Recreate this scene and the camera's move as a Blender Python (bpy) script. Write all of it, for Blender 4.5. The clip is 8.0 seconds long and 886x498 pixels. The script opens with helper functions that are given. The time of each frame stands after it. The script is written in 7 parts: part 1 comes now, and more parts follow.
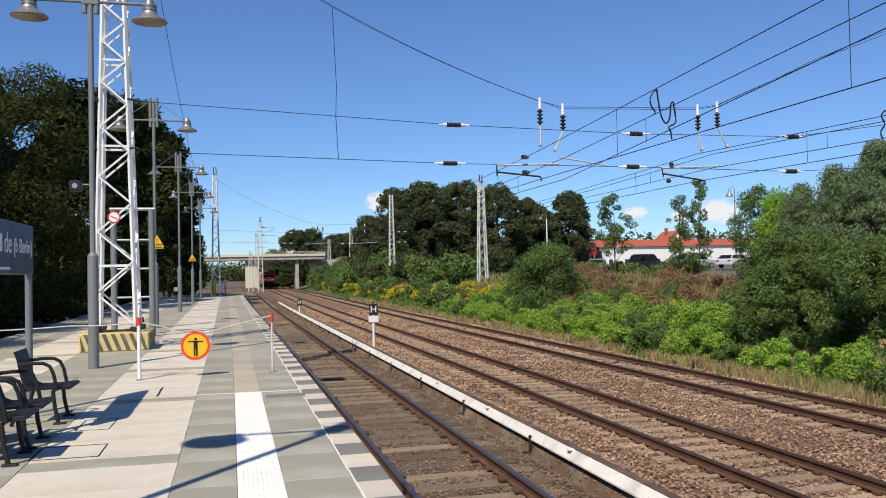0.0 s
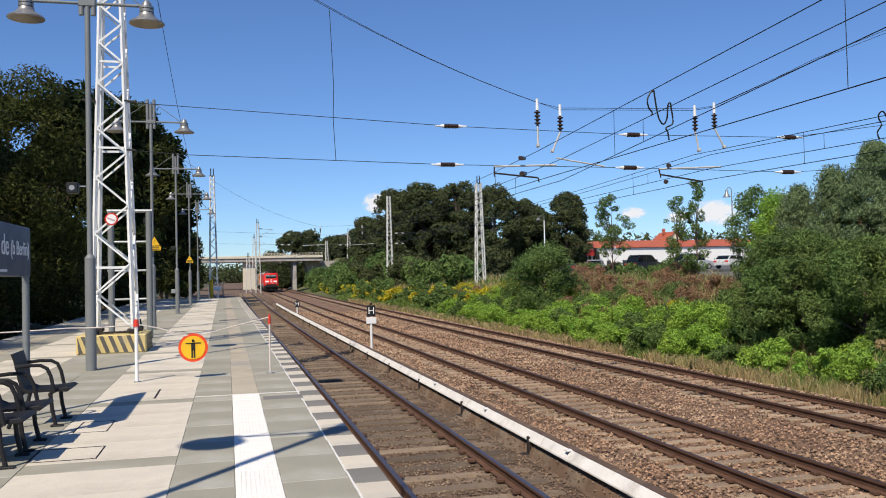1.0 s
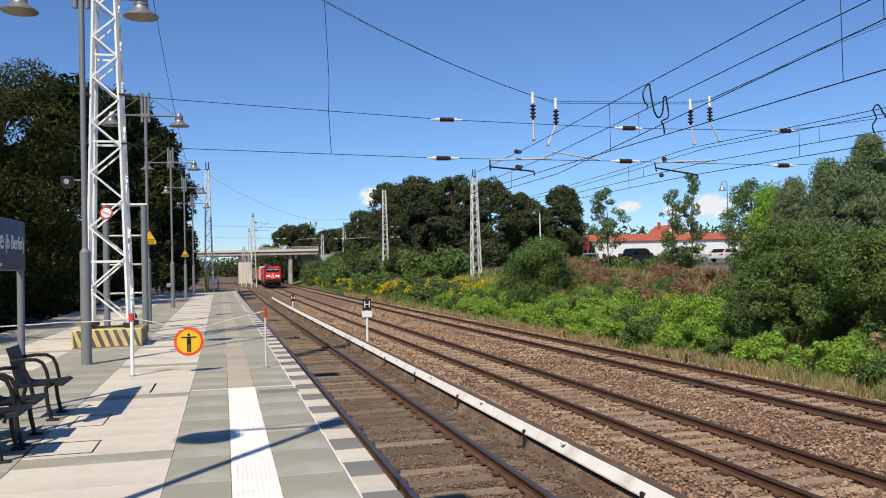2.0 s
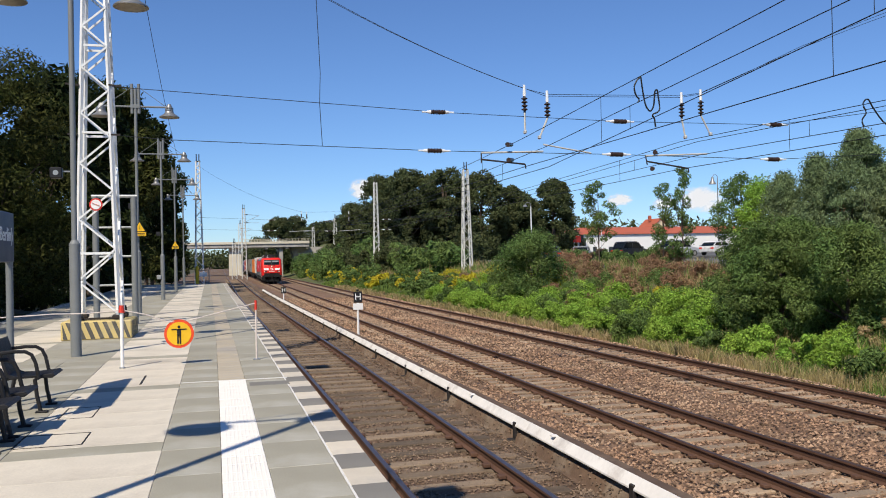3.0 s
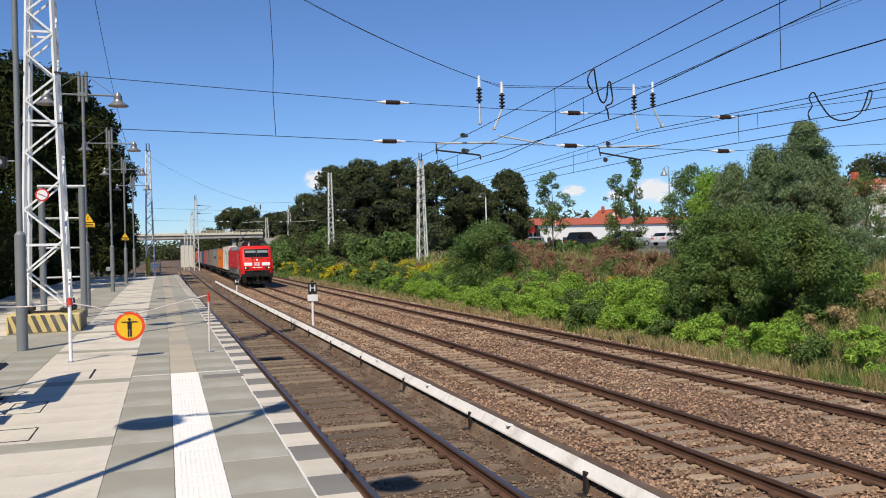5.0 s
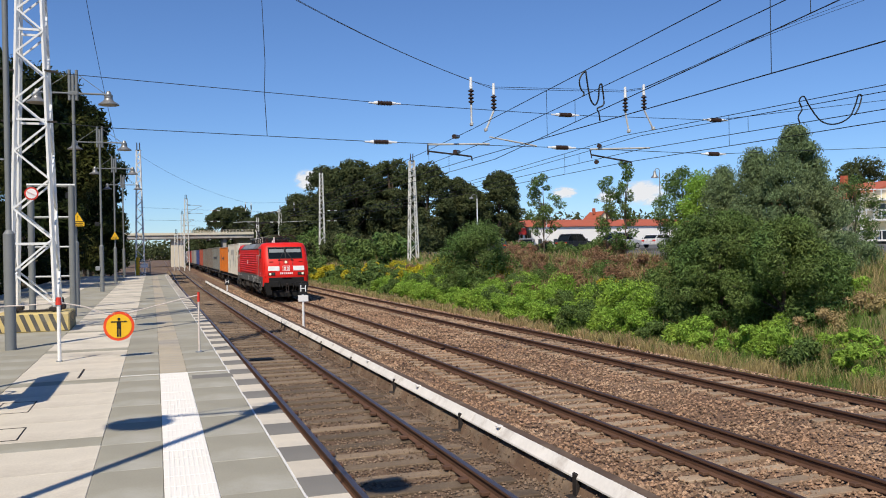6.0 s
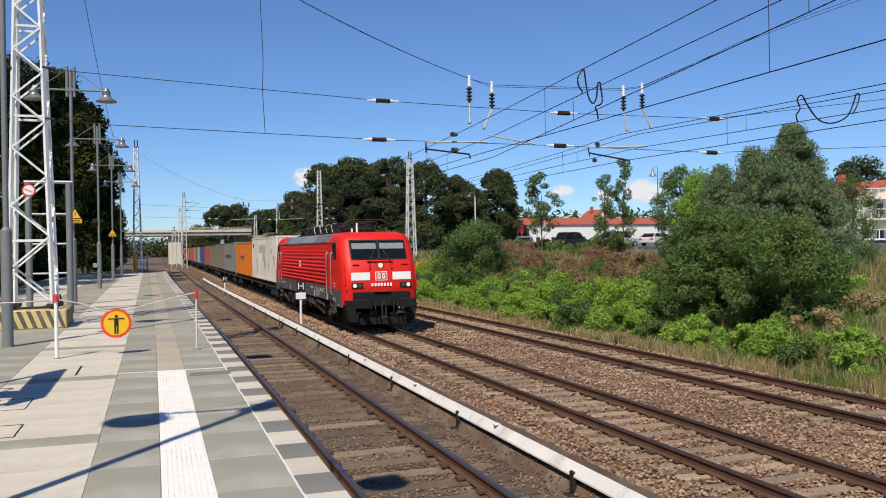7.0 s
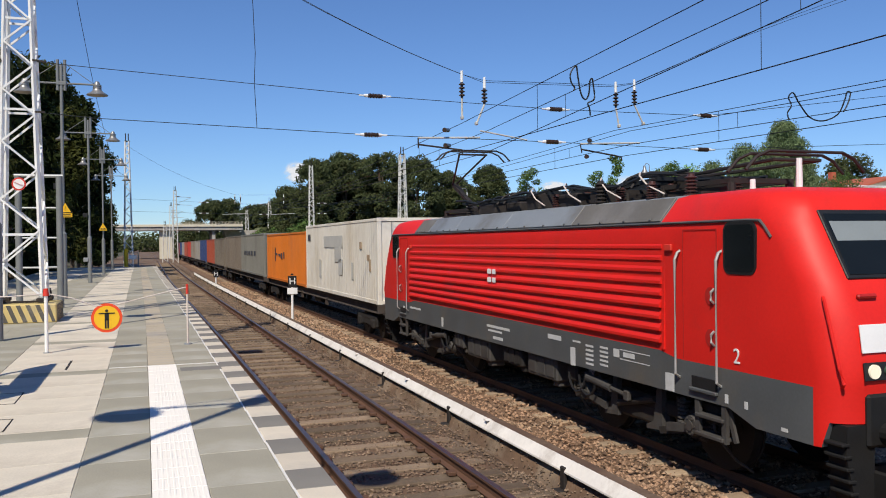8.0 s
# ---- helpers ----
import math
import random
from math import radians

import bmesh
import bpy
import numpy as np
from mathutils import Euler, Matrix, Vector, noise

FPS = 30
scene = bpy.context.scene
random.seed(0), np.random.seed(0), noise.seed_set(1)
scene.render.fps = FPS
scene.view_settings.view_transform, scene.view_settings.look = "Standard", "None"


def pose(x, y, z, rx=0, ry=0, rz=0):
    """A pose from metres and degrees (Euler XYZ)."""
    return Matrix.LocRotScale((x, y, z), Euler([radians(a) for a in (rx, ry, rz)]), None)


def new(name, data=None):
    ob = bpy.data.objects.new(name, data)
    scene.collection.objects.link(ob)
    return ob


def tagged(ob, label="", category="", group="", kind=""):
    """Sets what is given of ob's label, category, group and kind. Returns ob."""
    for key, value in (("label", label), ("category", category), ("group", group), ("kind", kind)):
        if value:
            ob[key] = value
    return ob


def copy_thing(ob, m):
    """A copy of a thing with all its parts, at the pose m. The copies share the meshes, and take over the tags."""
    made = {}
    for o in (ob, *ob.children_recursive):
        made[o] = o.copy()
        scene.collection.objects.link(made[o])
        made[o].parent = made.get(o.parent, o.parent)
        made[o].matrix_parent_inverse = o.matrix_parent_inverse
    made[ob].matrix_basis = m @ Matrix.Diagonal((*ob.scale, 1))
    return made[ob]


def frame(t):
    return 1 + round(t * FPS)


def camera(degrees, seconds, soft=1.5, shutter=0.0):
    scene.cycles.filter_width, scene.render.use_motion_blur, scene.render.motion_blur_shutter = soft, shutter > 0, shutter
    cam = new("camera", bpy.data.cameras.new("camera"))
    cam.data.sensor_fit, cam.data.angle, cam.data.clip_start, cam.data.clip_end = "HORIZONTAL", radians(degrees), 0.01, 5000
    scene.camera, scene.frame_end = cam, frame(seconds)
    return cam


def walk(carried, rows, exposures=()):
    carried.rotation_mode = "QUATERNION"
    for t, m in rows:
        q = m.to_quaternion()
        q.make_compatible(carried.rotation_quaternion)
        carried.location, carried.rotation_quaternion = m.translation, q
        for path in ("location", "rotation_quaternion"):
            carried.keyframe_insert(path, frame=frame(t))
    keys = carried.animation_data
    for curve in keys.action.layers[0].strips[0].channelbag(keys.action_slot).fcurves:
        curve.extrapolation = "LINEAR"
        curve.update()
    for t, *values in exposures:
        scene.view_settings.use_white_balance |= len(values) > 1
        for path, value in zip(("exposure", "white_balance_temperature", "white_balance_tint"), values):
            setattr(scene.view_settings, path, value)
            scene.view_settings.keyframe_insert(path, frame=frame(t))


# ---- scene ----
# Camera: it stands on the platform and only turns.
cam = camera(55.1, 8.0, soft=1.0)
EYE = (0.0, 0.0, 1.725)
TURNS = [
    (0.0, -13.755, 1.497, 1.168), (0.5, -13.815, 1.556, 1.165), (1.0, -13.911, 1.575, 1.285), (1.5, -14.046, 1.404, 1.352),
    (3.0, -14.804, 0.631, 1.199), (3.5, -15.349, 0.460, 1.103), (4.0, -15.940, 0.380, 1.163), (4.5, -16.907, 0.130, 1.302),
    (5.0, -17.825, -0.060, 1.333), (6.5, -18.517, 0.006, 0.965), (7.0, -18.576, -0.144, 0.890), (7.5, -18.819, -0.388, 0.814),
    (8.0, -19.124, -0.445, 0.657),
]
walk(cam, [(t, pose(*EYE, 90 + pitch, roll, yaw)) for t, yaw, pitch, roll in TURNS], exposures=[(0.0, 0.0, 6950, 10), (4.0, -0.02, 6950, 10), (8.0, -0.10, 6950, 10)])

# Light: a clear summer day, the sun high behind the camera's left shoulder.
SUN_EL, SUN_TO = 48.6, Vector((0.588, 0.809, 0.0))
world = bpy.data.worlds.new("world")
scene.world = world
world.use_nodes = True
wn = world.node_tree.nodes
sky = wn.new("ShaderNodeTexSky")
sky.sky_type, sky.sun_disc = "NISHITA", False
sky.sun_elevation, sky.sun_rotation = radians(SUN_EL), math.atan2(-SUN_TO.x, -SUN_TO.y)
sky.air_density, sky.dust_density, sky.ozone_density, sky.altitude = 1.0, 0.0, 5.0, 600.0
deep = wn.new("ShaderNodeVectorMath")
deep.operation = "MULTIPLY"
deep.inputs[1].default_value = (0.865, 1.125, 1.51)
world.node_tree.links.new(sky.outputs[0], deep.inputs[0])
world.node_tree.links.new(deep.outputs[0], wn["Background"].inputs[0])
wn["Background"].inputs[1].default_value = 0.087
sun = new("sun", bpy.data.lights.new("sun", "SUN"))
sun.data.energy, sun.data.angle, sun.data.color = 5.0, radians(0.53), (1.0, 0.935, 0.83)
down = Vector((SUN_TO.x * math.cos(radians(SUN_EL)), SUN_TO.y * math.cos(radians(SUN_EL)), -math.sin(radians(SUN_EL))))
sun.matrix_basis = Matrix.Translation((-30, -40, 60)) @ down.to_track_quat("-Z", "Y").to_matrix().to_4x4()

# The plan: y runs along the line, away from the camera; z = 0 is the platform.
PLAT_R, PLAT_L, PLAT_END, PLAT_BACK = 1.26, -6.56, 75.0, -40.0
RAIL1, RAIL2 = -0.96, -1.40          # rail tops of the suburban track and of the main line
X1, X2, X3 = 2.85, 8.2, 12.7         # track centres
HEADSPAN = 22.0


def bend(y):
    """How far the line swings to the left at y."""
    u = min(max(y / 80.0, 0.0), 1.0)
    return -0.6 * (3 * u * u - 2 * u * u * u)


# ---------------------------------------------------------------- materials
def mat(name, color, rough=0.8, metal=0.0, vary=0.25, scale=3.0, fine=40.0, bump=0.15, dirt=None, dirt_at=0.55, island=0.0, rand=0.0, spec=0.4, streak=1.0):
    """A procedural material: a base colour varied at two scales, a second colour in patches, fine relief."""
    m = bpy.data.materials.new(name)
    m.use_nodes = True
    nt = m.node_tree
    n, l = nt.nodes, nt.links
    b = n["Principled BSDF"]
    b.inputs["Metallic"].default_value = metal
    b.inputs["Specular IOR Level"].default_value = spec
    co = n.new("ShaderNodeTexCoord")
    mp = n.new("ShaderNodeMapping")
    mp.inputs["Scale"].default_value = (1.0, 1.0, streak)
    l.new(co.outputs["Object"], mp.inputs[0])
    big, small = n.new("ShaderNodeTexNoise"), n.new("ShaderNodeTexNoise")
    for t, s, d in ((big, scale, 5.0), (small, fine, 3.0)):
        t.inputs["Scale"].default_value, t.inputs["Detail"].default_value = s, d
        l.new(mp.outputs[0], t.inputs["Vector"])
    mixn = n.new("ShaderNodeMath")
    mixn.operation = "MULTIPLY_ADD"
    l.new(small.outputs[0], mixn.inputs[0])
    mixn.inputs[1].default_value = 0.5
    l.new(big.outputs[0], mixn.inputs[2])
    value = mixn.outputs[0]
    for src, amount in (("island", island), ("rand", rand)):
        if amount:
            g = n.new("ShaderNodeNewGeometry") if src == "island" else n.new("ShaderNodeObjectInfo")
            add = n.new("ShaderNodeMath")
            add.operation = "MULTIPLY_ADD"
            l.new(g.outputs["Random Per Island" if src == "island" else "Random"], add.inputs[0])
            add.inputs[1].default_value = amount
            l.new(value, add.inputs[2])
            sub = n.new("ShaderNodeMath")
            sub.operation = "SUBTRACT"
            l.new(add.outputs[0], sub.inputs[0])
            sub.inputs[1].default_value = amount / 2
            value = sub.outputs[0]
    ramp = n.new("ShaderNodeMapRange")
    ramp.inputs["From Min"].default_value, ramp.inputs["From Max"].default_value = 0.35, 1.15
    ramp.inputs["To Min"].default_value, ramp.inputs["To Max"].default_value = 1.0 - vary, 1.0 + vary
    ramp.clamp = False
    l.new(value, ramp.inputs[0])
    base = n.new("ShaderNodeRGB")
    base.outputs[0].default_value = (*color, 1)
    col = base.outputs[0]
    if dirt:
        patch = n.new("ShaderNodeTexNoise")
        patch.inputs["Scale"].default_value, patch.inputs["Detail"].default_value = scale * 0.45, 7.0
        patch.inputs["Roughness"].default_value = 0.65
        l.new(mp.outputs[0], patch.inputs["Vector"])
        pr = n.new("ShaderNodeMapRange")
        pr.inputs["From Min"].default_value, pr.inputs["From Max"].default_value = dirt_at - 0.06, dirt_at + 0.12
        l.new(patch.outputs[0], pr.inputs[0])
        mx = n.new("ShaderNodeMix")
        mx.data_type = "RGBA"
        l.new(pr.outputs[0], mx.inputs["Factor"])
        l.new(col, mx.inputs[6])
        mx.inputs[7].default_value = (*dirt, 1)
        col = mx.outputs[2]
    mul = n.new("ShaderNodeVectorMath")
    mul.operation = "SCALE"
    l.new(col, mul.inputs[0])
    l.new(ramp.outputs[0], mul.inputs["Scale"])
    l.new(mul.outputs[0], b.inputs["Base Color"])
    rr = n.new("ShaderNodeMapRange")
    rr.inputs["To Min"].default_value, rr.inputs["To Max"].default_value = max(rough - 0.12, 0.03), min(rough + 0.12, 1.0)
    l.new(big.outputs[0], rr.inputs[0])
    l.new(rr.outputs[0], b.inputs["Roughness"])
    if bump:
        bp = n.new("ShaderNodeBump")
        bp.inputs["Strength"].default_value, bp.inputs["Distance"].default_value = bump, 0.02
        l.new(value, bp.inputs["Height"])
        l.new(bp.outputs[0], b.inputs["Normal"])
    return m


def leaf_mat(name, color, vary=0.5):
    """Leaves: diffuse, a little gloss, light that shines through; each leaf a shade of its own."""
    m = bpy.data.materials.new(name)
    m.use_nodes = True
    n, l = m.node_tree.nodes, m.node_tree.links
    b = n["Principled BSDF"]
    g = n.new("ShaderNodeNewGeometry")
    hsv = n.new("ShaderNodeHueSaturation")
    hsv.inputs["Color"].default_value = (*color, 1)
    r1 = n.new("ShaderNodeMapRange")
    r1.inputs["To Min"].default_value, r1.inputs["To Max"].default_value = 1 - vary, 1 + vary
    l.new(g.outputs["Random Per Island"], r1.inputs[0])
    co = n.new("ShaderNodeTexCoord")
    no = n.new("ShaderNodeTexNoise")
    no.inputs["Scale"].default_value = 0.45
    l.new(co.outputs["Object"], no.inputs["Vector"])
    r2 = n.new("ShaderNodeMapRange")
    r2.inputs["From Min"].default_value, r2.inputs["From Max"].default_value = 0.3, 0.7
    r2.inputs["To Min"].default_value, r2.inputs["To Max"].default_value = 0.475, 0.52
    l.new(no.outputs[0], r2.inputs[0])
    l.new(r2.outputs[0], hsv.inputs["Hue"])
    l.new(r1.outputs[0], hsv.inputs["Value"])
    l.new(hsv.outputs[0], b.inputs["Base Color"])
    b.inputs["Roughness"].default_value, b.inputs["Specular IOR Level"].default_value = 0.65, 0.12
    tr = n.new("ShaderNodeBsdfTranslucent")
    l.new(hsv.outputs[0], tr.inputs[0])
    mix = n.new("ShaderNodeMixShader")
    mix.inputs[0].default_value = 0.35
    l.new(b.outputs[0], mix.inputs[1])
    l.new(tr.outputs[0], mix.inputs[2])
    l.new(mix.outputs[0], n["Material Output"].inputs[0])
    return m


def glow_mat(name, color, strength):
    m = mat(name, color, 0.3, bump=0)
    b = m.node_tree.nodes["Principled BSDF"]
    b.inputs["Emission Color"].default_value, b.inputs["Emission Strength"].default_value = (*color, 1), strength
    return m


SLAB_LIGHT = mat("slab_light", (0.63, 0.575, 0.475), 0.85, vary=0.22, scale=1.3, fine=50, rand=0.06, island=0.06, dirt=(0.45, 0.405, 0.335), dirt_at=0.55, bump=0.08)
SLAB_GREY = mat("slab_grey", (0.325, 0.308, 0.245), 0.85, vary=0.24, scale=1.1, fine=70, rand=0.04, island=0.04, dirt=(0.39, 0.38, 0.335), dirt_at=0.57, bump=0.08)
SLAB_DARK = mat("slab_dark", (0.20, 0.19, 0.17), 0.85, vary=0.2, scale=1.5, fine=70, rand=0.2, island=0.15, bump=0.08)
SLAB_PALE = mat("slab_pale", (0.60, 0.54, 0.44), 0.85, vary=0.16, scale=2, fine=60, rand=0.3, island=0.2, dirt=(0.42, 0.39, 0.34), dirt_at=0.58, bump=0.08)
TACTILE_WHITE = mat("tactile_white", (0.84, 0.81, 0.75), 0.8, vary=0.05, scale=1.2, fine=40, rand=0.06, bump=0.05)
TACTILE_BEIGE = mat("tactile_beige", (0.46, 0.40, 0.30), 0.85, vary=0.2, scale=1.2, fine=40, rand=0.2, island=0.2, dirt=(0.33, 0.31, 0.28), dirt_at=0.54, bump=0.1)
LINE_WHITE = mat("line_white", (0.70, 0.69, 0.66), 0.8, vary=0.12, scale=4)
JOINT = mat("joint_sand", (0.22, 0.21, 0.19), 0.95, vary=0.2, scale=8)
CONCRETE = mat("concrete", (0.38, 0.36, 0.33), 0.9, vary=0.22, scale=1.0, fine=30, dirt=(0.24, 0.22, 0.19), dirt_at=0.55, bump=0.2)
CONCRETE_PALE = mat("concrete_pale", (0.62, 0.57, 0.45), 0.9, vary=0.12, scale=0.3, fine=5, dirt=(0.42, 0.39, 0.33), dirt_at=0.58)
BALLAST = mat("ballast", (0.18, 0.106, 0.065), 0.95, vary=0.45, scale=2.0, fine=26, dirt=(0.24, 0.155, 0.10), dirt_at=0.52, bump=0.9)
TRACKBED = mat("trackbed", (0.125, 0.078, 0.050), 0.95, vary=0.45, scale=2.5, fine=30, dirt=(0.21, 0.16, 0.115), dirt_at=0.52, bump=0.8)
STONES = mat("ballast_stones", (0.245, 0.152, 0.096), 0.9, vary=0.35, scale=1.0, fine=20, island=1.6, bump=0.2, dirt=(0.32, 0.225, 0.15), dirt_at=0.54)
BED_STONES = mat("trackbed_stones", (0.155, 0.105, 0.070), 0.9, vary=0.35, scale=1.0, fine=20, island=1.4, bump=0.2, dirt=(0.21, 0.155, 0.11), dirt_at=0.54)
GRASS_GROUND = mat("grass_ground", (0.085, 0.105, 0.035), 0.95, vary=0.4, scale=0.6, fine=14, dirt=(0.20, 0.165, 0.085), dirt_at=0.55, bump=0.8)
EARTH = mat("earth", (0.10, 0.085, 0.055), 0.95, vary=0.4, scale=0.6, fine=14, dirt=(0.06, 0.075, 0.03), dirt_at=0.5, bump=0.6)
ASPHALT = mat("asphalt", (0.10, 0.10, 0.098), 0.9, vary=0.2, scale=0.4, fine=30, bump=0.2)
RAIL = mat("rail_rust", (0.115, 0.060, 0.038), 0.7, metal=0.15, vary=0.3, scale=3, fine=50)
RAIL_HEAD = mat("rail_head", (0.085, 0.050, 0.038), 0.5, metal=0.4, vary=0.15, scale=1, fine=60, bump=0.05)
RAIL_HEAD_BRIGHT = mat("rail_head_run", (0.13, 0.105, 0.11), 0.42, metal=0.7, vary=0.12, scale=1, fine=60, bump=0.05)
SLEEPER_WOOD = mat("sleeper_wood", (0.195, 0.145, 0.098), 0.92, vary=0.4, scale=3, fine=50, rand=0.9, island=0.8, dirt=(0.115, 0.082, 0.055), dirt_at=0.52, bump=0.5)
SLEEPER_CONC = mat("sleeper_concrete", (0.30, 0.225, 0.155), 0.92, vary=0.3, scale=3, fine=40, rand=0.7, island=0.7, dirt=(0.21, 0.135, 0.085), dirt_at=0.52, bump=0.3)
COVER_WHITE = mat("rail_cover", (0.76, 0.735, 0.69), 0.6, vary=0.12, scale=2.5, fine=20, dirt=(0.42, 0.37, 0.32), dirt_at=0.6, bump=0.05)
COVER_BROWN = mat("rail_cover_top", (0.105, 0.068, 0.046), 0.85, vary=0.3, scale=3, fine=30, dirt=(0.16, 0.115, 0.08), dirt_at=0.55, bump=0.1)
DARK_IRON = mat("dark_iron", (0.035, 0.030, 0.028), 0.7, metal=0.3, vary=0.3, scale=6)
GALV = mat("galvanised", (0.36, 0.38, 0.385), 0.5, metal=0.55, vary=0.12, scale=3, fine=30, bump=0.03)
GALV_DARK = mat("grey_pole_paint", (0.19, 0.205, 0.21), 0.55, metal=0.1, vary=0.15, scale=2, fine=30, bump=0.03)
MAST_WHITE = mat("mast_paint", (0.74, 0.76, 0.76), 0.55, vary=0.1, scale=2, fine=30, dirt=(0.50, 0.48, 0.44), dirt_at=0.63, bump=0.05)
MAST_GREY = mat("mast_grey", (0.60, 0.60, 0.56), 0.6, vary=0.15, scale=2, fine=30)
LAMP_METAL = mat("lamp_metal", (0.30, 0.30, 0.29), 0.42, metal=0.6, vary=0.15, scale=6, bump=0.03)
LAMP_INSIDE = mat("lamp_reflector", (0.32, 0.29, 0.24), 0.45, metal=0.2, vary=0.1, scale=6)
BLACK_SEAT = mat("seat_wire_black", (0.010, 0.010, 0.012), 0.6, vary=0.2, scale=8, fine=120, bump=0.25)
BLACK = mat("black_paint", (0.014, 0.014, 0.015), 0.5, vary=0.2, scale=6)
WHITE = mat("white_paint", (0.80, 0.80, 0.79), 0.5, vary=0.06, scale=4)
RED_MARK = mat("signal_red", (0.62, 0.045, 0.028), 0.45, vary=0.1, scale=6)
YELLOW = mat("signal_yellow", (0.80, 0.47, 0.02), 0.45, vary=0.08, scale=6)
STRIPE_YELLOW = mat("stripe_yellow", (0.60, 0.47, 0.20), 0.85, vary=0.15, scale=3, dirt=(0.42, 0.36, 0.25), dirt_at=0.6)
STRIPE_BLACK = mat("stripe_black", (0.10, 0.095, 0.085), 0.85, vary=0.3, scale=3, dirt=(0.22, 0.20, 0.17), dirt_at=0.6)
SIGN_BLUE = mat("sign_blue", (0.018, 0.026, 0.075), 0.4, vary=0.1, scale=4, bump=0.02)
WIRE = mat("copper_wire_dark", (0.022, 0.026, 0.030), 0.6, metal=0.4, vary=0.1, scale=6)
INSULATOR = mat("insulator_brown", (0.040, 0.025, 0.020), 0.35, vary=0.15, scale=10)
ROPE = mat("barrier_rope", (0.62, 0.55, 0.50), 0.85, vary=0.2, scale=12)


# ---------------------------------------------------------------- mesh helpers
def box(bm, c, s, bevel=0.0, rot=None):
    """A box of size s round c, with bevelled edges."""
    m = Matrix.Translation(c) @ (rot.to_4x4() if rot else Matrix()) @ Matrix.Diagonal((*s, 1))
    made = bmesh.ops.create_cube(bm, size=1, matrix=m)["verts"]
    if bevel:
        edges = {e for v in made for e in v.link_edges}
        bmesh.ops.bevel(bm, geom=list(edges), offset=bevel, segments=1, profile=0.5, affect="EDGES")


def rod(bm, a, b, r, r2=None, seg=8):
    """A round bar from a to b."""
    a, b = Vector(a), Vector(b)
    d = b - a
    m = Matrix.Translation((a + b) / 2) @ d.to_track_quat("Z", "Y").to_matrix().to_4x4()
    bmesh.ops.create_cone(bm, cap_ends=True, segments=seg, radius1=r, radius2=r if r2 is None else r2, depth=d.length, matrix=m)


def bar(bm, a, b, w, h):
    """A square bar from a to b."""
    a, b = Vector(a), Vector(b)
    d = b - a
    m = Matrix.Translation((a + b) / 2) @ d.to_track_quat("Z", "Y").to_matrix().to_4x4() @ Matrix.Diagonal((w, h, d.length, 1))
    bmesh.ops.create_cube(bm, size=1, matrix=m)


def lathe(bm, profile, at=(0, 0, 0), seg=16):
    """A turned body: rings of (radius, height) round a vertical axis."""
    rings = []
    for r, z in profile:
        rings.append([bm.verts.new((at[0] + r * math.cos(2 * math.pi * i / seg), at[1] + r * math.sin(2 * math.pi * i / seg), at[2] + z)) for i in range(seg)])
    for a, b in zip(rings, rings[1:]):
        for i in range(seg):
            bm.faces.new((a[i], a[(i + 1) % seg], b[(i + 1) % seg], b[i]))


def tube(bm, pts, r, seg=5):
    """A bent round cable through the points."""
    pts = [Vector(p) for p in pts]
    rings = []
    for i, p in enumerate(pts):
        d = (pts[min(i + 1, len(pts) - 1)] - pts[max(i - 1, 0)]).normalized()
        q = d.to_track_quat("Z", "Y")
        rings.append([bm.verts.new(p + q @ Vector((r * math.cos(2 * math.pi * k / seg), r * math.sin(2 * math.pi * k / seg), 0))) for k in range(seg)])
    for a, b in zip(rings, rings[1:]):
        for k in range(seg):
            bm.faces.new((a[k], a[(k + 1) % seg], b[(k + 1) % seg], b[k]))
    bm.faces.new(rings[0][::-1])
    bm.faces.new(rings[-1])


def prism(bm, outline, y0, y1):
    """An outline in x and z, drawn out along y."""
    a = [bm.verts.new((x, y0, z)) for x, z in outline]
    b = [bm.verts.new((x, y1, z)) for x, z in outline]
    k = len(outline)
    for i in range(k):
        bm.faces.new((a[i], a[(i + 1) % k], b[(i + 1) % k], b[i]))
    bm.faces.new(a[::-1])
    bm.faces.new(b)


def mesh_of(name, bm, material, smooth=False):
    bmesh.ops.recalc_face_normals(bm, faces=bm.faces)
    me = bpy.data.meshes.new(name)
    bm.to_mesh(me)
    bm.free()
    me.materials.append(material)
    if smooth:
        me.shade_smooth()
        me.set_sharp_from_angle(angle=radians(38))
    return me


def part(name, bm, material, parent=None, label="", smooth=False):
    ob = new(name, mesh_of(name, bm, material, smooth))
    ob.parent = parent
    return tagged(ob, label)


def thing(name, label, category, at=(0, 0, 0), rz=0, group="", kind=""):
    """An empty at a thing's base, which carries its parts."""
    ob = new(name)
    ob.matrix_basis = pose(*at, 0, 0, rz)
    ob.empty_display_size = 0.2
    return tagged(ob, label, category, group, kind)


def raw(name, verts, faces, material, parent=None, label="", smooth=False):
    me = bpy.data.meshes.new(name)
    me.from_pydata(verts.tolist() if hasattr(verts, "tolist") else verts, [], faces.tolist() if hasattr(faces, "tolist") else faces)
    me.materials.append(material)
    if smooth:
        me.shade_smooth()
    ob = new(name, me)
    ob.parent = parent
    return tagged(ob, label)


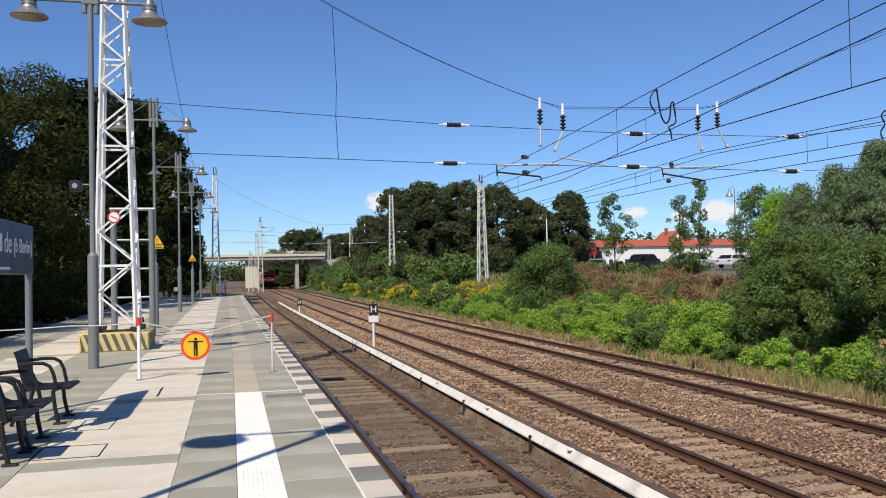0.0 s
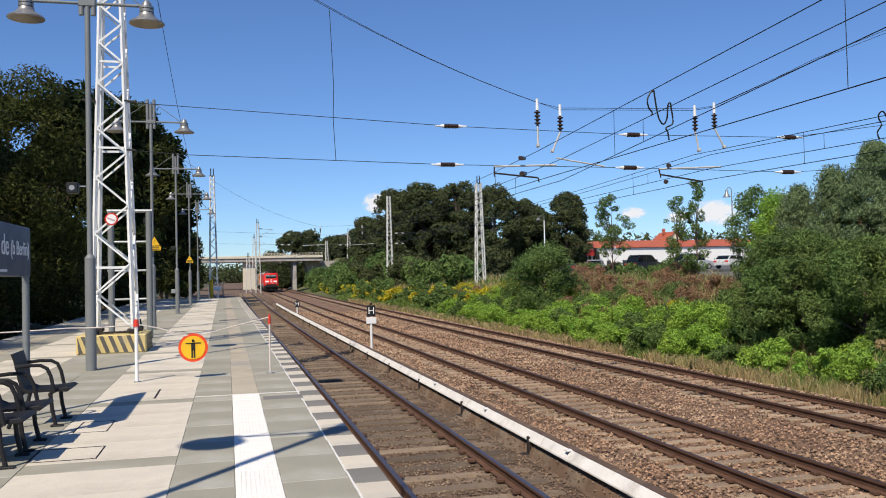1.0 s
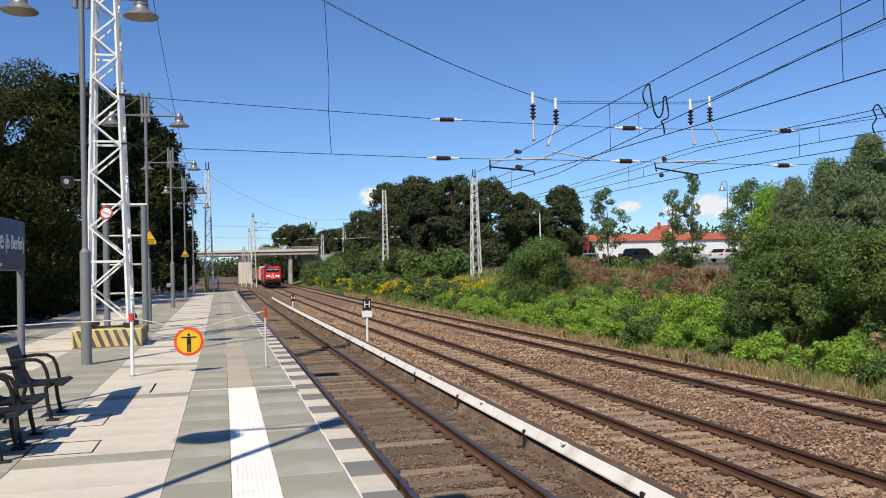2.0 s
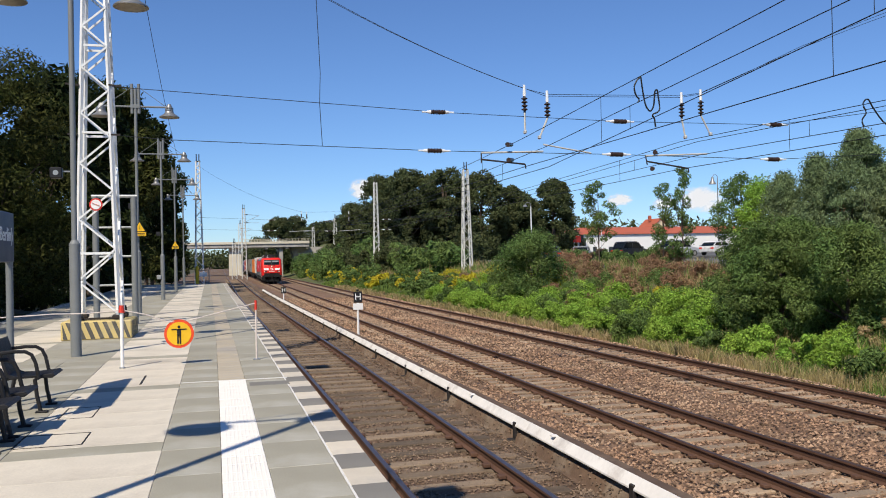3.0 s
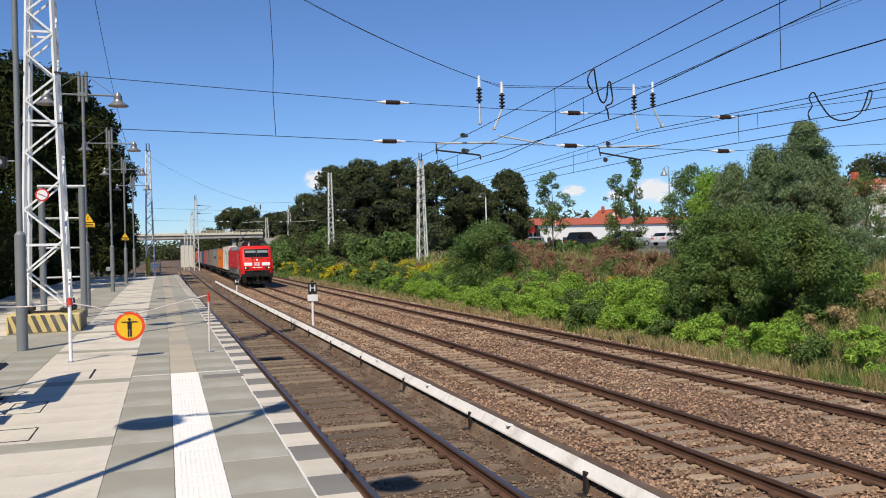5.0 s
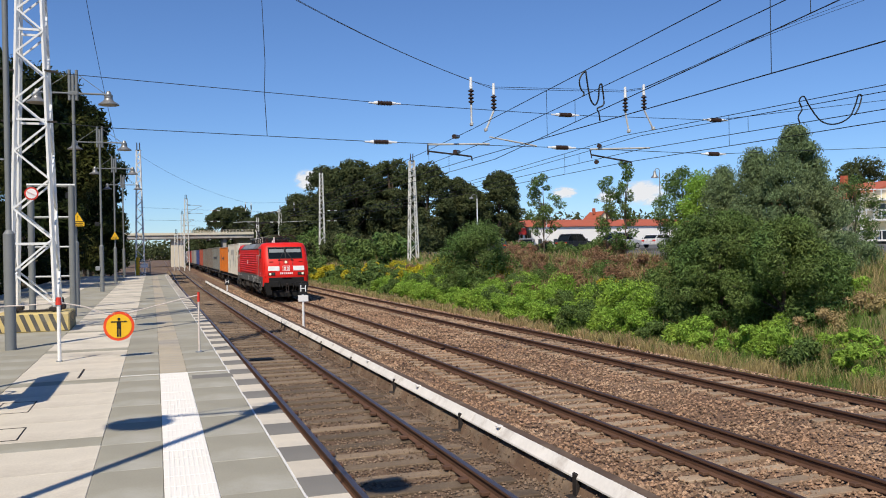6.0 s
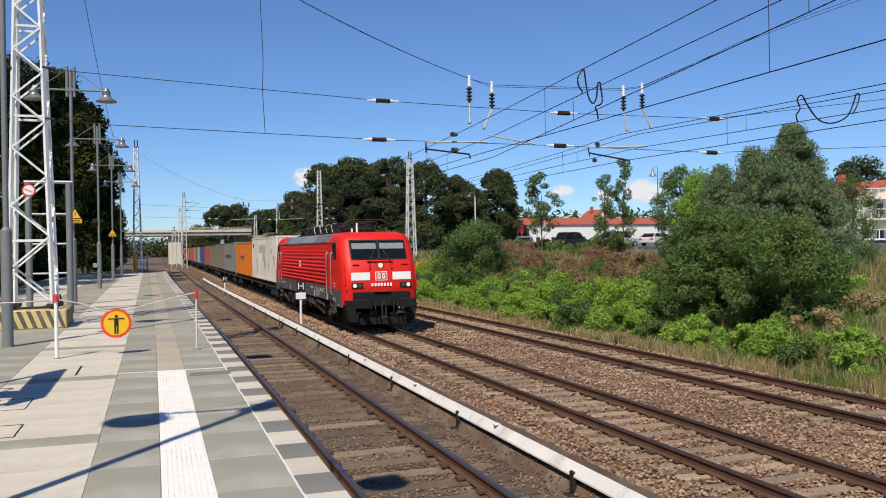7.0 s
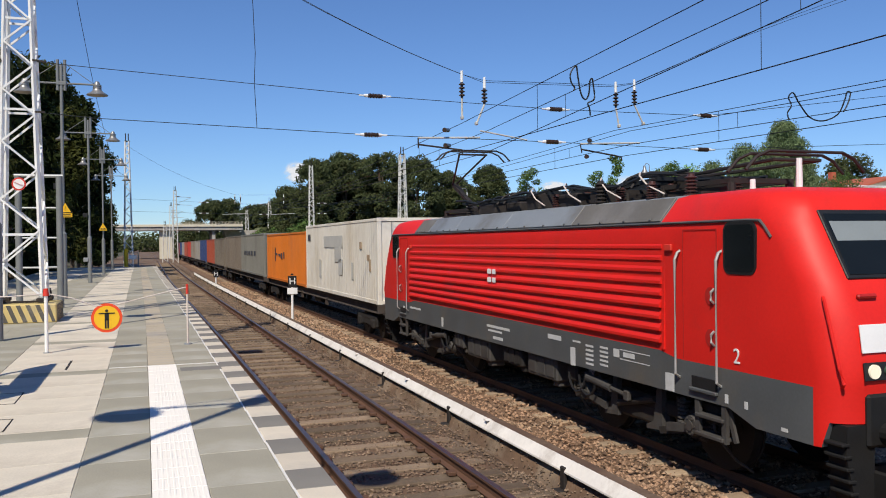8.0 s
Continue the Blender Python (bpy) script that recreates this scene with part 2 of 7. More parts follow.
def writing(text, size, material, parent, m, label="", name="lettering"):
    """Letters in the built-in font, as a thin mesh."""
    cu = bpy.data.curves.new(name, "FONT")
    cu.body, cu.size, cu.extrude, cu.align_x, cu.align_y = text, size, 0.004, "CENTER", "CENTER"
    tmp = bpy.data.objects.new(name, cu)
    me = bpy.data.meshes.new_from_object(tmp)
    bpy.data.objects.remove(tmp)
    me.materials.append(material)
    ob = new(name, me)
    ob.parent, ob.matrix_basis = parent, m
    return tagged(ob, label)


# ---------------------------------------------------------------- ground
def ground_z(x, y):
    """The height of the ground: the track beds, the ditch, the bank with the car park."""
    t = x - bend(y)
    pts = [(-400, 0.6), (-60, 0.2), (-16, -0.9), (-11.5, -1.2), (-7.0, -1.2), (1.1, -1.165), (4.39, -1.165), (4.43, -1.235), (4.48, -1.17), (4.57, -0.965), (4.86, -0.99), (5.2, -1.24), (6.3, -1.61), (14.4, -1.61), (15.4, -1.86), (16.6, -1.75),
           (19.0, -1.05), (23.5, 0.55), (27.0, 0.95), (60, 1.3), (110, 2.0), (400, 3.0)]
    for (a, za), (b, zb) in zip(pts, pts[1:]):
        if a <= t <= b:
            z = za + (zb - za) * (t - a) / (b - a)
            break
    else:
        z = pts[0][1] if t < pts[0][0] else pts[-1][1]
    if t > 15.2:
        z += 0.22 * (noise.noise((x * 0.3, y * 0.3, 4.2))) * min((t - 15.2) / 3, 1) * (1 if t < 26 else 0.2)
    elif t > 4.6:
        z += 0.03 * noise.noise((x * 1.1, y * 1.1, 1.2))
    return z


def build_ground():
    xs = [-3000, -1200, -400, -150, -60, -30, -20, -16, -13, -11.5, -9, -7, -4, 0, 1.0, 1.6, 2.2, 2.85, 3.5, 4.0, 4.39, 4.43, 4.48, 4.57, 4.86, 5.0, 5.2, 5.5, 5.9, 6.3]
    xs += list(np.arange(6.8, 15.5, 0.6)) + list(np.arange(15.6, 27.2, 0.7)) + [28, 30, 34, 40, 50, 60, 80, 110, 150, 220, 400, 1200, 3000]
    ys = [-3000, -800, -200, -80, -40, -20, -10, -4] + list(np.arange(0, 60, 1.0)) + list(np.arange(60, 220, 4.0)) + [240, 280, 350, 500, 800, 1500, 3000]
    verts = [(x + (bend(y) if abs(x) < 100 else 0), y, ground_z(x + (bend(y) if abs(x) < 100 else 0), y)) for y in ys for x in xs]
    w = len(xs)
    faces, slots = [], []
    for j in range(len(ys) - 1):
        for i in range(w - 1):
            faces.append((j * w + i, j * w + i + 1, (j + 1) * w + i + 1, (j + 1) * w + i))
            x = (xs[i] + xs[i + 1]) / 2
            slots.append(4 if x < -7 else 1 if x < 5.0 else 0 if x < 15.0 else 2 if x < 26 or x > 110 or ys[j] > 210 else 3)
    ob = raw("ground", verts, faces, BALLAST, None, "ballast track beds, weedy bank and flat land to the horizon", True)
    for m in (TRACKBED, GRASS_GROUND, ASPHALT, EARTH):
        ob.data.materials.append(m)
    ob.data.polygons.foreach_set("material_index", slots)
    tagged(ob, category="ground", kind="structure")


build_ground()


# ---------------------------------------------------------------- tracks
RAIL_OUT = [(-0.062, -0.16), (0.062, -0.16), (0.062, -0.15), (0.012, -0.125), (0.010, -0.045), (0.036, -0.032), (0.036, -0.004), (0.028, 0.0), (-0.028, 0.0), (-0.036, -0.004), (-0.036, -0.032), (-0.010, -0.045), (-0.012, -0.125), (-0.062, -0.15)]


def rail_mesh(name, x, top, parent, head):
    ys = list(np.arange(-30, 90, 3.0)) + [100, 140, 200, 300, 500]
    k = len(RAIL_OUT)
    verts = [(x + bend(y) + dx, y, top + dz) for y in ys for dx, dz in RAIL_OUT]
    faces, slots = [], []
    for j in range(len(ys) - 1):
        for i in range(k):
            faces.append((j * k + i, j * k + (i + 1) % k, (j + 1) * k + (i + 1) % k, (j + 1) * k + i))
            slots.append(1 if i in (6, 7, 8) else 0)
    ob = raw(name, verts, faces, RAIL, parent)
    ob.data.materials.append(head)
    ob.data.polygons.foreach_set("material_index", slots)
    return ob


def build_track(label, xc, top, head, wood, pitch, seed):
    rnd = random.Random(seed)
    root = thing("railway_track", label, "railway track", kind="structure")
    for side in (-0.75, 0.75):
        rail_mesh("rail", xc + side, top, root, head)
    bm = bmesh.new()
    box(bm, (0, 0, 0), (2.6 if wood else 2.5, 0.26 if wood else 0.24, 0.14), 0.012)
    shared = mesh_of("sleeper", bm, SLEEPER_WOOD if wood else SLEEPER_CONC)
    clip = bmesh.new()
    y, n = -12.0, 0
    rest = bmesh.new()
    while y < 150:
        dz = top - 0.165 - 0.07 + (rnd.uniform(-0.016, 0.005) if wood else rnd.uniform(-0.012, 0.006))
        at = (xc + bend(y) + rnd.uniform(-0.03, 0.03), y + rnd.uniform(-0.02, 0.02), dz)
        if 4.5 < y < 75:
            ob = new("sleeper", shared)
            ob.parent, ob.matrix_basis = root, pose(*at, rnd.uniform(-1, 1), rnd.uniform(-0.4, 0.4), rnd.uniform(-1, 1))
        else:
            box(rest, at, (2.5, 0.25, 0.14))
        if 4.5 < y < 45:
            for s in (-0.75, 0.75):
                for e in (-0.11, 0.11):
                    box(clip, (at[0] + s + e, at[1], top - 0.13), (0.10, 0.12, 0.05), 0.008)
        y += pitch
        n += 1
    tagged(part("sleepers", rest, SLEEPER_WOOD if wood else SLEEPER_CONC, root), kind="stuff")
    tagged(part("rail_clips", clip, RAIL, root), kind="stuff")


build_track("suburban railway track with rusty rails on dirty wooden sleepers", X1, RAIL1, RAIL_HEAD_BRIGHT, True, 0.64, 1)
build_track("main line track with brown rails on weathered concrete sleepers", X2, RAIL2, RAIL_HEAD, False, 0.62, 2)
build_track("outer main line track with brown rails on dusty concrete sleepers", X3, RAIL2, RAIL_HEAD, False, 0.62, 3)


def scatter_stones(name, count, zone, size, seed, material, label, lift=0.0):
    """Broken ballast stones, small eight-sided lumps, as one mesh."""
    rng = np.random.default_rng(seed)
    u = rng.random(count)
    y0, y1 = zone[2], zone[3]
    ys = y0 * (y1 / y0) ** u
    xs = rng.uniform(zone[0], zone[1], count)
    between = np.minimum(np.abs(xs - X2), np.abs(xs - X3)) < 1.27
    keep = ~between | (rng.random(count) < 0.7)
    xs, ys, between = xs[keep], ys[keep], between[keep]
    count = len(xs)
    lift = np.where(between, lift * 0.55, lift)
    octa = np.array([(1, 0, 0), (0, 1, 0), (-1, 0, 0), (0, -1, 0), (0, 0, 1), (0, 0, -0.6)], float)
    tri = np.array([(0, 1, 4), (1, 2, 4), (2, 3, 4), (3, 0, 4), (1, 0, 5), (2, 1, 5), (3, 2, 5), (0, 3, 5)])
    s = size * rng.uniform(0.55, 1.5, (count, 1, 1)) * np.maximum(1.0, ys / 18.0)[:, None, None] ** 0.7
    v = octa[None] * rng.uniform(0.6, 1.35, (count, 6, 1)) * s
    v *= np.array([1.0, 0.85, 0.75])
    a = rng.uniform(0, 6.28, count)
    c, sn = np.cos(a)[:, None], np.sin(a)[:, None]
    vx, vy = v[..., 0] * c - v[..., 1] * sn, v[..., 0] * sn + v[..., 1] * c
    bx = np.array([bend(y) for y in ys])
    gz = np.array([ground_z(x + b, y) for x, b, y in zip(xs, bx, ys)])
    out = np.stack([vx + (xs + bx)[:, None], vy + ys[:, None], v[..., 2] + (gz + lift)[:, None] + rng.uniform(0, 0.015, count)[:, None]], -1)
    faces = (tri[None] + (np.arange(count) * 6)[:, None, None]).reshape(-1, 3)
    return tagged(raw(name, out.reshape(-1, 3), faces, material, None, label), category="ballast", kind="stuff")


scatter_stones("ballast_stones", 62000, (5.0, 14.6, 5.5, 75), 0.030, 5, STONES, "brown broken ballast stones between the main line tracks", 0.035)
scatter_stones("trackbed_stones", 30000, (1.5, 4.9, 6.0, 60), 0.019, 6, BED_STONES, "small dirty stones on the suburban track bed", 0.008)


# the covered third rail beside the suburban track, on brackets
def build_third_rail():
    root = thing("third_rail", "white covered third rail on black brackets beside the track", "third rail")
    xr = 4.60
    ys = list(np.arange(-20, 84, 3.9))
    plate = [(-0.105, -0.120), (-0.105, -0.140), (-0.085, -0.140), (0.0, -0.014), (-0.010, 0.002), (-0.022, 0.002)]
    lid = [(-0.006, -0.012), (-0.004, 0.004), (0.125, 0.004), (0.135, -0.008), (0.135, -0.11), (0.115, -0.11), (0.115, -0.014), (-0.002, -0.016)]
    for i, y in enumerate(ys[:-1]):
        y1 = ys[i + 1] - 0.012
        for name, out, m in (("cover_board", plate, COVER_WHITE), ("cover_top", lid, COVER_BROWN)):
            bm = bmesh.new()
            prism(bm, [(xr + bend(y) + x, z - 0.80) for x, z in out], y, y1)
            for v in bm.verts:
                if v.co.y > y + 1:
                    v.co.x += bend(y1) - bend(y)
            part(name, bm, m, root)
        if 4 < y < 80:
            bm = bmesh.new()
            box(bm, (xr - 0.05 + bend(y1), y1, -0.80), (0.09, 0.10, 0.022), 0.004)
            part("joint_cap", bm, COVER_WHITE, root)
    bm = bmesh.new()
    rodz = -0.95
    tube(bm, [(xr + bend(y), y, rodz) for y in ys], 0.03, 6)
    part("current_rail", bm, RAIL, root)
    y = 4.9
    bm = bmesh.new()
    box(bm, (-0.085, 0, -1.03), (0.05, 0.11, 0.30), 0.01)
    box(bm, (-0.10, 0, -1.16), (0.22, 0.15, 0.05), 0.01)
    shared = mesh_of("bracket", bm, DARK_IRON)
    bm = bmesh.new()
    box(bm, (-0.42, 0, -1.20), (0.72, 0.20, 0.10), 0.015)
    foot = mesh_of("bracket_sleeper", bm, SLEEPER_WOOD)
    while y < 80:
        for me in (shared, foot):
            ob = new(me.name, me)
            ob.parent, ob.matrix_basis = root, pose(xr + bend(y), y, 0)
        y += 3.9
    return root


build_third_rail()

# the low concrete edge that holds the suburban track bed
bm = bmesh.new()
for y in np.arange(-8, 70, 1.0):
    box(bm, (4.385 + bend(y) + random.uniform(-0.015, 0.015), y + 0.5, -1.235 + random.uniform(-0.015, 0.01)), (0.05, 0.985, 0.17), 0.008, Matrix.Rotation(random.uniform(-0.015, 0.015), 3, "Z"))
tagged(part("bed_edging", bm, TRACKBED, None, "low weathered edging boards along the track bed"), category="edging", kind="structure")


# ---------------------------------------------------------------- platform
def build_platform():
    root = thing("platform", "island platform of light and grey concrete slabs", "platform", kind="structure")
    # core below the slabs, following the line's swing
    ys = [PLAT_BACK] + list(np.arange(0, PLAT_END, 4.0)) + [PLAT_END]
    out = [(PLAT_L + 0.03, -0.07), (PLAT_L + 0.03, -1.6), (PLAT_R - 0.03, -1.6), (PLAT_R - 0.03, -0.07)]
    verts = [(x + bend(y), y, z) for y in ys for x, z in out]
    faces = [(j * 4 + i, j * 4 + (i + 1) % 4, j * 4 + 4 + (i + 1) % 4, j * 4 + 4 + i) for j in range(len(ys) - 1) for i in range(4)]
    n = (len(ys) - 1) * 4
    faces += [(0, 1, 2, 3), (n + 3, n + 2, n + 1, n)]
    raw("platform_wall", verts, faces, CONCRETE, root)
    bm = bmesh.new()
    for a, b in zip(ys, ys[1:]):
        box(bm, ((PLAT_L + PLAT_R) / 2 + bend((a + b) / 2), (a + b) / 2, -0.035), (PLAT_R - PLAT_L - 0.2, b - a, 0.055))
    part("sand_bed", bm, JOINT, root)

    near = {}

    def lay(name, x0, x1, pitch, y0, y1, material, g=0.004, skip=None, top=0.0, bevel=0.004, start=0):
        """Slabs in a row along the platform: those near the camera singly, the rest joined."""
        w = x1 - x0 - g
        bm = bmesh.new()
        box(bm, (0, 0, -0.03 + top), (w, pitch - g, 0.06), bevel)
        me = mesh_of(name, bm, material)
        far = near.setdefault(("far", material.name), [bmesh.new(), material])[0]
        y, i = y0, start
        while y < y1 - 0.01:
            if not (skip and skip(i, y)):
                at = ((x0 + x1) / 2 + bend(y + pitch / 2), y + pitch / 2, random.uniform(-0.0015, 0.0015))
                if 5.0 < y < 15.5 and x0 > -4.6:
                    ob = new(name, me)
                    ob.parent, ob.matrix_basis = root, pose(*at, random.uniform(-0.05, 0.05), random.uniform(-0.05, 0.05), 0)
                elif y > -6:
                    box(far, (at[0], at[1], -0.03 + top + at[2]), (w, pitch - g, 0.06))
            y += pitch
            i += 1

    a, b = -6.0, PLAT_END
    a0 = 6.51 - 0.535 * 24
    for sgn in (1, -1):
        m = lambda x: x if sgn == 1 else (PLAT_L + PLAT_R) - x
        span = lambda x0, x1: (min(m(x0), m(x1)), max(m(x0), m(x1)))
        lay("edge_slab", *span(0.965, PLAT_R), 0.535, a0, b, SLAB_PALE, skip=lambda i, y: i % 2)
        lay("edge_slab", *span(0.965, PLAT_R), 0.535, a0, b, SLAB_DARK, skip=lambda i, y: i % 2 == 0)
        lay("edge_line", *span(0.948, 0.965), 1.5, a, b, LINE_WHITE, g=0.0, top=0.002, bevel=0)
        lay("grey_slab", *span(0.39, 0.948), 1.02, a, b, SLAB_GREY)
        if sgn == 1:
            lay("tactile_slab", 0.01, 0.39, 0.30, a, 12.8, TACTILE_WHITE, top=0.004)
            lay("tactile_slab", 0.01, 0.39, 0.30, 12.8, b, TACTILE_BEIGE, top=0.004)
        else:
            lay("tactile_slab", *span(0.01, 0.39), 0.30, a, b, TACTILE_BEIGE, top=0.004)
        lay("grey_slab", *span(-0.52, 0.01), 1.02, a, b, SLAB_GREY)
        # light slabs with a grey cross band at every fourth metre
        for x0, x1 in ((-1.90, -0.52),):
            y = 8.72 - 3 * 4.08
            while y < b - 0.5:
                lay("light_slab", *span(x0, x1), 0.9175, y, min(y + 3.67, b - 0.1), SLAB_LIGHT)
                lay("cross_slab", *span(x0, x1), 0.41, y + 3.67, min(y + 4.07, b - 0.1), SLAB_GREY)
                y += 4.08
    lay("middle_slab", -2.65, -1.90, 1.02, a, b, SLAB_GREY)
    lay("middle_slab", -3.40, -2.65, 1.02, a, b, SLAB_GREY)
    for (k, name), (bm, material) in near.items():
        tagged(part("far_slabs", bm, material, root), kind="stuff")
    # a mortar line across, and sunk cover frames by the seats
    bm = bmesh.new()
    box(bm, (0.2, 12.86, 0.001), (1.5, 0.03, 0.012))
    part("mortar_line", bm, LINE_WHITE, root)
    for cx, cy, w, d in ((-1.62, 9.15, 0.62, 0.62), (-1.60, 10.75, 0.36, 0.75)):
        for x, y, sx, sy in ((cx - w / 2, cy, 0.014, d), (cx + w / 2, cy, 0.014, d), (cx, cy - d / 2, w, 0.014), (cx, cy + d / 2, w, 0.014)):
            bm = bmesh.new()
            box(bm, (x, y, 0.0), (sx, sy, 0.009))
            part("cover_frame", bm, DARK_IRON, root)
    bm = bmesh.new()
    box(bm, (-1.12, 13.45, 0.0), (0.03, 1.0, 0.008))
    part("drain_slot", bm, DARK_IRON, root)
    bm = bmesh.new()
    box(bm, (0.67, 12.35, 0.0), (0.55, 0.36, 0.006), 0.001)
    part("dark_slab", bm, SLAB_DARK, root)
    # tactile bumps on the white strip
    bm = bmesh.new()
    for x in np.arange(0.04, 0.38, 0.038):
        for y in (6.0,):
            box(bm, (x + 0.0, (5.2 + 12.78) / 2, 0.0055), (0.014, 12.78 - 5.2, 0.002), 0.0008)
    tagged(part("tactile_ribs", bm, TACTILE_WHITE, root), kind="stuff")


build_platform()


# ---------------------------------------------------------------- plants
BARK = mat("bark", (0.10, 0.075, 0.055), 0.95, vary=0.35, scale=2, fine=25, bump=0.6)
# leaf colour taken near black: the wood's dense shade is put into it
LEAF_DARK_SHADED = leaf_mat("leaf_dark", (0.023, 0.036, 0.010))
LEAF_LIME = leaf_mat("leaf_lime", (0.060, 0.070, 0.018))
# distant haze is mixed into this leaf colour, which lifts it paler
LEAF_HAZE = leaf_mat("leaf_far", (0.078, 0.097, 0.040), 0.35)
LEAF_WILLOW = leaf_mat("leaf_grey_green", (0.175, 0.240, 0.115), 0.4)
LEAF_BUSH = leaf_mat("leaf_bush", (0.122, 0.198, 0.058))
LEAF_BRIGHT = leaf_mat("leaf_bright", (0.235, 0.40, 0.065), 0.45)
LEAF_YELLOW = leaf_mat("goldenrod", (0.50, 0.46, 0.04), 0.35)
LEAF_BROWN = leaf_mat("withered_leaf", (0.30, 0.19, 0.11), 0.4)
GRASS_DRY = leaf_mat("dry_grass", (0.40, 0.32, 0.16), 0.35)
GRASS_GREEN = leaf_mat("green_grass", (0.15, 0.225, 0.055), 0.4)


def leaf_cloud(rng, centres, radii, count, size, flat=0.8, droop=0.3, shell=0.55):
    """Leaves, each a kinked pair of triangles, in clumps round the given centres."""
    centres, radii = np.array(centres, float), np.array(radii, float)
    wts = radii[:, 0] * radii[:, 1] + radii[:, 0] * radii[:, 2]
    which = rng.choice(len(centres), count, p=wts / wts.sum())
    d = rng.normal(size=(count, 3))
    d /= np.linalg.norm(d, axis=1)[:, None]
    rad = shell + (1 - shell) * rng.random(count) ** 0.7
    rad *= rng.uniform(0.85, 1.12, count)
    p = centres[which] + d * radii[which] * rad[:, None]
    nrm = d * 0.9 + rng.normal(size=(count, 3)) * 0.55 + np.array([0, 0, 0.35])
    nrm /= np.linalg.norm(nrm, axis=1)[:, None]
    u = np.cross(nrm, rng.normal(size=(count, 3)))
    u /= np.linalg.norm(u, axis=1)[:, None] + 1e-9
    w = np.cross(nrm, u)
    s = (size * rng.uniform(0.6, 1.4, count))[:, None]
    tip = p + u * s
    root = p - u * s
    bulge = nrm * s * 0.22
    v = np.stack([root, p + w * s * flat * 0.5 - bulge, tip - np.array([0, 0, 1.0]) * s * droop, p - w * s * flat * 0.5 - bulge], 1)
    f = np.array([(0, 1, 2), (0, 2, 3)])[None] + (np.arange(count) * 4)[:, None, None]
    return v.reshape(-1, 3), f.reshape(-1, 3)


def clumps(rng, n, w, d, h0, h1, r, shape="round"):
    """Centres and radii of a crown's clumps: an uneven outline w wide, d deep, between the heights h0 and h1."""
    cs, rs = [], []
    for i in range(n):
        k = (i + 0.5) / n
        z = h0 + (h1 - h0) * k
        if shape == "round":
            env = math.sqrt(max(1 - (2 * k - 0.9) ** 2 / 1.25, 0.08))
        elif shape == "cone":
            env = max(1.04 - k, 0.05) ** 0.95
        elif shape == "dome":
            env = 0.75 + 0.25 * k / 0.35 if k < 0.35 else math.sqrt(max(1 - ((k - 0.35) / 0.66) ** 2.4, 0.05))
        elif shape == "spire":
            env = 1.0 if k < 0.2 else max(1.0 - 0.94 * (k - 0.2) / 0.8, 0.05)
        else:
            env = 1.0 if k < 0.7 else max((1 - k) / 0.3, 0.25) ** 0.6
        a = rng.uniform(0, 2 * math.pi)
        q = math.sqrt(rng.uniform(0.45 if shape == "dome" else 0.15, 1.0)) * env
        rr = r * rng.uniform(0.65, 1.3)
        cs.append((w / 2 * q * math.cos(a) * 0.85, d / 2 * q * math.sin(a) * 0.85, z - rr * 0.3))
        rs.append((rr, rr, rr * rng.uniform(0.6, 0.95)))
    return cs, rs


def tree(name, label, at, h, w, d, leaves, size, material, seed, h0=0.2, n=40, r=1.2, shape="round", trunk=0.18, category="tree", group="", shell=0.55, droop=0.3):
    rng = np.random.default_rng(seed)
    root = thing(name, label, category, at, 0, group)
    cs, rs = clumps(rng, n, w, d, h * h0, h * 0.97, r, shape)
    bm = bmesh.new()
    top = h * 0.8
    pts = [(rng.uniform(-0.1, 0.1) * k * w * 0.2, rng.uniform(-0.1, 0.1) * k * w * 0.2, -0.3 + (top + 0.3) * k) for k in np.linspace(0, 1, 6)]
    for i, (p, q) in enumerate(zip(pts, pts[1:])):
        rod(bm, p, q, trunk * (1 - i * 0.17), trunk * (1 - (i + 1) * 0.17), 7)
    part("trunk", bm, BARK, root)
    for c in cs[:: max(1, len(cs) // 12)]:
        bm = bmesh.new()
        k = min(max((c[2] * 0.6) / top, 0.1), 0.95)
        base = Vector(pts[int(k * 5)]).lerp(Vector(pts[min(int(k * 5) + 1, 5)]), k * 5 % 1)
        rod(bm, base, Vector(c), trunk * 0.38, trunk * 0.1, 5)
        part("limb", bm, BARK, root)
    v, f = leaf_cloud(rng, cs, rs, leaves, size, shell=shell, droop=droop)
    raw("crown", v, f, material, root)
    return root


# tall dark trees behind the platform's far side
LEFT = [(-12.3, 19, 11.5, 8), (-12.0, 27, 12.0, 8), (-11.8, 36, 12.8, 8), (-10.8, 46, 13.6, 8), (-10.3, 56, 14.8, 8), (-9.3, 67, 17.0, 8.5), (-8.8, 79, 18.8, 9), (-8.3, 92, 19.8, 9), (-8.3, 106, 19.4, 9), (-8.8, 122, 16, 9), (-9.6, 138, 13, 9)]
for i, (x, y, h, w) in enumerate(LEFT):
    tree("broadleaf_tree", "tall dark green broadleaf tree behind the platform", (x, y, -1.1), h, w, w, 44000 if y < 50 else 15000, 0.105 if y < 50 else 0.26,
         LEAF_DARK_SHADED if i % 3 else LEAF_LIME, 20 + i, h0=0.1, n=64, r=1.35, shape="full", trunk=0.24, group="trees behind the platform")


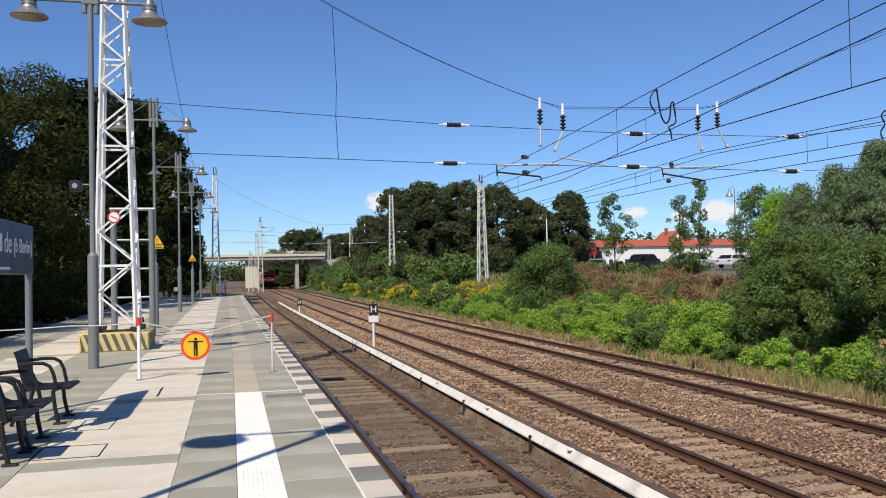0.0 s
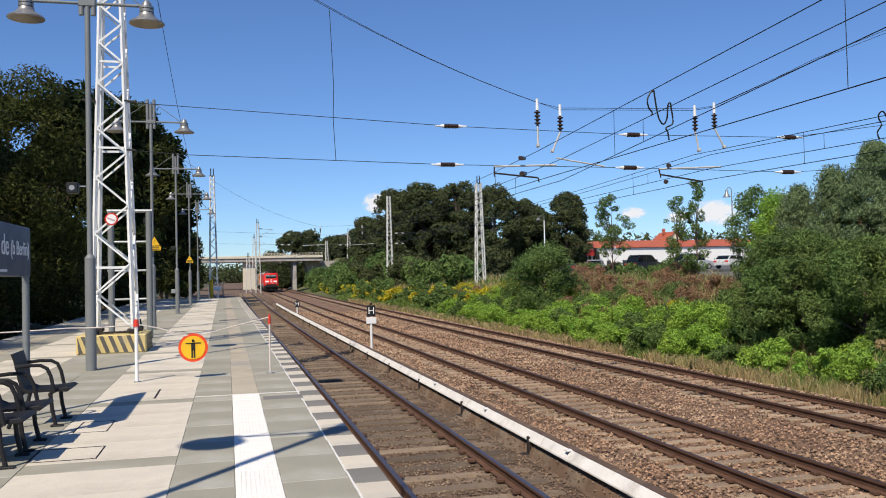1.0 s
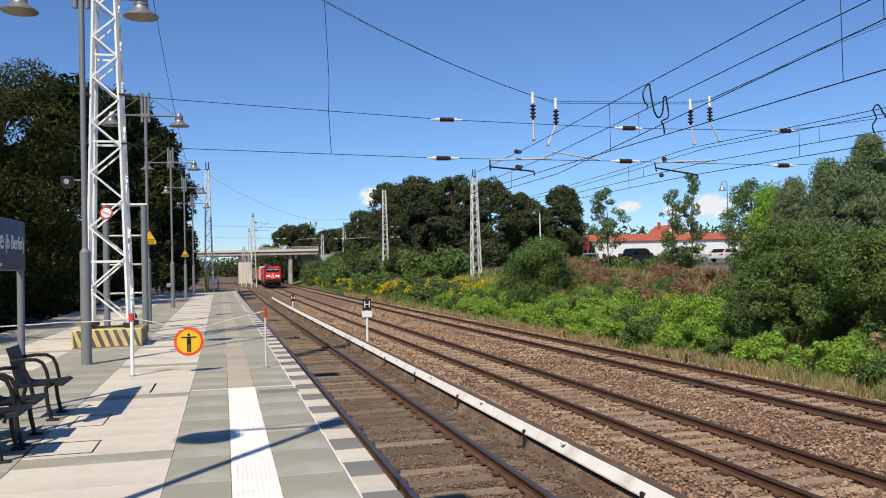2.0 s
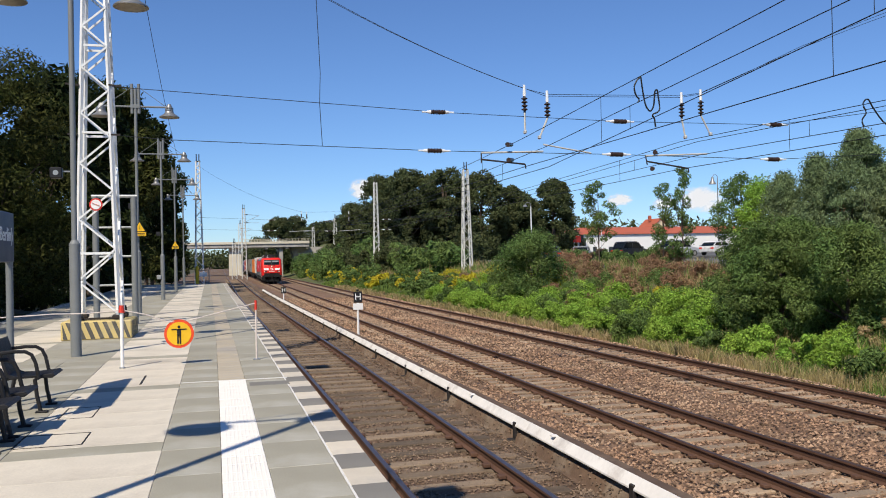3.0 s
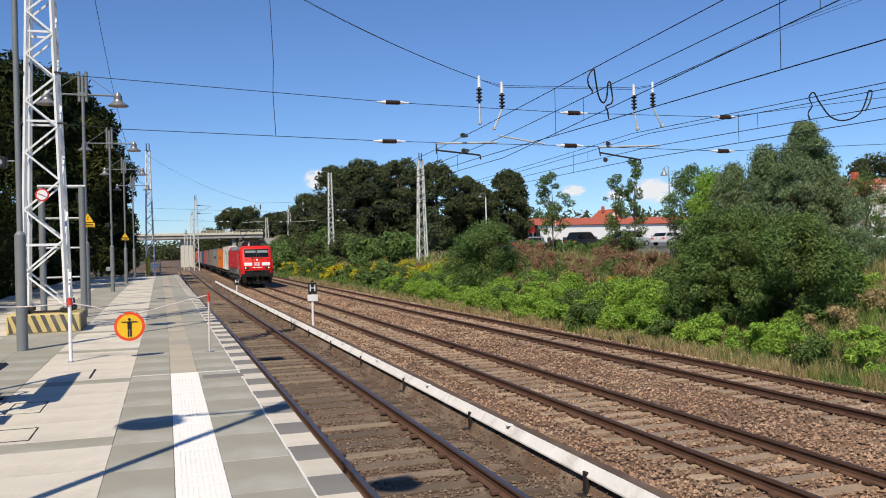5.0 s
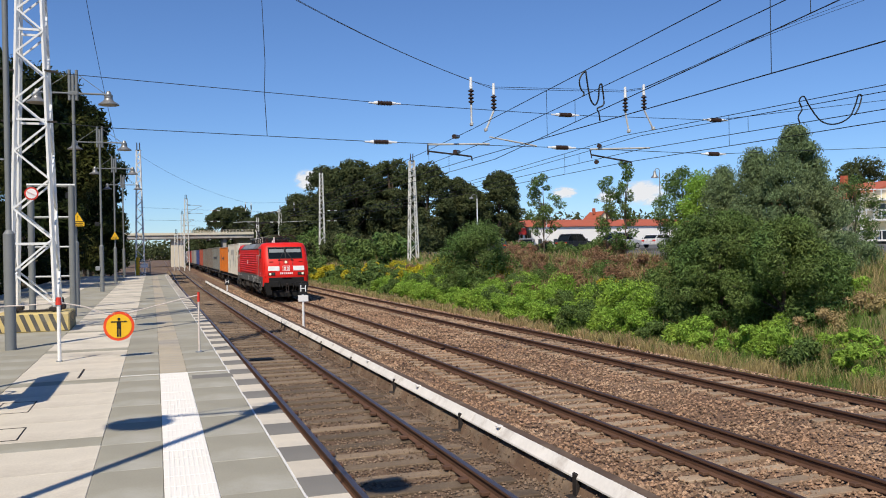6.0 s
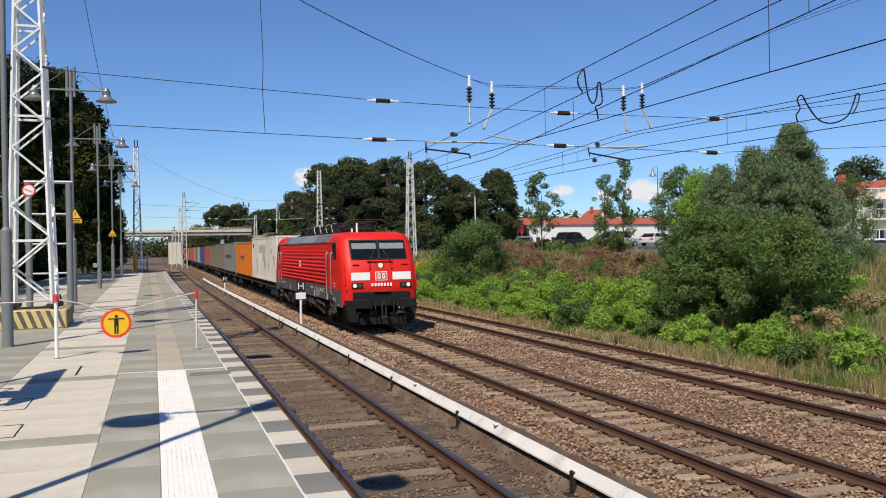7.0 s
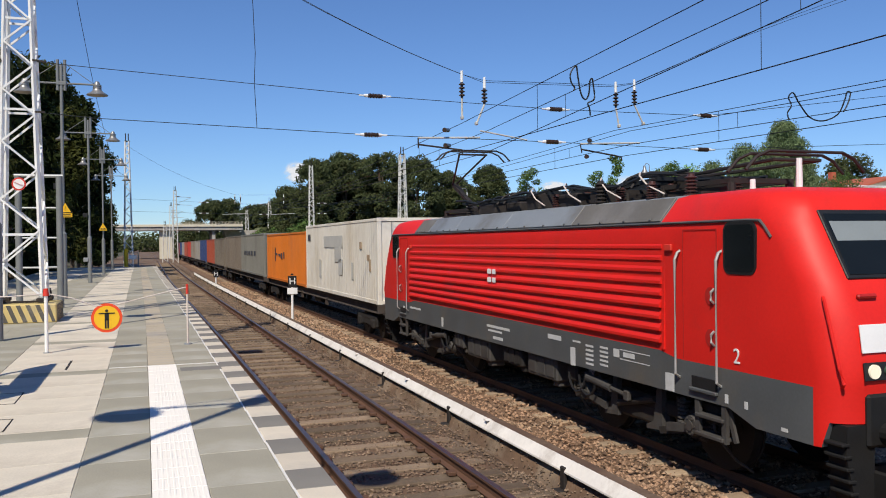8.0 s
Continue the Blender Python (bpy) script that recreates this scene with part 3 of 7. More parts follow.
# the wood's second row, farther from the platform, and its unseen near end: added to shade the front trees
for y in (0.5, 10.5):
    tree("broadleaf_tree", "tall dark green broadleaf tree added deeper in the wood for shade", (-16.8, y, -0.8), 12.5, 8, 8, 7000, 0.28, LEAF_DARK_SHADED, 70 + int(y), h0=0.08, n=60, r=1.5, shape="full", trunk=0.25, group="trees behind the platform")
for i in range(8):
    tree("broadleaf_tree", "tall dark green broadleaf tree added deeper in the wood for shade", (-19.5 + (i % 3) * 0.8, 2 + i * 10.5, -0.8), 13.5, 9, 9, 7000, 0.30, LEAF_DARK_SHADED, 40 + i, h0=0.08, n=60, r=1.6, shape="full", trunk=0.25, group="trees behind the platform")


def shrub(name, label, at, h, w, d, leaves, size, material, seed, category="shrub", group="", n=14, r=None):
    """A shrub: a few stems from the ground and clumps of leaves right down to it."""
    rng = np.random.default_rng(seed)
    root = thing(name, label, category, at, 0, group)
    cs, rs = clumps(rng, n, w, d, h * 0.12, h * 0.92, r or h * 0.27, "round")
    for c in cs[:5]:
        bm = bmesh.new()
        rod(bm, (c[0] * 0.2, c[1] * 0.2, -0.15), c, 0.03, 0.01, 5)
        part("stem", bm, BARK, root)
    v, f = leaf_cloud(rng, cs, rs, leaves, size, shell=0.5)
    raw("leaves", v, f, material, root)
    return root


def on_bank(x, y):
    return (x, y, ground_z(x, y) - 0.05)


# the big willow and its neighbours on the bank
tree("willow_tree", "large grey-green willow on the bank beside the tracks", on_bank(22.0, 25.3), 6.0, 6.4, 5.8, 80000, 0.046, LEAF_WILLOW, 51, h0=0.06, n=200, r=0.42, shape="spire", trunk=0.16, droop=0.9, shell=0.35)
tree("willow_tree", "smaller grey-green willow beside the large one", on_bank(21.2, 28.4), 5.2, 3.8, 3.8, 34000, 0.048, LEAF_WILLOW, 52, h0=0.08, n=90, r=0.45, shape="spire", trunk=0.12, droop=0.9, shell=0.35)
tree("willow_tree", "middle grey-green willow grown into the large one", on_bank(21.5, 26.7), 5.5, 4.4, 4.2, 34000, 0.048, LEAF_WILLOW, 63, h0=0.08, n=100, r=0.45, shape="spire", trunk=0.12, droop=0.9, shell=0.35)
tree("willow_tree", "low grey-green willow beside the large one", on_bank(22.9, 25.6), 4.2, 3.4, 3.4, 26000, 0.048, LEAF_WILLOW, 50, h0=0.08, n=80, r=0.45, shape="cone", trunk=0.12, droop=0.9, shell=0.35)
tree("maple_tree", "dense dark green young maple on the bank", on_bank(18.9, 25.6), 4.1, 4.4, 5.2, 42000, 0.055, LEAF_BUSH, 53, h0=0.06, n=84, r=0.50, trunk=0.1, shell=0.6)
tree("maple_tree", "dense dark green young maple on the bank", on_bank(18.9, 22.4), 3.8, 4.2, 4.4, 42000, 0.055, LEAF_BUSH, 54, h0=0.06, n=84, r=0.50, trunk=0.1, shell=0.6)
tree("maple_tree", "yellow-green young tree on the bank", on_bank(22.3, 31.4), 4.7, 2.6, 2.6, 15000, 0.055, LEAF_BRIGHT, 55, h0=0.1, n=60, r=0.42, trunk=0.08)
tree("broadleaf_tree", "dark green tree beside the apartment house", (84.5, 85, 1.4), 11.0, 8, 8, 9000, 0.22, LEAF_HAZE, 61, h0=0.15, n=70, r=1.2, shape="dome", trunk=0.25)
tree("maple_tree", "thin young tree with open crown on the bank", on_bank(24.5, 36.0), 5.2, 3.6, 3.0, 12000, 0.06, LEAF_BUSH, 56, h0=0.08, n=60, r=0.42, trunk=0.05)
tree("maple_tree", "slender young tree with an open crown on the bank", on_bank(25.6, 45.5), 5.4, 1.7, 1.7, 4200, 0.065, LEAF_BUSH, 57, h0=0.12, n=34, r=0.32, trunk=0.05)
tree("maple_tree", "slender young tree with an open crown on the bank", on_bank(26.6, 45.0), 6.2, 1.3, 1.3, 4200, 0.065, LEAF_BUSH, 60, h0=0.12, n=34, r=0.28, trunk=0.05)
tree("maple_tree", "sparse young tree beside the house", on_bank(39.6, 40.5), 4.6, 3.4, 3.4, 9000, 0.06, LEAF_BUSH, 62, h0=0.1, n=50, r=0.42, trunk=0.07)
tree("maple_tree", "slender young tree with an open crown on the bank", on_bank(27.0, 57.3), 6.4, 2.9, 2.9, 4200, 0.085, LEAF_BUSH, 58, h0=0.3, n=34, r=0.42, trunk=0.06)
tree("broadleaf_tree", "round dark green bush-like tree at the foot of the bank", on_bank(18.6, 49.0), 4.4, 5.4, 5.0, 26000, 0.075, LEAF_BUSH, 59, h0=0.05, n=50, r=0.85, trunk=0.09)

rnd = random.Random(9)
# bright green low shrubs at the foot of the bank, in front of the dark ones
for i in range(34):
    y = 17.0 + i * 1.45
    x = 16.8 + rnd.uniform(-0.25, 0.5) + bend(y)
    h = rnd.uniform(1.0, 1.55) if y > 26 else rnd.uniform(0.8, 1.2)
    bright = rnd.random() < (0.85 if y < 24 or y > 30 else 0.6)
    shrub("knotweed_shrub", "bright green leafy shrub at the foot of the bank" if bright else "mid-green leafy shrub at the foot of the bank", on_bank(x, y), h, rnd.uniform(1.9, 2.8), 1.9, 4200, 0.058,
          LEAF_BRIGHT if bright else LEAF_BUSH, 100 + i, group="shrubs along the bank")
# a second row, mixed greens, goldenrod and withered brown plants higher up
for i in range(40):
    y = 26.0 + i * 1.25
    x = 19.6 + rnd.uniform(-1.0, 1.6) + bend(y)
    kind = rnd.random()
    m, lab, nm = (LEAF_BUSH, "mid-green shrub on the bank", "shrub") if kind < 0.45 else (LEAF_BROWN, "withered red-brown shrub on the bank", "withered_shrub") if kind < 0.72 else (LEAF_BRIGHT, "bright green shrub on the bank", "shrub") if kind < 0.86 else (LEAF_YELLOW, "yellow flowering goldenrod on the bank", "goldenrod")
    shrub(nm, lab, on_bank(x, y), rnd.uniform(0.9, 1.7), rnd.uniform(1.6, 2.6), 2.0, 3000, 0.06, m, 200 + i, group="shrubs on the bank")
for i in range(12):
    y = 15.6 + (i % 6) * 1.25
    dead = i % 3 == 1
    shrub("withered_shrub" if dead else "shrub", "dry straw-coloured shrub on the slope" if dead else "yellow-green leafy shrub on the slope", on_bank(18.4 + (i // 6) * 2.6 + rnd.uniform(-0.6, 0.6), y), rnd.uniform(0.5, 0.95), rnd.uniform(1.2, 2.0), 1.6, 2200, 0.055, GRASS_DRY if dead else LEAF_BRIGHT, 800 + i, group="shrubs on the slope")
for i in range(9):
    y = 34 + i * 2.5
    shrub("withered_shrub", "withered red-brown shrub on top of the bank", on_bank(22.6 + rnd.uniform(-0.8, 1.2) + bend(y), y), rnd.uniform(0.8, 1.4), rnd.uniform(1.6, 2.6), 2.0, 2800, 0.055, LEAF_BROWN, 260 + i, group="shrubs on the bank")
for i in range(30):
    y = 27.5 + i * 1.3
    bright = rnd.random() < 0.6
    shrub("knotweed_shrub", "bright green leafy shrub halfway up the bank" if bright else "mid-green leafy shrub halfway up the bank", on_bank(18.2 + rnd.uniform(-0.4, 0.5) + bend(y), y), rnd.uniform(1.0, 1.6), rnd.uniform(1.8, 2.6), 1.8, 3400, 0.06,
          LEAF_BRIGHT if bright else LEAF_BUSH, 600 + i, group="shrubs along the bank")
for i in range(22):
    y = 46 + i * 1.7
    m = rnd.choice((LEAF_BUSH, LEAF_BROWN, LEAF_BUSH))
    shrub("shrub", "withered brown shrub at the car park's edge" if m is LEAF_BROWN else "green shrub at the car park's edge", on_bank(26.5 + (y - 46) * 0.18 + rnd.uniform(-0.8, 1.2), y), rnd.uniform(0.9, 1.5), rnd.uniform(2.0, 3.2), 2.0, 1300, 0.10, m, 650 + i, group="shrubs at the car park")
for i in range(12):
    y = 140 + i * 4.6
    shrub("thicket", "dark green thicket before the bridge", on_bank(17.6 + rnd.uniform(0, 3.5) + bend(y), y), rnd.uniform(3.0, 5.0), rnd.uniform(4, 6), 5, 1500, 0.24, LEAF_BUSH, 700 + i, "thicket", "thickets on the bank")
# farther along: goldenrod and green thicket
for i in range(46):
    y = 62 + i * 2.7
    x = 18.2 + rnd.uniform(-0.6, 2.2) + bend(y)
    gold = rnd.random() < 0.5
    shrub("goldenrod" if gold else "shrub", "yellow flowering goldenrod along the line" if gold else "green shrub along the line", on_bank(x, y), rnd.uniform(1.0, 1.7) if gold else rnd.uniform(1.2, 2.4), rnd.uniform(2.5, 4), 2.6, 900, 0.16,
          LEAF_YELLOW if gold else LEAF_BUSH, 300 + i, group="shrubs along the line")
for i in range(26):
    y = 84 + i * 5.0
    shrub("thicket", "dark green thicket on top of the bank", on_bank(22.5 + rnd.uniform(-1.5, 4), y), rnd.uniform(3.0, 5.2), rnd.uniform(5, 7), 6, 1500, 0.26, LEAF_HAZE if i % 2 else LEAF_BUSH, 400 + i, "thicket", "thickets on the bank")

# the great round trees beyond, and the woods
FAR = [(30, 158, 17.0, 11), (36, 160, 18.5, 12), (43, 160, 18.6, 12), (49.5, 158, 17.6, 11), (34, 168, 17, 12), (47, 168, 17, 12), (40, 168, 18, 12), (26, 166, 12, 9), (57.5, 160, 15.0, 9), (65.5, 160, 16.2, 10), (61, 168, 14, 10),
       (15.5, 228, 15.5, 10), (20, 232, 14.5, 10), (11, 236, 10, 10), (26, 222, 11, 11), (33, 225, 13, 11), (29, 240, 12, 12)]
for i, (x, y, h, w) in enumerate(FAR):
    tree("oak_tree", "broad round dark green oak beyond the line", (x, y, ground_z(x, y)), h, w, w, 15000, 0.33, LEAF_HAZE, 500 + i, h0=0.06, n=110, r=w * 0.135, shape="dome", trunk=0.4, group="great trees beyond the line")
rng = np.random.default_rng(77)
cs, rs = [], []
for i in range(260):
    x = rng.uniform(60, 520)
    y = 330 + rng.uniform(-20, 60) - x * 0.15
    cs.append((x, y, 3 + rng.uniform(2, 9)))
    rs.append((8, 8, 6))
for i in range(90):
    x = rng.uniform(-160, 40)
    y = 420 + rng.uniform(-20, 60)
    cs.append((x, y, rng.uniform(1, 6)))
    rs.append((8, 8, 5))
for i in range(60):
    y = rng.uniform(150, 330)
    cs.append((-14 - rng.uniform(0, 12), y, rng.uniform(1, 8)))
    rs.append((4, 4, 4))
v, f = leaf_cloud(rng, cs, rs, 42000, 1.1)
tagged(raw("woods", v, f, LEAF_HAZE, None, "dark line of woods in the far distance"), category="woods", kind="stuff")


def grass(name, label, count, zone, height, material, seed, bias=None):
    """Grass: single bent blades, as one mesh."""
    rng = np.random.default_rng(seed)
    ys = zone[2] * (zone[3] / zone[2]) ** rng.random(count)
    xs = rng.uniform(zone[0], zone[1], count)
    keep = np.array([noise.noise((x * 0.7, y * 0.5, seed * 1.3)) > -0.15 for x, y in zip(xs, ys)])
    xs, ys = xs[keep], ys[keep]
    count = len(xs)
    g = np.array([ground_z(x + bend(y), y) for x, y in zip(xs, ys)])
    xs = xs + np.array([bend(y) for y in ys])
    h = height * rng.uniform(0.4, 1.3, count)
    wd = 0.006 * np.maximum(1, ys / 14) * rng.uniform(0.7, 1.5, count)
    a = rng.uniform(0, 6.28, count)
    lean = rng.normal(0, 0.35, (count, 2)) * h[:, None]
    dx, dy = np.cos(a) * wd, np.sin(a) * wd
    z0, z1, z2 = g - 0.03, g + h * 0.6, g + h * 0.95
    v = np.stack([np.stack([xs - dx, ys - dy, z0], -1), np.stack([xs + dx, ys + dy, z0], -1), np.stack([xs + lean[:, 0] * 0.4 + dx * 0.8, ys + lean[:, 1] * 0.4 + dy * 0.8, z1], -1),
                  np.stack([xs + lean[:, 0] * 0.4 - dx * 0.8, ys + lean[:, 1] * 0.4 - dy * 0.8, z1], -1), np.stack([xs + lean[:, 0], ys + lean[:, 1], z2], -1)], 1)
    k = (np.arange(count) * 5)[:, None]
    f = np.concatenate([np.array([[0, 1, 2]]) + k, np.array([[0, 2, 3]]) + k, np.array([[3, 2, 4]]) + k])
    tagged(raw(name, v.reshape(-1, 3), f, material, None, label), category="grass", kind="stuff")


grass("dry_grass", "dry straw-coloured grass beside the outer track", 20000, (15.0, 16.3, 11, 110), 0.42, GRASS_DRY, 3)
grass("green_grass", "green grass at the foot of the bank", 26000, (15.3, 19.0, 11, 130), 0.36, GRASS_GREEN, 4)
grass("bank_grass", "tall mixed grass on the bank", 16000, (19.5, 27.0, 12, 130), 0.6, GRASS_DRY, 5)
grass("slope_grass", "tall straw and weeds on the near slope of the bank", 16000, (16.6, 27.0, 13, 27), 0.55, GRASS_DRY, 8)
grass("slope_weeds", "green weeds on the near slope of the bank", 16000, (16.4, 27.0, 13, 27), 0.42, GRASS_GREEN, 9)
grass("bank_weeds", "green weeds on the bank", 20000, (17.0, 27.0, 12, 130), 0.6, GRASS_GREEN, 6)


# ---------------------------------------------------------------- the goods train
TRAIN_RED = mat("loco_red", (0.68, 0.018, 0.013), 0.5, vary=0.12, scale=1.2, fine=25, dirt=(0.54, 0.026, 0.019), dirt_at=0.60, bump=0.02, spec=0.3)
TRAIN_GREY = mat("loco_grey", (0.085, 0.092, 0.095), 0.55, vary=0.2, scale=1.5, fine=25, dirt=(0.11, 0.10, 0.085), dirt_at=0.56, bump=0.04)
ROOF_GREY = mat("loco_roof_grey", (0.20, 0.225, 0.25), 0.5, vary=0.15, scale=1.2, fine=20, dirt=(0.13, 0.125, 0.115), dirt_at=0.56)
RUNNING_GEAR = mat("running_gear", (0.017, 0.015, 0.014), 0.8, vary=0.35, scale=3, fine=25, dirt=(0.028, 0.023, 0.019), dirt_at=0.54, bump=0.2)
GEAR_PALE = mat("dusty_gear", (0.056, 0.053, 0.050), 0.75, vary=0.35, scale=4, fine=30, dirt=(0.045, 0.036, 0.03), dirt_at=0.52, bump=0.15)
ROOF_BROWN = mat("loco_roof_brown", (0.125, 0.118, 0.105), 0.6, vary=0.25, scale=1.5, fine=25, dirt=(0.17, 0.165, 0.16), dirt_at=0.55)
INSULATOR_RED = mat("insulator_red_brown", (0.075, 0.030, 0.026), 0.4, vary=0.2, scale=10)
GLASS_DARK = mat("cab_glass", (0.008, 0.011, 0.013), 0.12, vary=0.1, scale=2, bump=0, spec=0.22)
FRONT_BLACK = mat("front_black", (0.011, 0.011, 0.011), 0.7, vary=0.3, scale=4, fine=30, bump=0.15, spec=0.3)
BLIND = mat("cab_blind", (0.20, 0.23, 0.24), 0.7, vary=0.1, scale=2)
STEEL = mat("bare_steel", (0.40, 0.40, 0.39), 0.6, metal=0.5, vary=0.15, scale=4)
HEADLIGHT = glow_mat("headlight_lens", (0.60, 0.56, 0.44), 0.8)
TAIL = mat("tail_lens", (0.05, 0.10, 0.07), 0.15, vary=0.1, scale=6, bump=0)
WAGON_BROWN = mat("wagon_frame", (0.055, 0.045, 0.040), 0.8, vary=0.3, scale=2, fine=25, dirt=(0.09, 0.065, 0.05), dirt_at=0.52, bump=0.15)


def along(z, table):
    """A value between the rows (height, value) of a table."""
    if z <= table[0][0]:
        return table[0][1]
    for (a, va), (b, vb) in zip(table, table[1:]):
        if z <= b:
            return va + (vb - va) * (z - a) / (b - a)
    return table[-1][1]


# the nose's flat front, the front edge of the side wall, and half the body's width, each by height
NOSE = [(1.5, 0.20), (1.65, 0.17), (2.2, 0.25), (2.62, 0.42), (3.45, 0.90), (3.58, 0.98), (3.66, 1.10), (3.75, 1.60)]
CHEEK = [(1.7, 0.55), (2.6, 0.81), (3.12, 1.14), (3.33, 1.33), (3.45, 1.42), (3.66, 1.60), (3.75, 2.0)]
CAB_BREADTH = [(1.5, 1.48), (2.75, 1.475), (3.33, 1.46), (3.46, 1.43), (3.58, 1.38), (3.66, 1.32), (3.70, 1.25), (3.75, 1.05)]
BREADTH = [(1.5, 1.48), (2.75, 1.475), (3.33, 1.46), (3.37, 1.44), (3.70, 1.16), (3.75, 0.95)]


def rake(z):
    """How far the nose leans back at the height z above the rail."""
    return along(z, NOSE) - 0.36


def build_wheelset(parent, y, r, tread):
    bm = bmesh.new()
    rod(bm, (-0.85, 0, 0), (0.85, 0, 0), 0.09, seg=10)
    for s in (-1, 1):
        rod(bm, (s * 0.70, 0, 0), (s * 0.82, 0, 0), r, seg=28)
        rod(bm, (s * 0.665, 0, 0), (s * 0.70, 0, 0), r + 0.03, seg=28)
        for k in range(5):
            a = k * 2 * math.pi / 5
            rod(bm, (s * 0.815, math.cos(a) * r * 0.55, math.sin(a) * r * 0.55), (s * 0.835, math.cos(a) * r * 0.55, math.sin(a) * r * 0.55), r * 0.11, seg=8)
    ob = part("wheelset", bm, tread, parent)
    ob.matrix_basis = pose(0, y, r)
    WHEELS.append((ob, y, r))
    return ob


WHEELS = []


def build_loco():
    root = thing("electric_locomotive", "red electric freight locomotive with grey skirt and white panels", "locomotive")
    L = 18.1
    half = 1.48
    levels = [0.88, 1.17, 1.50, 1.53, 1.70, 2.20, 2.62, 2.90, 3.12, 3.33, 3.37, 3.46, 3.56, 3.66, 3.70, 3.75]
    side_ys = [1.45, 1.95, 3.02, 3.40, 6.0, L - 6.0, L - 3.40, L - 3.02, L - 1.95, L - 1.45]
    bm = bmesh.new()
    rings = []
    for z in levels:
        f, e, w, mid = along(z, NOSE), along(z, CHEEK), along(z, CAB_BREADTH), along(z, BREADTH)
        xf = min(1.10, w * 0.78)
        corner = []
        for k in range(7):
            t = k / 6
            corner.append(((1 - t) ** 2 * xf + 2 * t * (1 - t) * (w - 0.05) + t * t * w, (1 - t) ** 2 * f + 2 * t * (1 - t) * (f + (e - f) * 0.22) + t * t * e))
        front = [(0.0, f)] + corner
        wide = lambda y: mid + (w - mid) * min(max((3.40 - min(y, L - y)) / 1.2, 0.0), 1.0)
        one = front + [(wide(y), max(y, e)) if y < L / 2 else (wide(y), min(y, L - e)) for y in side_ys] + [(x, L - y) for x, y in front[::-1]]
        ring = []
        for x, y in one + [(-x, y) for x, y in one[-2:0:-1]]:
            d = min(y, L - y)
            zz = z
            if z < 1.16:
                zz = 1.17 if d < 0.40 else 0.90 if d < 1.5 else 1.06
            elif z == 1.53 and 3.3 < d:
                zz = 1.60
            ring.append(bm.verts.new((x, y, zz)))
        rings.append(ring)
    count = len(rings[0])
    for j, (a, b) in enumerate(zip(rings, rings[1:])):
        for i in range(count):
            k = (i + 1) % count
            d = min(min(a[i].co.y, L - a[i].co.y), min(a[k].co.y, L - a[k].co.y))
            if (a[i].co - b[i].co).length < 1e-5 and (a[k].co - b[k].co).length < 1e-5:
                continue
            f = bm.faces.new((a[i], a[k], b[k], b[i]))
            f.material_index = 1 if j < 3 and d >= 0.54 else 2 if levels[j] >= 3.33 and d >= 3.39 else 0
    for ring, roofed in ((rings[0], False), (rings[-1], True)):
        for i in range(count // 2):
            quad = [ring[i], ring[i + 1], ring[(count - i - 1) % count], ring[(count - i) % count]]
            quad = [v for n, v in enumerate(quad) if v not in quad[:n]]
            if len(quad) > 2:
                f = bm.faces.new(quad)
                d = min(min(v.co.y, L - v.co.y) for v in quad)
                f.material_index = 2 if roofed and d >= 3.39 else 1 if not roofed else 0
    bmesh.ops.remove_doubles(bm, verts=bm.verts, dist=1e-5)
    body = part("body", bm, TRAIN_RED, root, smooth=True)
    body.data.materials.append(TRAIN_GREY)
    body.data.materials.append(ROOF_GREY)
    # roof panels with their joints and bolts, and the gutter that turns down over the cab window
    for s in (-1, 1):
        q = Matrix.Rotation(s * radians(49.7), 3, "Y")
        for k, (y0, y1) in enumerate(((3.42, 6.0), (6.02, 8.9), (8.92, 11.7), (11.72, 13.6), (13.62, 14.68))):
            bm = bmesh.new()
            box(bm, (s * 1.307, (y0 + y1) / 2, 3.545), (0.43, y1 - y0, 0.022), 0.006, q)
            panel = part("roof_panel", bm, ROOF_BROWN if k in (0, 4) else ROOF_GREY, root)
            for y in np.linspace(y0 + 0.25, y1 - 0.25, 4):
                bm = bmesh.new()
                box(bm, (s * 1.435, y, 3.40), (0.03, 0.05, 0.05), 0.006, q)
                part("panel_clip", bm, TRAIN_GREY, panel)
        bm = bmesh.new()
        tube(bm, [(s * 1.464, 1.19, 3.14), (s * 1.464, 1.30, 3.27), (s * 1.466, 1.38, 3.34), (s * 1.468, 1.6, 3.35), (s * 1.468, L - 1.6, 3.35), (s * 1.466, L - 1.38, 3.34), (s * 1.464, L - 1.30, 3.27), (s * 1.464, L - 1.19, 3.14)], 0.020, 6)
        part("gutter", bm, TRAIN_GREY, root)
    # side louvres
    for s in (-1, 1):
        for k in range(9):
            z = 1.70 + k * 0.162
            bm = bmesh.new()
            x = s * (half * (1.0 if z < 2.2 else 0.997 - (z - 2.12) * 0.032) + 0.004)
            prism(bm, [(x, z), (x + s * 0.045, z + 0.01), (x + s * 0.045, z + 0.05), (x, z + 0.115)], 3.35, 15.0)
            part("louvre", bm, TRAIN_RED, root)
        bm = bmesh.new()
        for y in (3.3, 15.05):
            bar(bm, (s * (half + 0.01), y, 1.62), (s * (half * 0.972 + 0.012), y, 3.13), 0.05, 0.03)
        part("louvre_frame", bm, TRAIN_RED, root)
        # logo plate on the louvres, as plain shapes
        bm = bmesh.new()
        for dz in (0.0, 0.17):
            for dy in (-0.12, 0.12):
                box(bm, (s * (half + 0.048), 9.3 + dy, 2.35 + dz), (0.012, 0.17, 0.10), 0.003)
        part("emblem", bm, WHITE, root, "white emblem shapes")
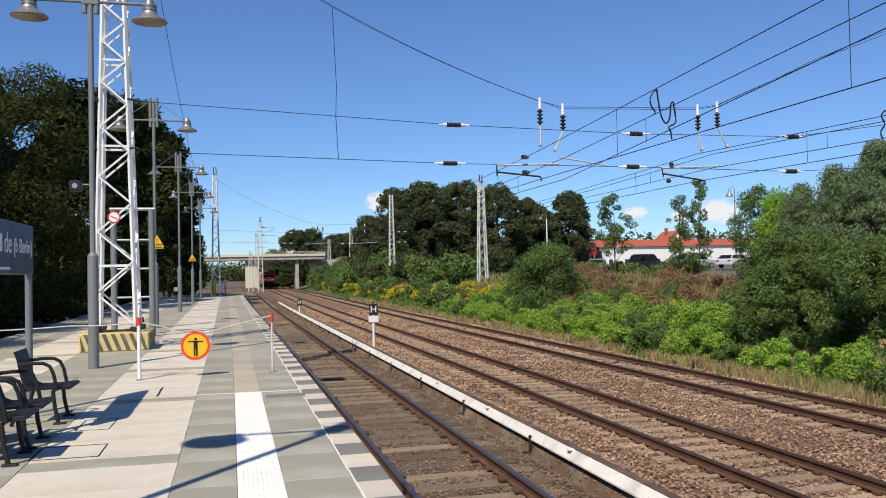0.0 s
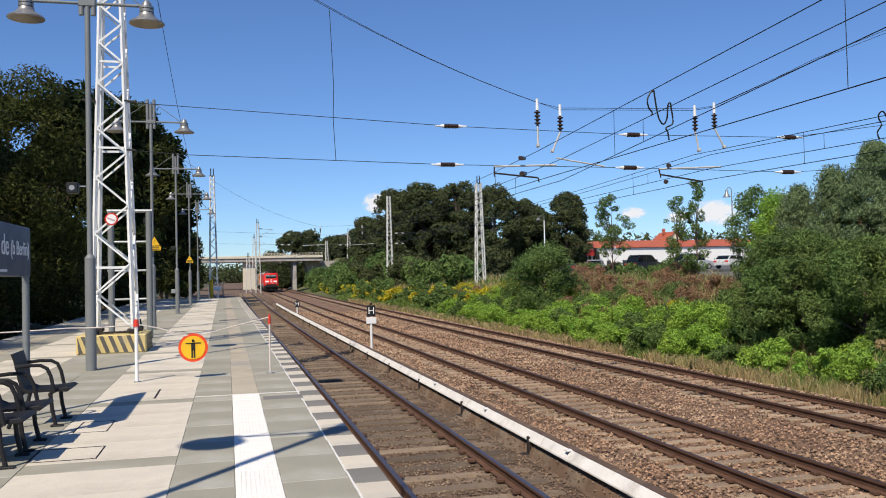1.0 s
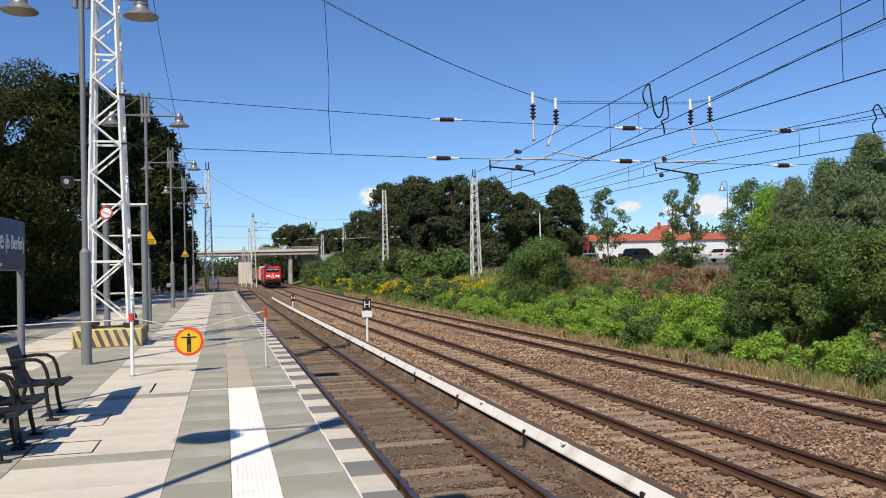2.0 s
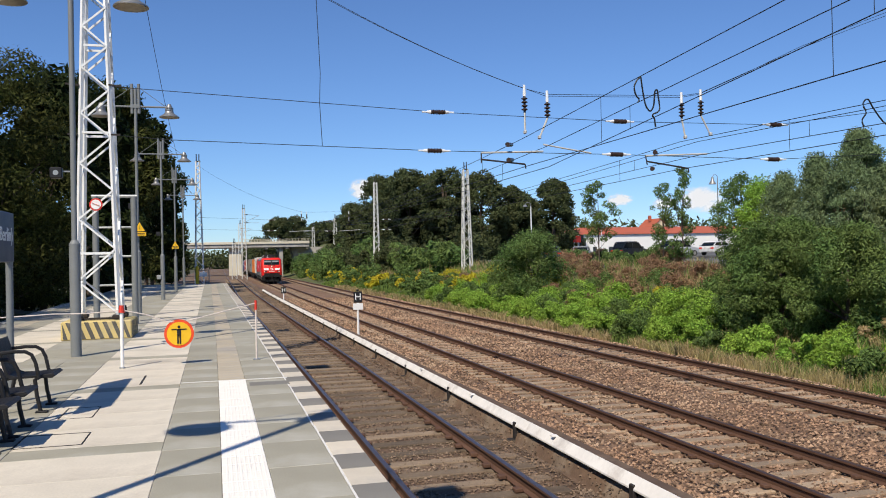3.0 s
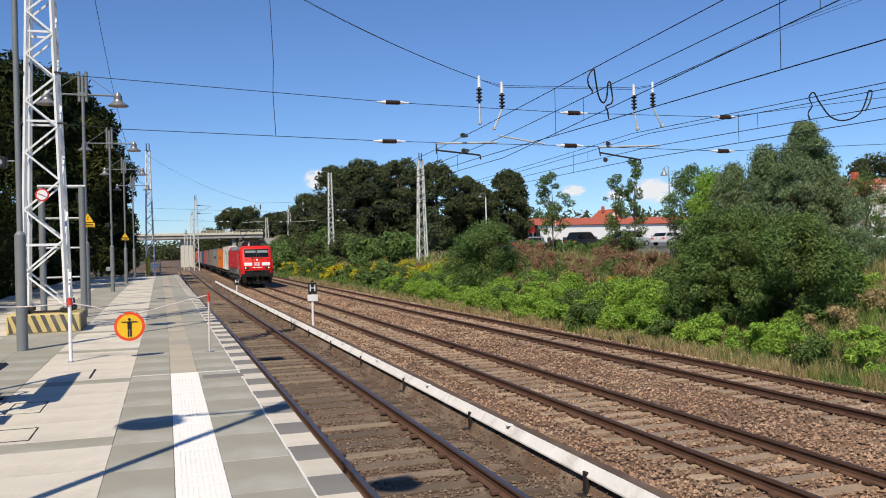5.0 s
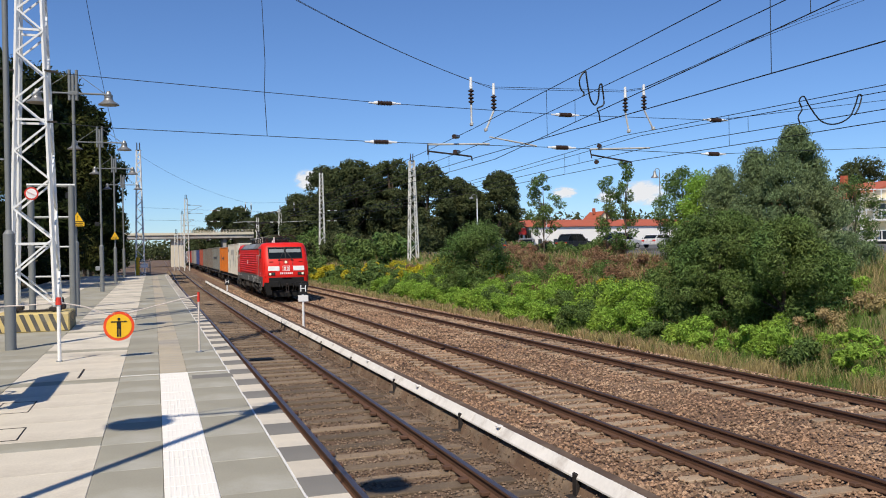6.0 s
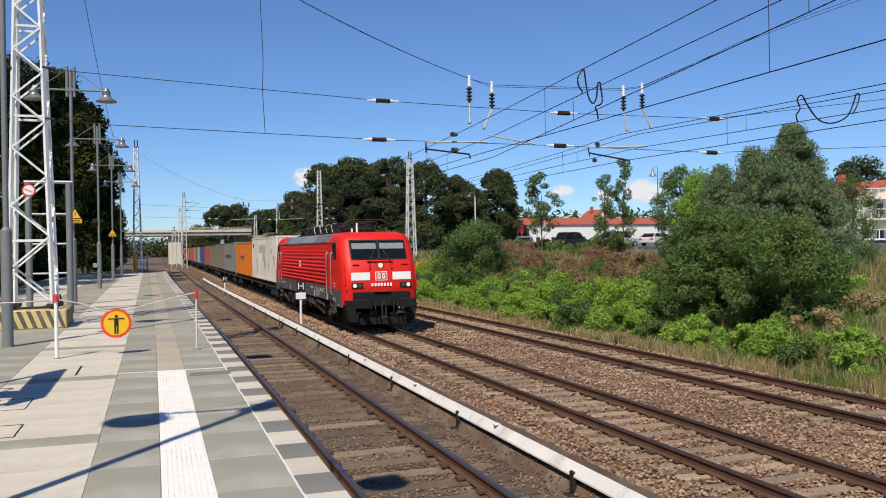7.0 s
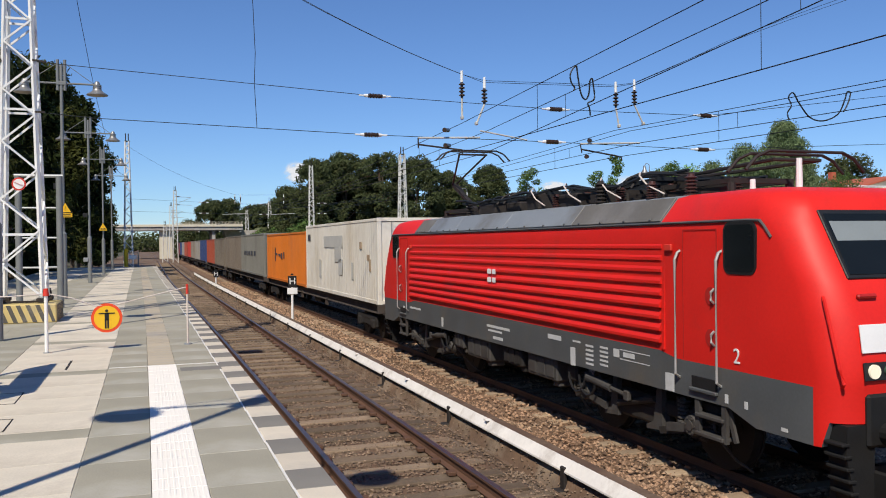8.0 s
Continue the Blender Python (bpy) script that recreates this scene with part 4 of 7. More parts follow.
        # small white marks on the skirt
        for y, z, dy, dz in ((12.46, 1.22, 0.12, 0.22), (9.1, 1.39, 1.15, 0.05), (9.25, 1.30, 0.7, 0.04), (9.1, 1.17, 0.5, 0.06), (6.6, 1.45, 0.5, 0.08), (5.93, 1.20, 0.16, 0.30), (5.80, 1.46, 0.26, 0.03), (5.37, 1.29, 0.24, 0.36), (4.92, 1.32, 0.24, 0.34),
                             (4.55, 1.42, 0.16, 0.12), (4.05, 1.485, 0.8, 0.012), (4.05, 1.345, 0.8, 0.012), (4.2, 1.42, 0.3, 0.07), (3.17, 1.19, 0.20, 0.24), (1.98, 1.16, 0.06, 0.11), (1.62, 1.14, 0.06, 0.09), (0.98, 0.98, 0.10, 0.04), (14.6, 1.40, 0.9, 0.05), (15.6, 1.32, 0.14, 0.16)):
            bm = bmesh.new()
            if dz > 0.15 and dy > 0.2:
                for k in range(5):
                    box(bm, (s * (half + 0.003), y, z + (k - 2) * dz / 5), (0.006, dy, dz / 11))
            else:
                box(bm, (s * (half + 0.003), y, z), (0.006, dy, dz))
            part("marking", bm, MARK_GREY, root)
        # cab doors, rails, side windows
        for e in (0, 1):
            yy = (lambda v: v) if e == 0 else (lambda v: L - v)
            for name, grow, x0, x1, m in (("window_frame", 0.035, 1.45, 1.484, BLACK), ("side_window", 0.0, 1.46, 1.489, GLASS_DARK)):
                rr, hy, hz = 0.09 + grow, 0.265 + grow, 0.285 + grow
                pts = []
                for k in range(16):
                    a = 2 * math.pi * (k + 0.5) / 16
                    pts.append((math.copysign(hy - rr, math.cos(a)) + rr * math.cos(a), math.copysign(hz - rr, math.sin(a)) + rr * math.sin(a)))
                bm = bmesh.new()
                lo, hi = ([bm.verts.new((s * x, yy(1.725 + p), 3.015 + q)) for p, q in pts] for x in (x0, x1))
                for k in range(16):
                    bm.faces.new((lo[k], lo[(k + 1) % 16], hi[(k + 1) % 16], hi[k]))
                bm.faces.new(lo[::-1])
                bm.faces.new(hi)
                part(name, bm, m, root)
            for v in (2.08, 2.94):
                bm = bmesh.new()
                tube(bm, [(s * (half - 0.02), yy(v), 2.98), (s * (half + 0.03), yy(v), 2.95), (s * (half + 0.07), yy(v), 2.86), (s * (half + 0.07), yy(v), 1.34), (s * (half - 0.02), yy(v), 1.28)], 0.020, 6)
                part("handrail", bm, STEEL, root)
            bm = bmesh.new()
            for v in (2.16, 2.86):
                box(bm, (s * (half * 0.996 + 0.002), yy(v), 2.40), (0.008, 0.016, 1.70))
            box(bm, (s * (half * 0.989 + 0.002), yy(2.51), 3.25), (0.008, 0.7, 0.016))
            part("door_seam", bm, TRAIN_SHADE, root)
            for z in (1.88, 2.41):
                # a flat disc in the darker red paints the shade of the recess
                bm = bmesh.new()
                rod(bm, (s * (half - 0.02), yy(2.27), z), (s * (half + 0.006), yy(2.27), z), 0.115, seg=18)
                part("grip_recess", bm, TRAIN_SHADE, root)
                bm = bmesh.new()
                tube(bm, [(s * (half + 0.0), yy(2.21), z - 0.09), (s * (half + 0.05), yy(2.21), z - 0.05), (s * (half + 0.05), yy(2.21), z + 0.05), (s * half, yy(2.21), z + 0.09)], 0.016, 5)
                part("grip", bm, STEEL, root)
            # no hole here: a black plate paints the dark inside of the step opening
            bm = bmesh.new()
            box(bm, (s * (half + 0.002), yy(2.42), 1.28), (0.012, 0.52, 0.15), 0.01)
            part("step_opening", bm, BLACK, root)
            bm = bmesh.new()
            box(bm, (s * (half + 0.02), yy(2.42), 1.185), (0.05, 0.56, 0.045), 0.01)
            part("step_tread", bm, TRAIN_GREY, root)
            # the steps that hang below the cab door
            bm = bmesh.new()
            for v in (2.06, 2.60):
                bar(bm, (s * 1.44, yy(v), 1.08), (s * 1.44, yy(v), 0.58), 0.05, 0.09)
            for z in (0.62, 0.86):
                box(bm, (s * 1.40, yy(2.33), z), (0.20, 0.56, 0.05), 0.01)
            bar(bm, (s * 1.40, yy(2.06), 1.06), (s * 1.40, yy(1.90), 0.62), 0.04, 0.06)
            part("cab_steps", bm, GEAR_PALE, root)
            bm = bmesh.new()
            box(bm, (s * (half * 0.997 + 0.02), yy(3.16), 3.02), (0.04, 0.16, 0.09), 0.01)
            part("marker_lamp", bm, RED_MARK, root)
            bm = bmesh.new()
            tube(bm, [(s * 1.34, yy(0.55), 2.50), (s * 1.39, yy(0.48), 2.46), (s * 1.40, yy(0.26), 1.75), (s * 1.38, yy(0.22), 1.60), (s * 1.33, yy(0.30), 1.55)], 0.02, 6)
            part("corner_rail", bm, TRAIN_RED, root)
    writing("2", 0.26, WHITE, root, Matrix.Translation((-half - 0.006, 1.78, 1.70)) @ Matrix(((0, 0, -1, 0), (-1, 0, 0, 0), (0, 1, 0, 0), (0, 0, 0, 1))), "white numeral")
    # both noses
    for e in (0, 1):
        Y = (lambda v: v + 0.36) if e == 0 else (lambda v: L - 0.36 - v)
        d = 1 if e == 0 else -1

        def on_nose(name, x, z, w, h, material, off=0.012, thick=0.02, bev=0.004, label=""):
            """A plate h high up the slope that lies on the nose."""
            bm = bmesh.new()
            lean = rake(z + h * 0.4) - rake(z - h * 0.4)
            slope = Matrix.Rotation(-d * math.atan2(lean, h * 0.8), 3, "X") if z > 1.55 else None
            box(bm, (x, Y((rake(z + h * 0.4) + rake(z - h * 0.4)) / 2 - off), z), (w, thick, h), bev, slope)
            return part(name, bm, material, root, label)

        on_nose("windscreen_frame", 0, 3.06, 2.20, 0.88, BLACK, 0.008, 0.03, 0.01)
        for s in (-1, 1):
            on_nose("windscreen", s * 0.545, 3.06, 1.02, 0.78, GLASS_DARK, 0.022, 0.02)
            on_nose("sun_blind", s * 0.545, 3.20, 0.96, 0.26, BLIND, 0.0235, 0.02)
            on_nose("white_panel", s * 0.80, 2.06, 0.72, 0.30, WHITE)
            on_nose("lamp_housing", s * 0.94, 1.72, 0.44, 0.19, BLACK, 0.006)
            bm = bmesh.new()
            rod(bm, (s * 1.04, Y(-0.22), 1.72), (s * 1.04, Y(-0.12), 1.72), 0.075, seg=16)
            part("headlight", bm, HEADLIGHT if e == 0 else TAIL, root, "round lit headlight" if e == 0 else "")
            bm = bmesh.new()
            rod(bm, (s * 0.84, Y(-0.215), 1.72), (s * 0.84, Y(-0.12), 1.72), 0.06, seg=14)
            part("tail_light", bm, TAIL, root)
            bm = bmesh.new()
            a = Vector((s * 0.42, Y(rake(2.60) - 0.03), 2.60))
            b = Vector((s * 0.16, Y(rake(3.02) - 0.06), 3.05))
            tube(bm, [a, a.lerp(b, 0.5) + Vector((0, -0.02 * d, 0)), b], 0.014, 5)
            box(bm, a, (0.16, 0.05, 0.06), 0.01)
            part("wiper", bm, BLACK, root)
            on_nose("nose_step", s * 0.95, 2.50, 0.26, 0.05, TRAIN_SHADE, 0.03, 0.05, 0.015)
            on_nose("nose_hook", s * 0.42, 2.42, 0.07, 0.22, TRAIN_SHADE, 0.03, 0.05, 0.015)
            # buffers
            bm = bmesh.new()
            rod(bm, (s * 0.87, Y(-0.20), 1.06), (s * 0.87, Y(-0.70), 1.06), 0.12, seg=14)
            rod(bm, (s * 0.87, Y(0.15), 1.06), (s * 0.87, Y(-0.15), 1.06), 0.17, seg=14)
            box(bm, (s * 0.87, Y(-0.73), 1.06), (0.62, 0.06, 0.36), 0.03)
            part("buffer", bm, FRONT_BLACK, root, "black buffer with a rectangular plate")
            # end steps at the corners
            bm = bmesh.new()
            prism(bm, [(s * 1.00, 1.16), (s * 1.36, 1.16), (s * 1.38, 0.85), (s * 1.26, 0.36), (s * 1.00, 0.36)], Y(-0.16), Y(0.10))
            for z in (0.45, 0.58, 0.71, 0.84, 0.97):
                box(bm, (s * (1.27 + (z - 0.4) * 0.22), Y(-0.03), z), (0.10, 0.30, 0.035), 0.008)
            box(bm, (s * 0.98, Y(-0.24), 0.52), (0.06, 0.30, 0.30), 0.02)
            part("corner_step", bm, FRONT_BLACK, root)
        on_nose("windscreen_post", 0, 3.06, 0.07, 0.82, BLACK, 0.03, 0.03)
        on_nose("emblem_plate", 0, 2.06, 0.46, 0.34, WHITE, 0.012)
        on_nose("emblem_field", 0, 2.06, 0.40, 0.28, TRAIN_RED, 0.016)
        for x in (-0.09, 0.09):
            on_nose("emblem_bar", x, 2.06, 0.12, 0.20, WHITE, 0.019)
            on_nose("emblem_gap", x + 0.0, 2.06, 0.05, 0.10, TRAIN_RED, 0.022)
        for k in range(7):
            on_nose("number_bar", -0.36 + k * 0.12, 1.74, 0.075, 0.12, WHITE, 0.012)
        bm = bmesh.new()
        rod(bm, (0, Y(-0.06), 2.46), (0, Y(0.06), 2.46), 0.085, seg=16)
        part("top_light", bm, HEADLIGHT if e == 0 else TAIL, root)
        on_nose("top_light_plate", 0, 2.46, 0.34, 0.30, TRAIN_SHADE, 0.004)
        on_nose("nose_rail", 0, 2.62, 0.66, 0.035, TRAIN_SHADE, 0.05, 0.04, 0.012)
        # buffer beam, coupling, hoses, snow plough
        bm = bmesh.new()
        box(bm, (0, Y(0.02), 1.20), (2.24, 0.45, 0.56), 0.03)
        part("buffer_beam", bm, FRONT_BLACK, root)
        on_nose("nose_step_plate", 0, 1.49, 0.62, 0.05, TRAIN_SHADE, 0.06, 0.14, 0.01)
        bm = bmesh.new()
        rod(bm, (0, Y(-0.15), 1.05), (0, Y(-0.52), 1.05), 0.06, seg=8)
        for x in (-0.07, 0.07):
            rod(bm, (x, Y(-0.46), 1.05), (x, Y(-0.50), 0.55), 0.03, seg=6)
        box(bm, (0, Y(-0.50), 0.52), (0.24, 0.08, 0.10), 0.02)
        part("coupling", bm, DARK_IRON, root)
        for x in (-0.52, -0.36, 0.36, 0.52):
            bm = bmesh.new()
            tube(bm, [(x, Y(-0.18), 1.10), (x + 0.02, Y(-0.36), 1.12), (x + 0.05, Y(-0.42), 0.85), (x, Y(-0.36), 0.58), (x - 0.03, Y(-0.24), 0.66)], 0.028, 6)
            part("brake_hose", bm, BLACK, root)
        bm = bmesh.new()
        prism(bm, [(-1.25, 0.62), (-1.25, 0.22), (1.25, 0.22), (1.25, 0.62)], Y(0.12), Y(0.20))
        part("snow_plough", bm, FRONT_BLACK, root)
    # bogies
    for yc in (4.35, L - 4.35):
        bm = bmesh.new()
        for s in (-1, 1):
            box(bm, (s * 1.12, yc, 0.72), (0.16, 3.9, 0.22), 0.04)
            box(bm, (s * 1.12, yc, 0.56), (0.18, 1.4, 0.30), 0.05)
            for dy in (-1.45, 1.45):
                box(bm, (s * 1.12, yc + dy, 0.62), (0.24, 0.42, 0.40), 0.05)
                rod(bm, (s * 1.18, yc + dy, 0.62), (s * 1.27, yc + dy, 0.62), 0.17, seg=14)
                for q in (-0.42, 0.42):
                    rod(bm, (s * 1.16, yc + dy + q, 0.55), (s * 1.16, yc + dy + q, 0.95), 0.10, seg=10)
            bar(bm, (s * 1.24, yc - 1.9, 0.66), (s * 1.24, yc - 0.6, 0.40), 0.06, 0.10)
            bar(bm, (s * 1.24, yc + 0.7, 0.92), (s * 1.24, yc + 1.9, 0.52), 0.06, 0.10)
            rod(bm, (s * 1.26, yc - 0.5, 0.82), (s * 1.26, yc + 0.5, 0.60), 0.05, seg=8)
        box(bm, (0, yc, 0.70), (2.1, 0.5, 0.3), 0.04)
        part("bogie_frame", bm, RUNNING_GEAR, root)
        for s in (-1, 1):
            inward = 1 if yc < L / 2 else -1
            for dy in (-1.45, 1.45):
                bm = bmesh.new()
                rod(bm, (s * 1.24, yc + dy, 0.64), (s * 1.36, yc + dy, 0.64), 0.16, 0.13, 16)
                rod(bm, (s * 1.36, yc + dy, 0.64), (s * 1.38, yc + dy, 0.64), 0.07, seg=10)
                for k in range(6):
                    a = k * math.pi / 3
                    rod(bm, (s * 1.35, yc + dy + 0.105 * math.cos(a), 0.64 + 0.105 * math.sin(a)), (s * 1.375, yc + dy + 0.105 * math.cos(a), 0.64 + 0.105 * math.sin(a)), 0.016, seg=6)
                bar(bm, (s * 1.28, yc + dy, 0.60), (s * 1.28, yc + dy - math.copysign(0.62, dy), 0.50), 0.06, 0.12)
                part("axle_box", bm, GEAR_PALE, root)
                for q in (-0.34, 0.34):
                    bm = bmesh.new()
                    coil = [(r, 0.60 + k * 0.055 + t) for k in range(6) for r, t in ((0.06, 0.0), (0.095, 0.012), (0.095, 0.034), (0.06, 0.046))]
                    lathe(bm, [(0.0, 0.58)] + coil + [(0.05, 0.96), (0.0, 0.96)], (s * 1.20, yc + dy + q, 0.0), 12)
                    part("spring", bm, GEAR_PALE, root)
                # brake shoe hanger with its curved foot
                bm = bmesh.new()
                v = yc + dy - math.copysign(0.85, dy)
                prism_y = [(v - 0.05, 1.0), (v + 0.07, 1.0), (v + 0.16, 0.50), (v + 0.34, 0.42), (v + 0.34, 0.36), (v - 0.06, 0.40)]
                lo, hi = ([bm.verts.new((s * x, p, z)) for p, z in prism_y] for x in (1.18, 1.26))
                for k in range(6):
                    bm.faces.new((lo[k], lo[(k + 1) % 6], hi[(k + 1) % 6], hi[k]))
                bm.faces.new(lo[::-1])
                bm.faces.new(hi)
                part("brake_hanger", bm, GEAR_PALE, root)
                bm = bmesh.new()
                tube(bm, [(s * 1.30, yc + dy * 1.28, 0.98), (s * 1.28, yc + dy * 1.30, 0.60), (s * 1.0, yc + dy * 1.34, 0.25), (s * 0.80, yc + dy * 1.40, 0.10)], 0.022, 6)
                part("sand_pipe", bm, GEAR_PALE, root)
                bm = bmesh.new()
                box(bm, (s * 1.22, yc + dy * 1.30, 0.88), (0.26, 0.32, 0.28), 0.03)
                part("sand_box", bm, RUNNING_GEAR, root)
            # yaw damper: a thick sleeve and a thin rod
            bm = bmesh.new()
            a, b = Vector((s * 1.38, yc + inward * 1.25, 0.90)), Vector((s * 1.36, yc + inward * 0.10, 0.78))
            rod(bm, a, a.lerp(b, 0.62), 0.065, seg=12)
            rod(bm, a.lerp(b, 0.6), b, 0.035, seg=8)
            for p in (a, b):
                box(bm, p, (0.08, 0.14, 0.16), 0.02)
            part("yaw_damper", bm, GEAR_PALE, root)
            for q in (0.0, 0.35):
                bm = bmesh.new()
                c = yc + inward * (1.25 + q)
                tube(bm, [(s * 1.40, c + 0.28 * math.cos(k * math.pi / 6), 0.90 - 0.30 * math.sin(k * math.pi / 6)) for k in range(7)], 0.022, 6)
                part("cable_loop", bm, BLACK, root)
        for dy in (-1.45, 1.45):
            build_wheelset(root, yc + dy, 0.625, RUNNING_GEAR)
    for s in (-1, 1):
        for y, w, h, m in ((7.3, 1.2, 0.42, GEAR_PALE), (8.6, 0.9, 0.36, RUNNING_GEAR), (10.4, 1.3, 0.46, GEAR_PALE), (11.6, 0.6, 0.36, GEAR_PALE)):
            bm = bmesh.new()
            box(bm, (s * 1.17, y, 1.06 - h / 2), (0.44, w, h), 0.03)
            box(bm, (s * 1.17, y - w * 0.36, 1.02 - h), (0.30, w * 0.2, 0.12), 0.02)
            housing = part("underfloor_box", bm, m, root)
            for k in range(3):
                bm = bmesh.new()
                box(bm, (s * 1.395, y + (k - 1) * w * 0.3, 1.06 - h / 2), (0.02, w * 0.24, h * 0.72), 0.008)
                part("box_cover", bm, m, housing)
    # roof gear
    bm = bmesh.new()
    for s in (-0.45, 0.45):
        bar(bm, (s, 3.2, 3.82), (s, 15.0, 3.82), 0.07, 0.10)
    for y in np.arange(3.4, 15, 0.9):
        bar(bm, (-0.8, y, 3.78), (0.8, y, 3.78), 0.06, 0.06)
    part("roof_beam", bm, DARK_IRON, root)
    rnd2 = random.Random(4)
    for y in np.arange(3.6, 13.4, 0.38):
        bm = bmesh.new()
        x = rnd2.choice((-0.95, -0.8, -0.35, 0.3, 0.7, 0.9))
        h = rnd2.choice((0.24, 0.30, 0.36))
        lathe(bm, [(0.0, 0.0), (0.05, 0.0)] + [(r, h * (k + q) / 6) for k in range(6) for r, q in ((0.055, 0.1), (0.095, 0.4), (0.095, 0.6), (0.055, 0.9))] + [(0.05, h + 0.03), (0.0, h + 0.03)], (x, y, 3.74), 10)
        part("roof_insulator", bm, INSULATOR_RED if rnd2.random() < 0.55 else DARK_IRON, root)
    for y, x, w, d, h in ((7.4, -0.55, 0.5, 0.8, 0.26), (8.7, -0.7, 0.35, 0.6, 0.34), (9.8, -0.5, 0.6, 0.7, 0.22), (11.0, -0.75, 0.3, 0.9, 0.24), (6.1, -0.7, 0.4, 0.5, 0.22), (10.4, 0.5, 0.6, 0.9, 0.3), (7.6, 0.55, 0.6, 0.9, 0.28)):
        bm = bmesh.new()
        box(bm, (x, y, 3.74 + h / 2), (w, d, h), 0.03)
        part("roof_switch_box", bm, DARK_IRON, root)
    for x in (-0.92, -0.7, -0.3, 0.35, 0.7):
        bm = bmesh.new()
        tube(bm, [(x, y, 4.06 + rnd2.uniform(-0.07, 0.09)) for y in np.arange(3.8, 13.2, 0.7)], 0.028, 6)
        part("roof_bus_bar", bm, WIRE, root)
    for y in np.arange(4.2, 12.8, 0.9):
        bm = bmesh.new()
        bar(bm, (-0.98, y, 4.04), (0.9, y + 0.1, 4.08), 0.05, 0.06)
        part("roof_cross_bar", bm, WIRE, root)
    for y in (4.4, 5.6, 6.9, 8.3):
        bm = bmesh.new()
        tube(bm, [(-1.05, y - 0.5, 3.80), (-1.0, y, 3.95), (-0.95, y + 0.3, 4.12), (-0.75, y + 0.6, 4.20), (-0.5, y + 0.9, 4.05)], 0.014, 5)
        part("roof_cable", bm, ROPE, root)
    for y in (1.75, 2.6):
        bm = bmesh.new()
        rod(bm, (-0.55, y, 3.6), (-0.55, y, 4.12 if y < 2 else 3.92), 0.045, 0.035, 8)
        part("aerial", bm, WHITE, root)

    def pantograph(y, d, height, label):
        """One arm: base frame, lower arm, upper arm, head with two strips."""
        p = part("pantograph", frame_bm(y), DARK_IRON, root, label)
        knee = Vector((0, y + d * (1.55 if height > 4.6 else 1.9), 3.92 + (height - 3.92) * 0.5))
        foot = Vector((0, y - d * 0.2, 3.92))
        headp = Vector((0, y + d * (0.1 if height > 4.6 else -1.5), height - 0.05))
        bm = bmesh.new()
        bar(bm, foot, knee, 0.11, 0.09)
        rod(bm, foot + Vector((0.12, d * 0.2, 0)), knee + Vector((0.08, 0, 0.05)), 0.02, seg=6)
        part("lower_arm", bm, DARK_IRON, p)
        bm = bmesh.new()
        for s in (-1, 1):
            rod(bm, knee + Vector((s * 0.04, 0, 0)), headp + Vector((s * 0.38, 0, -0.06)), 0.026, seg=6)
        part("upper_arm", bm, DARK_IRON, p)
        bm = bmesh.new()
        for q in (-0.18, 0.18):
            tube(bm, [(-0.97, headp.y + q, headp.z - 0.22), (-0.80, headp.y + q, headp.z - 0.05), (-0.6, headp.y + q, headp.z + 0.03), (0.6, headp.y + q, headp.z + 0.03), (0.80, headp.y + q, headp.z - 0.05), (0.97, headp.y + q, headp.z - 0.22)], 0.022, 6)
        rod(bm, (-0.4, headp.y, headp.z - 0.06), (0.4, headp.y, headp.z - 0.06), 0.025, seg=6)
        part("collector_head", bm, DARK_IRON, p)

    def frame_bm(y):
        bm = bmesh.new()
        for a, b in (((-0.55, y - 0.8), (0.55, y - 0.8)), ((-0.55, y + 0.8), (0.55, y + 0.8)), ((-0.5, y - 0.8), (-0.5, y + 0.8)), ((0.5, y - 0.8), (0.5, y + 0.8))):
            bar(bm, (*a, 3.94), (*b, 3.94), 0.07, 0.07)
        for x in (-0.5, 0.5):
            for dy in (-0.8, 0.8):
                rod(bm, (x, y + dy, 3.66), (x, y + dy, 3.92), 0.06, seg=8)
        return bm

    pantograph(3.9, 1, 4.28, "black folded pantograph")
    pantograph(6.6, 1, 4.22, "black folded pantograph")
    pantograph(11.6, 1, 4.2, "black folded pantograph")
    pantograph(14.0, 1, 5.53, "black raised pantograph touching the wire")
    return root


# darker copy of the body red: painted shade in recesses, also seams and fittings
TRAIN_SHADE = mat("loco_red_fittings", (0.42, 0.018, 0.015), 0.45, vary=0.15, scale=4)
MARK_GREY = mat("marking_grey", (0.55, 0.56, 0.55), 0.6, vary=0.15, scale=8)


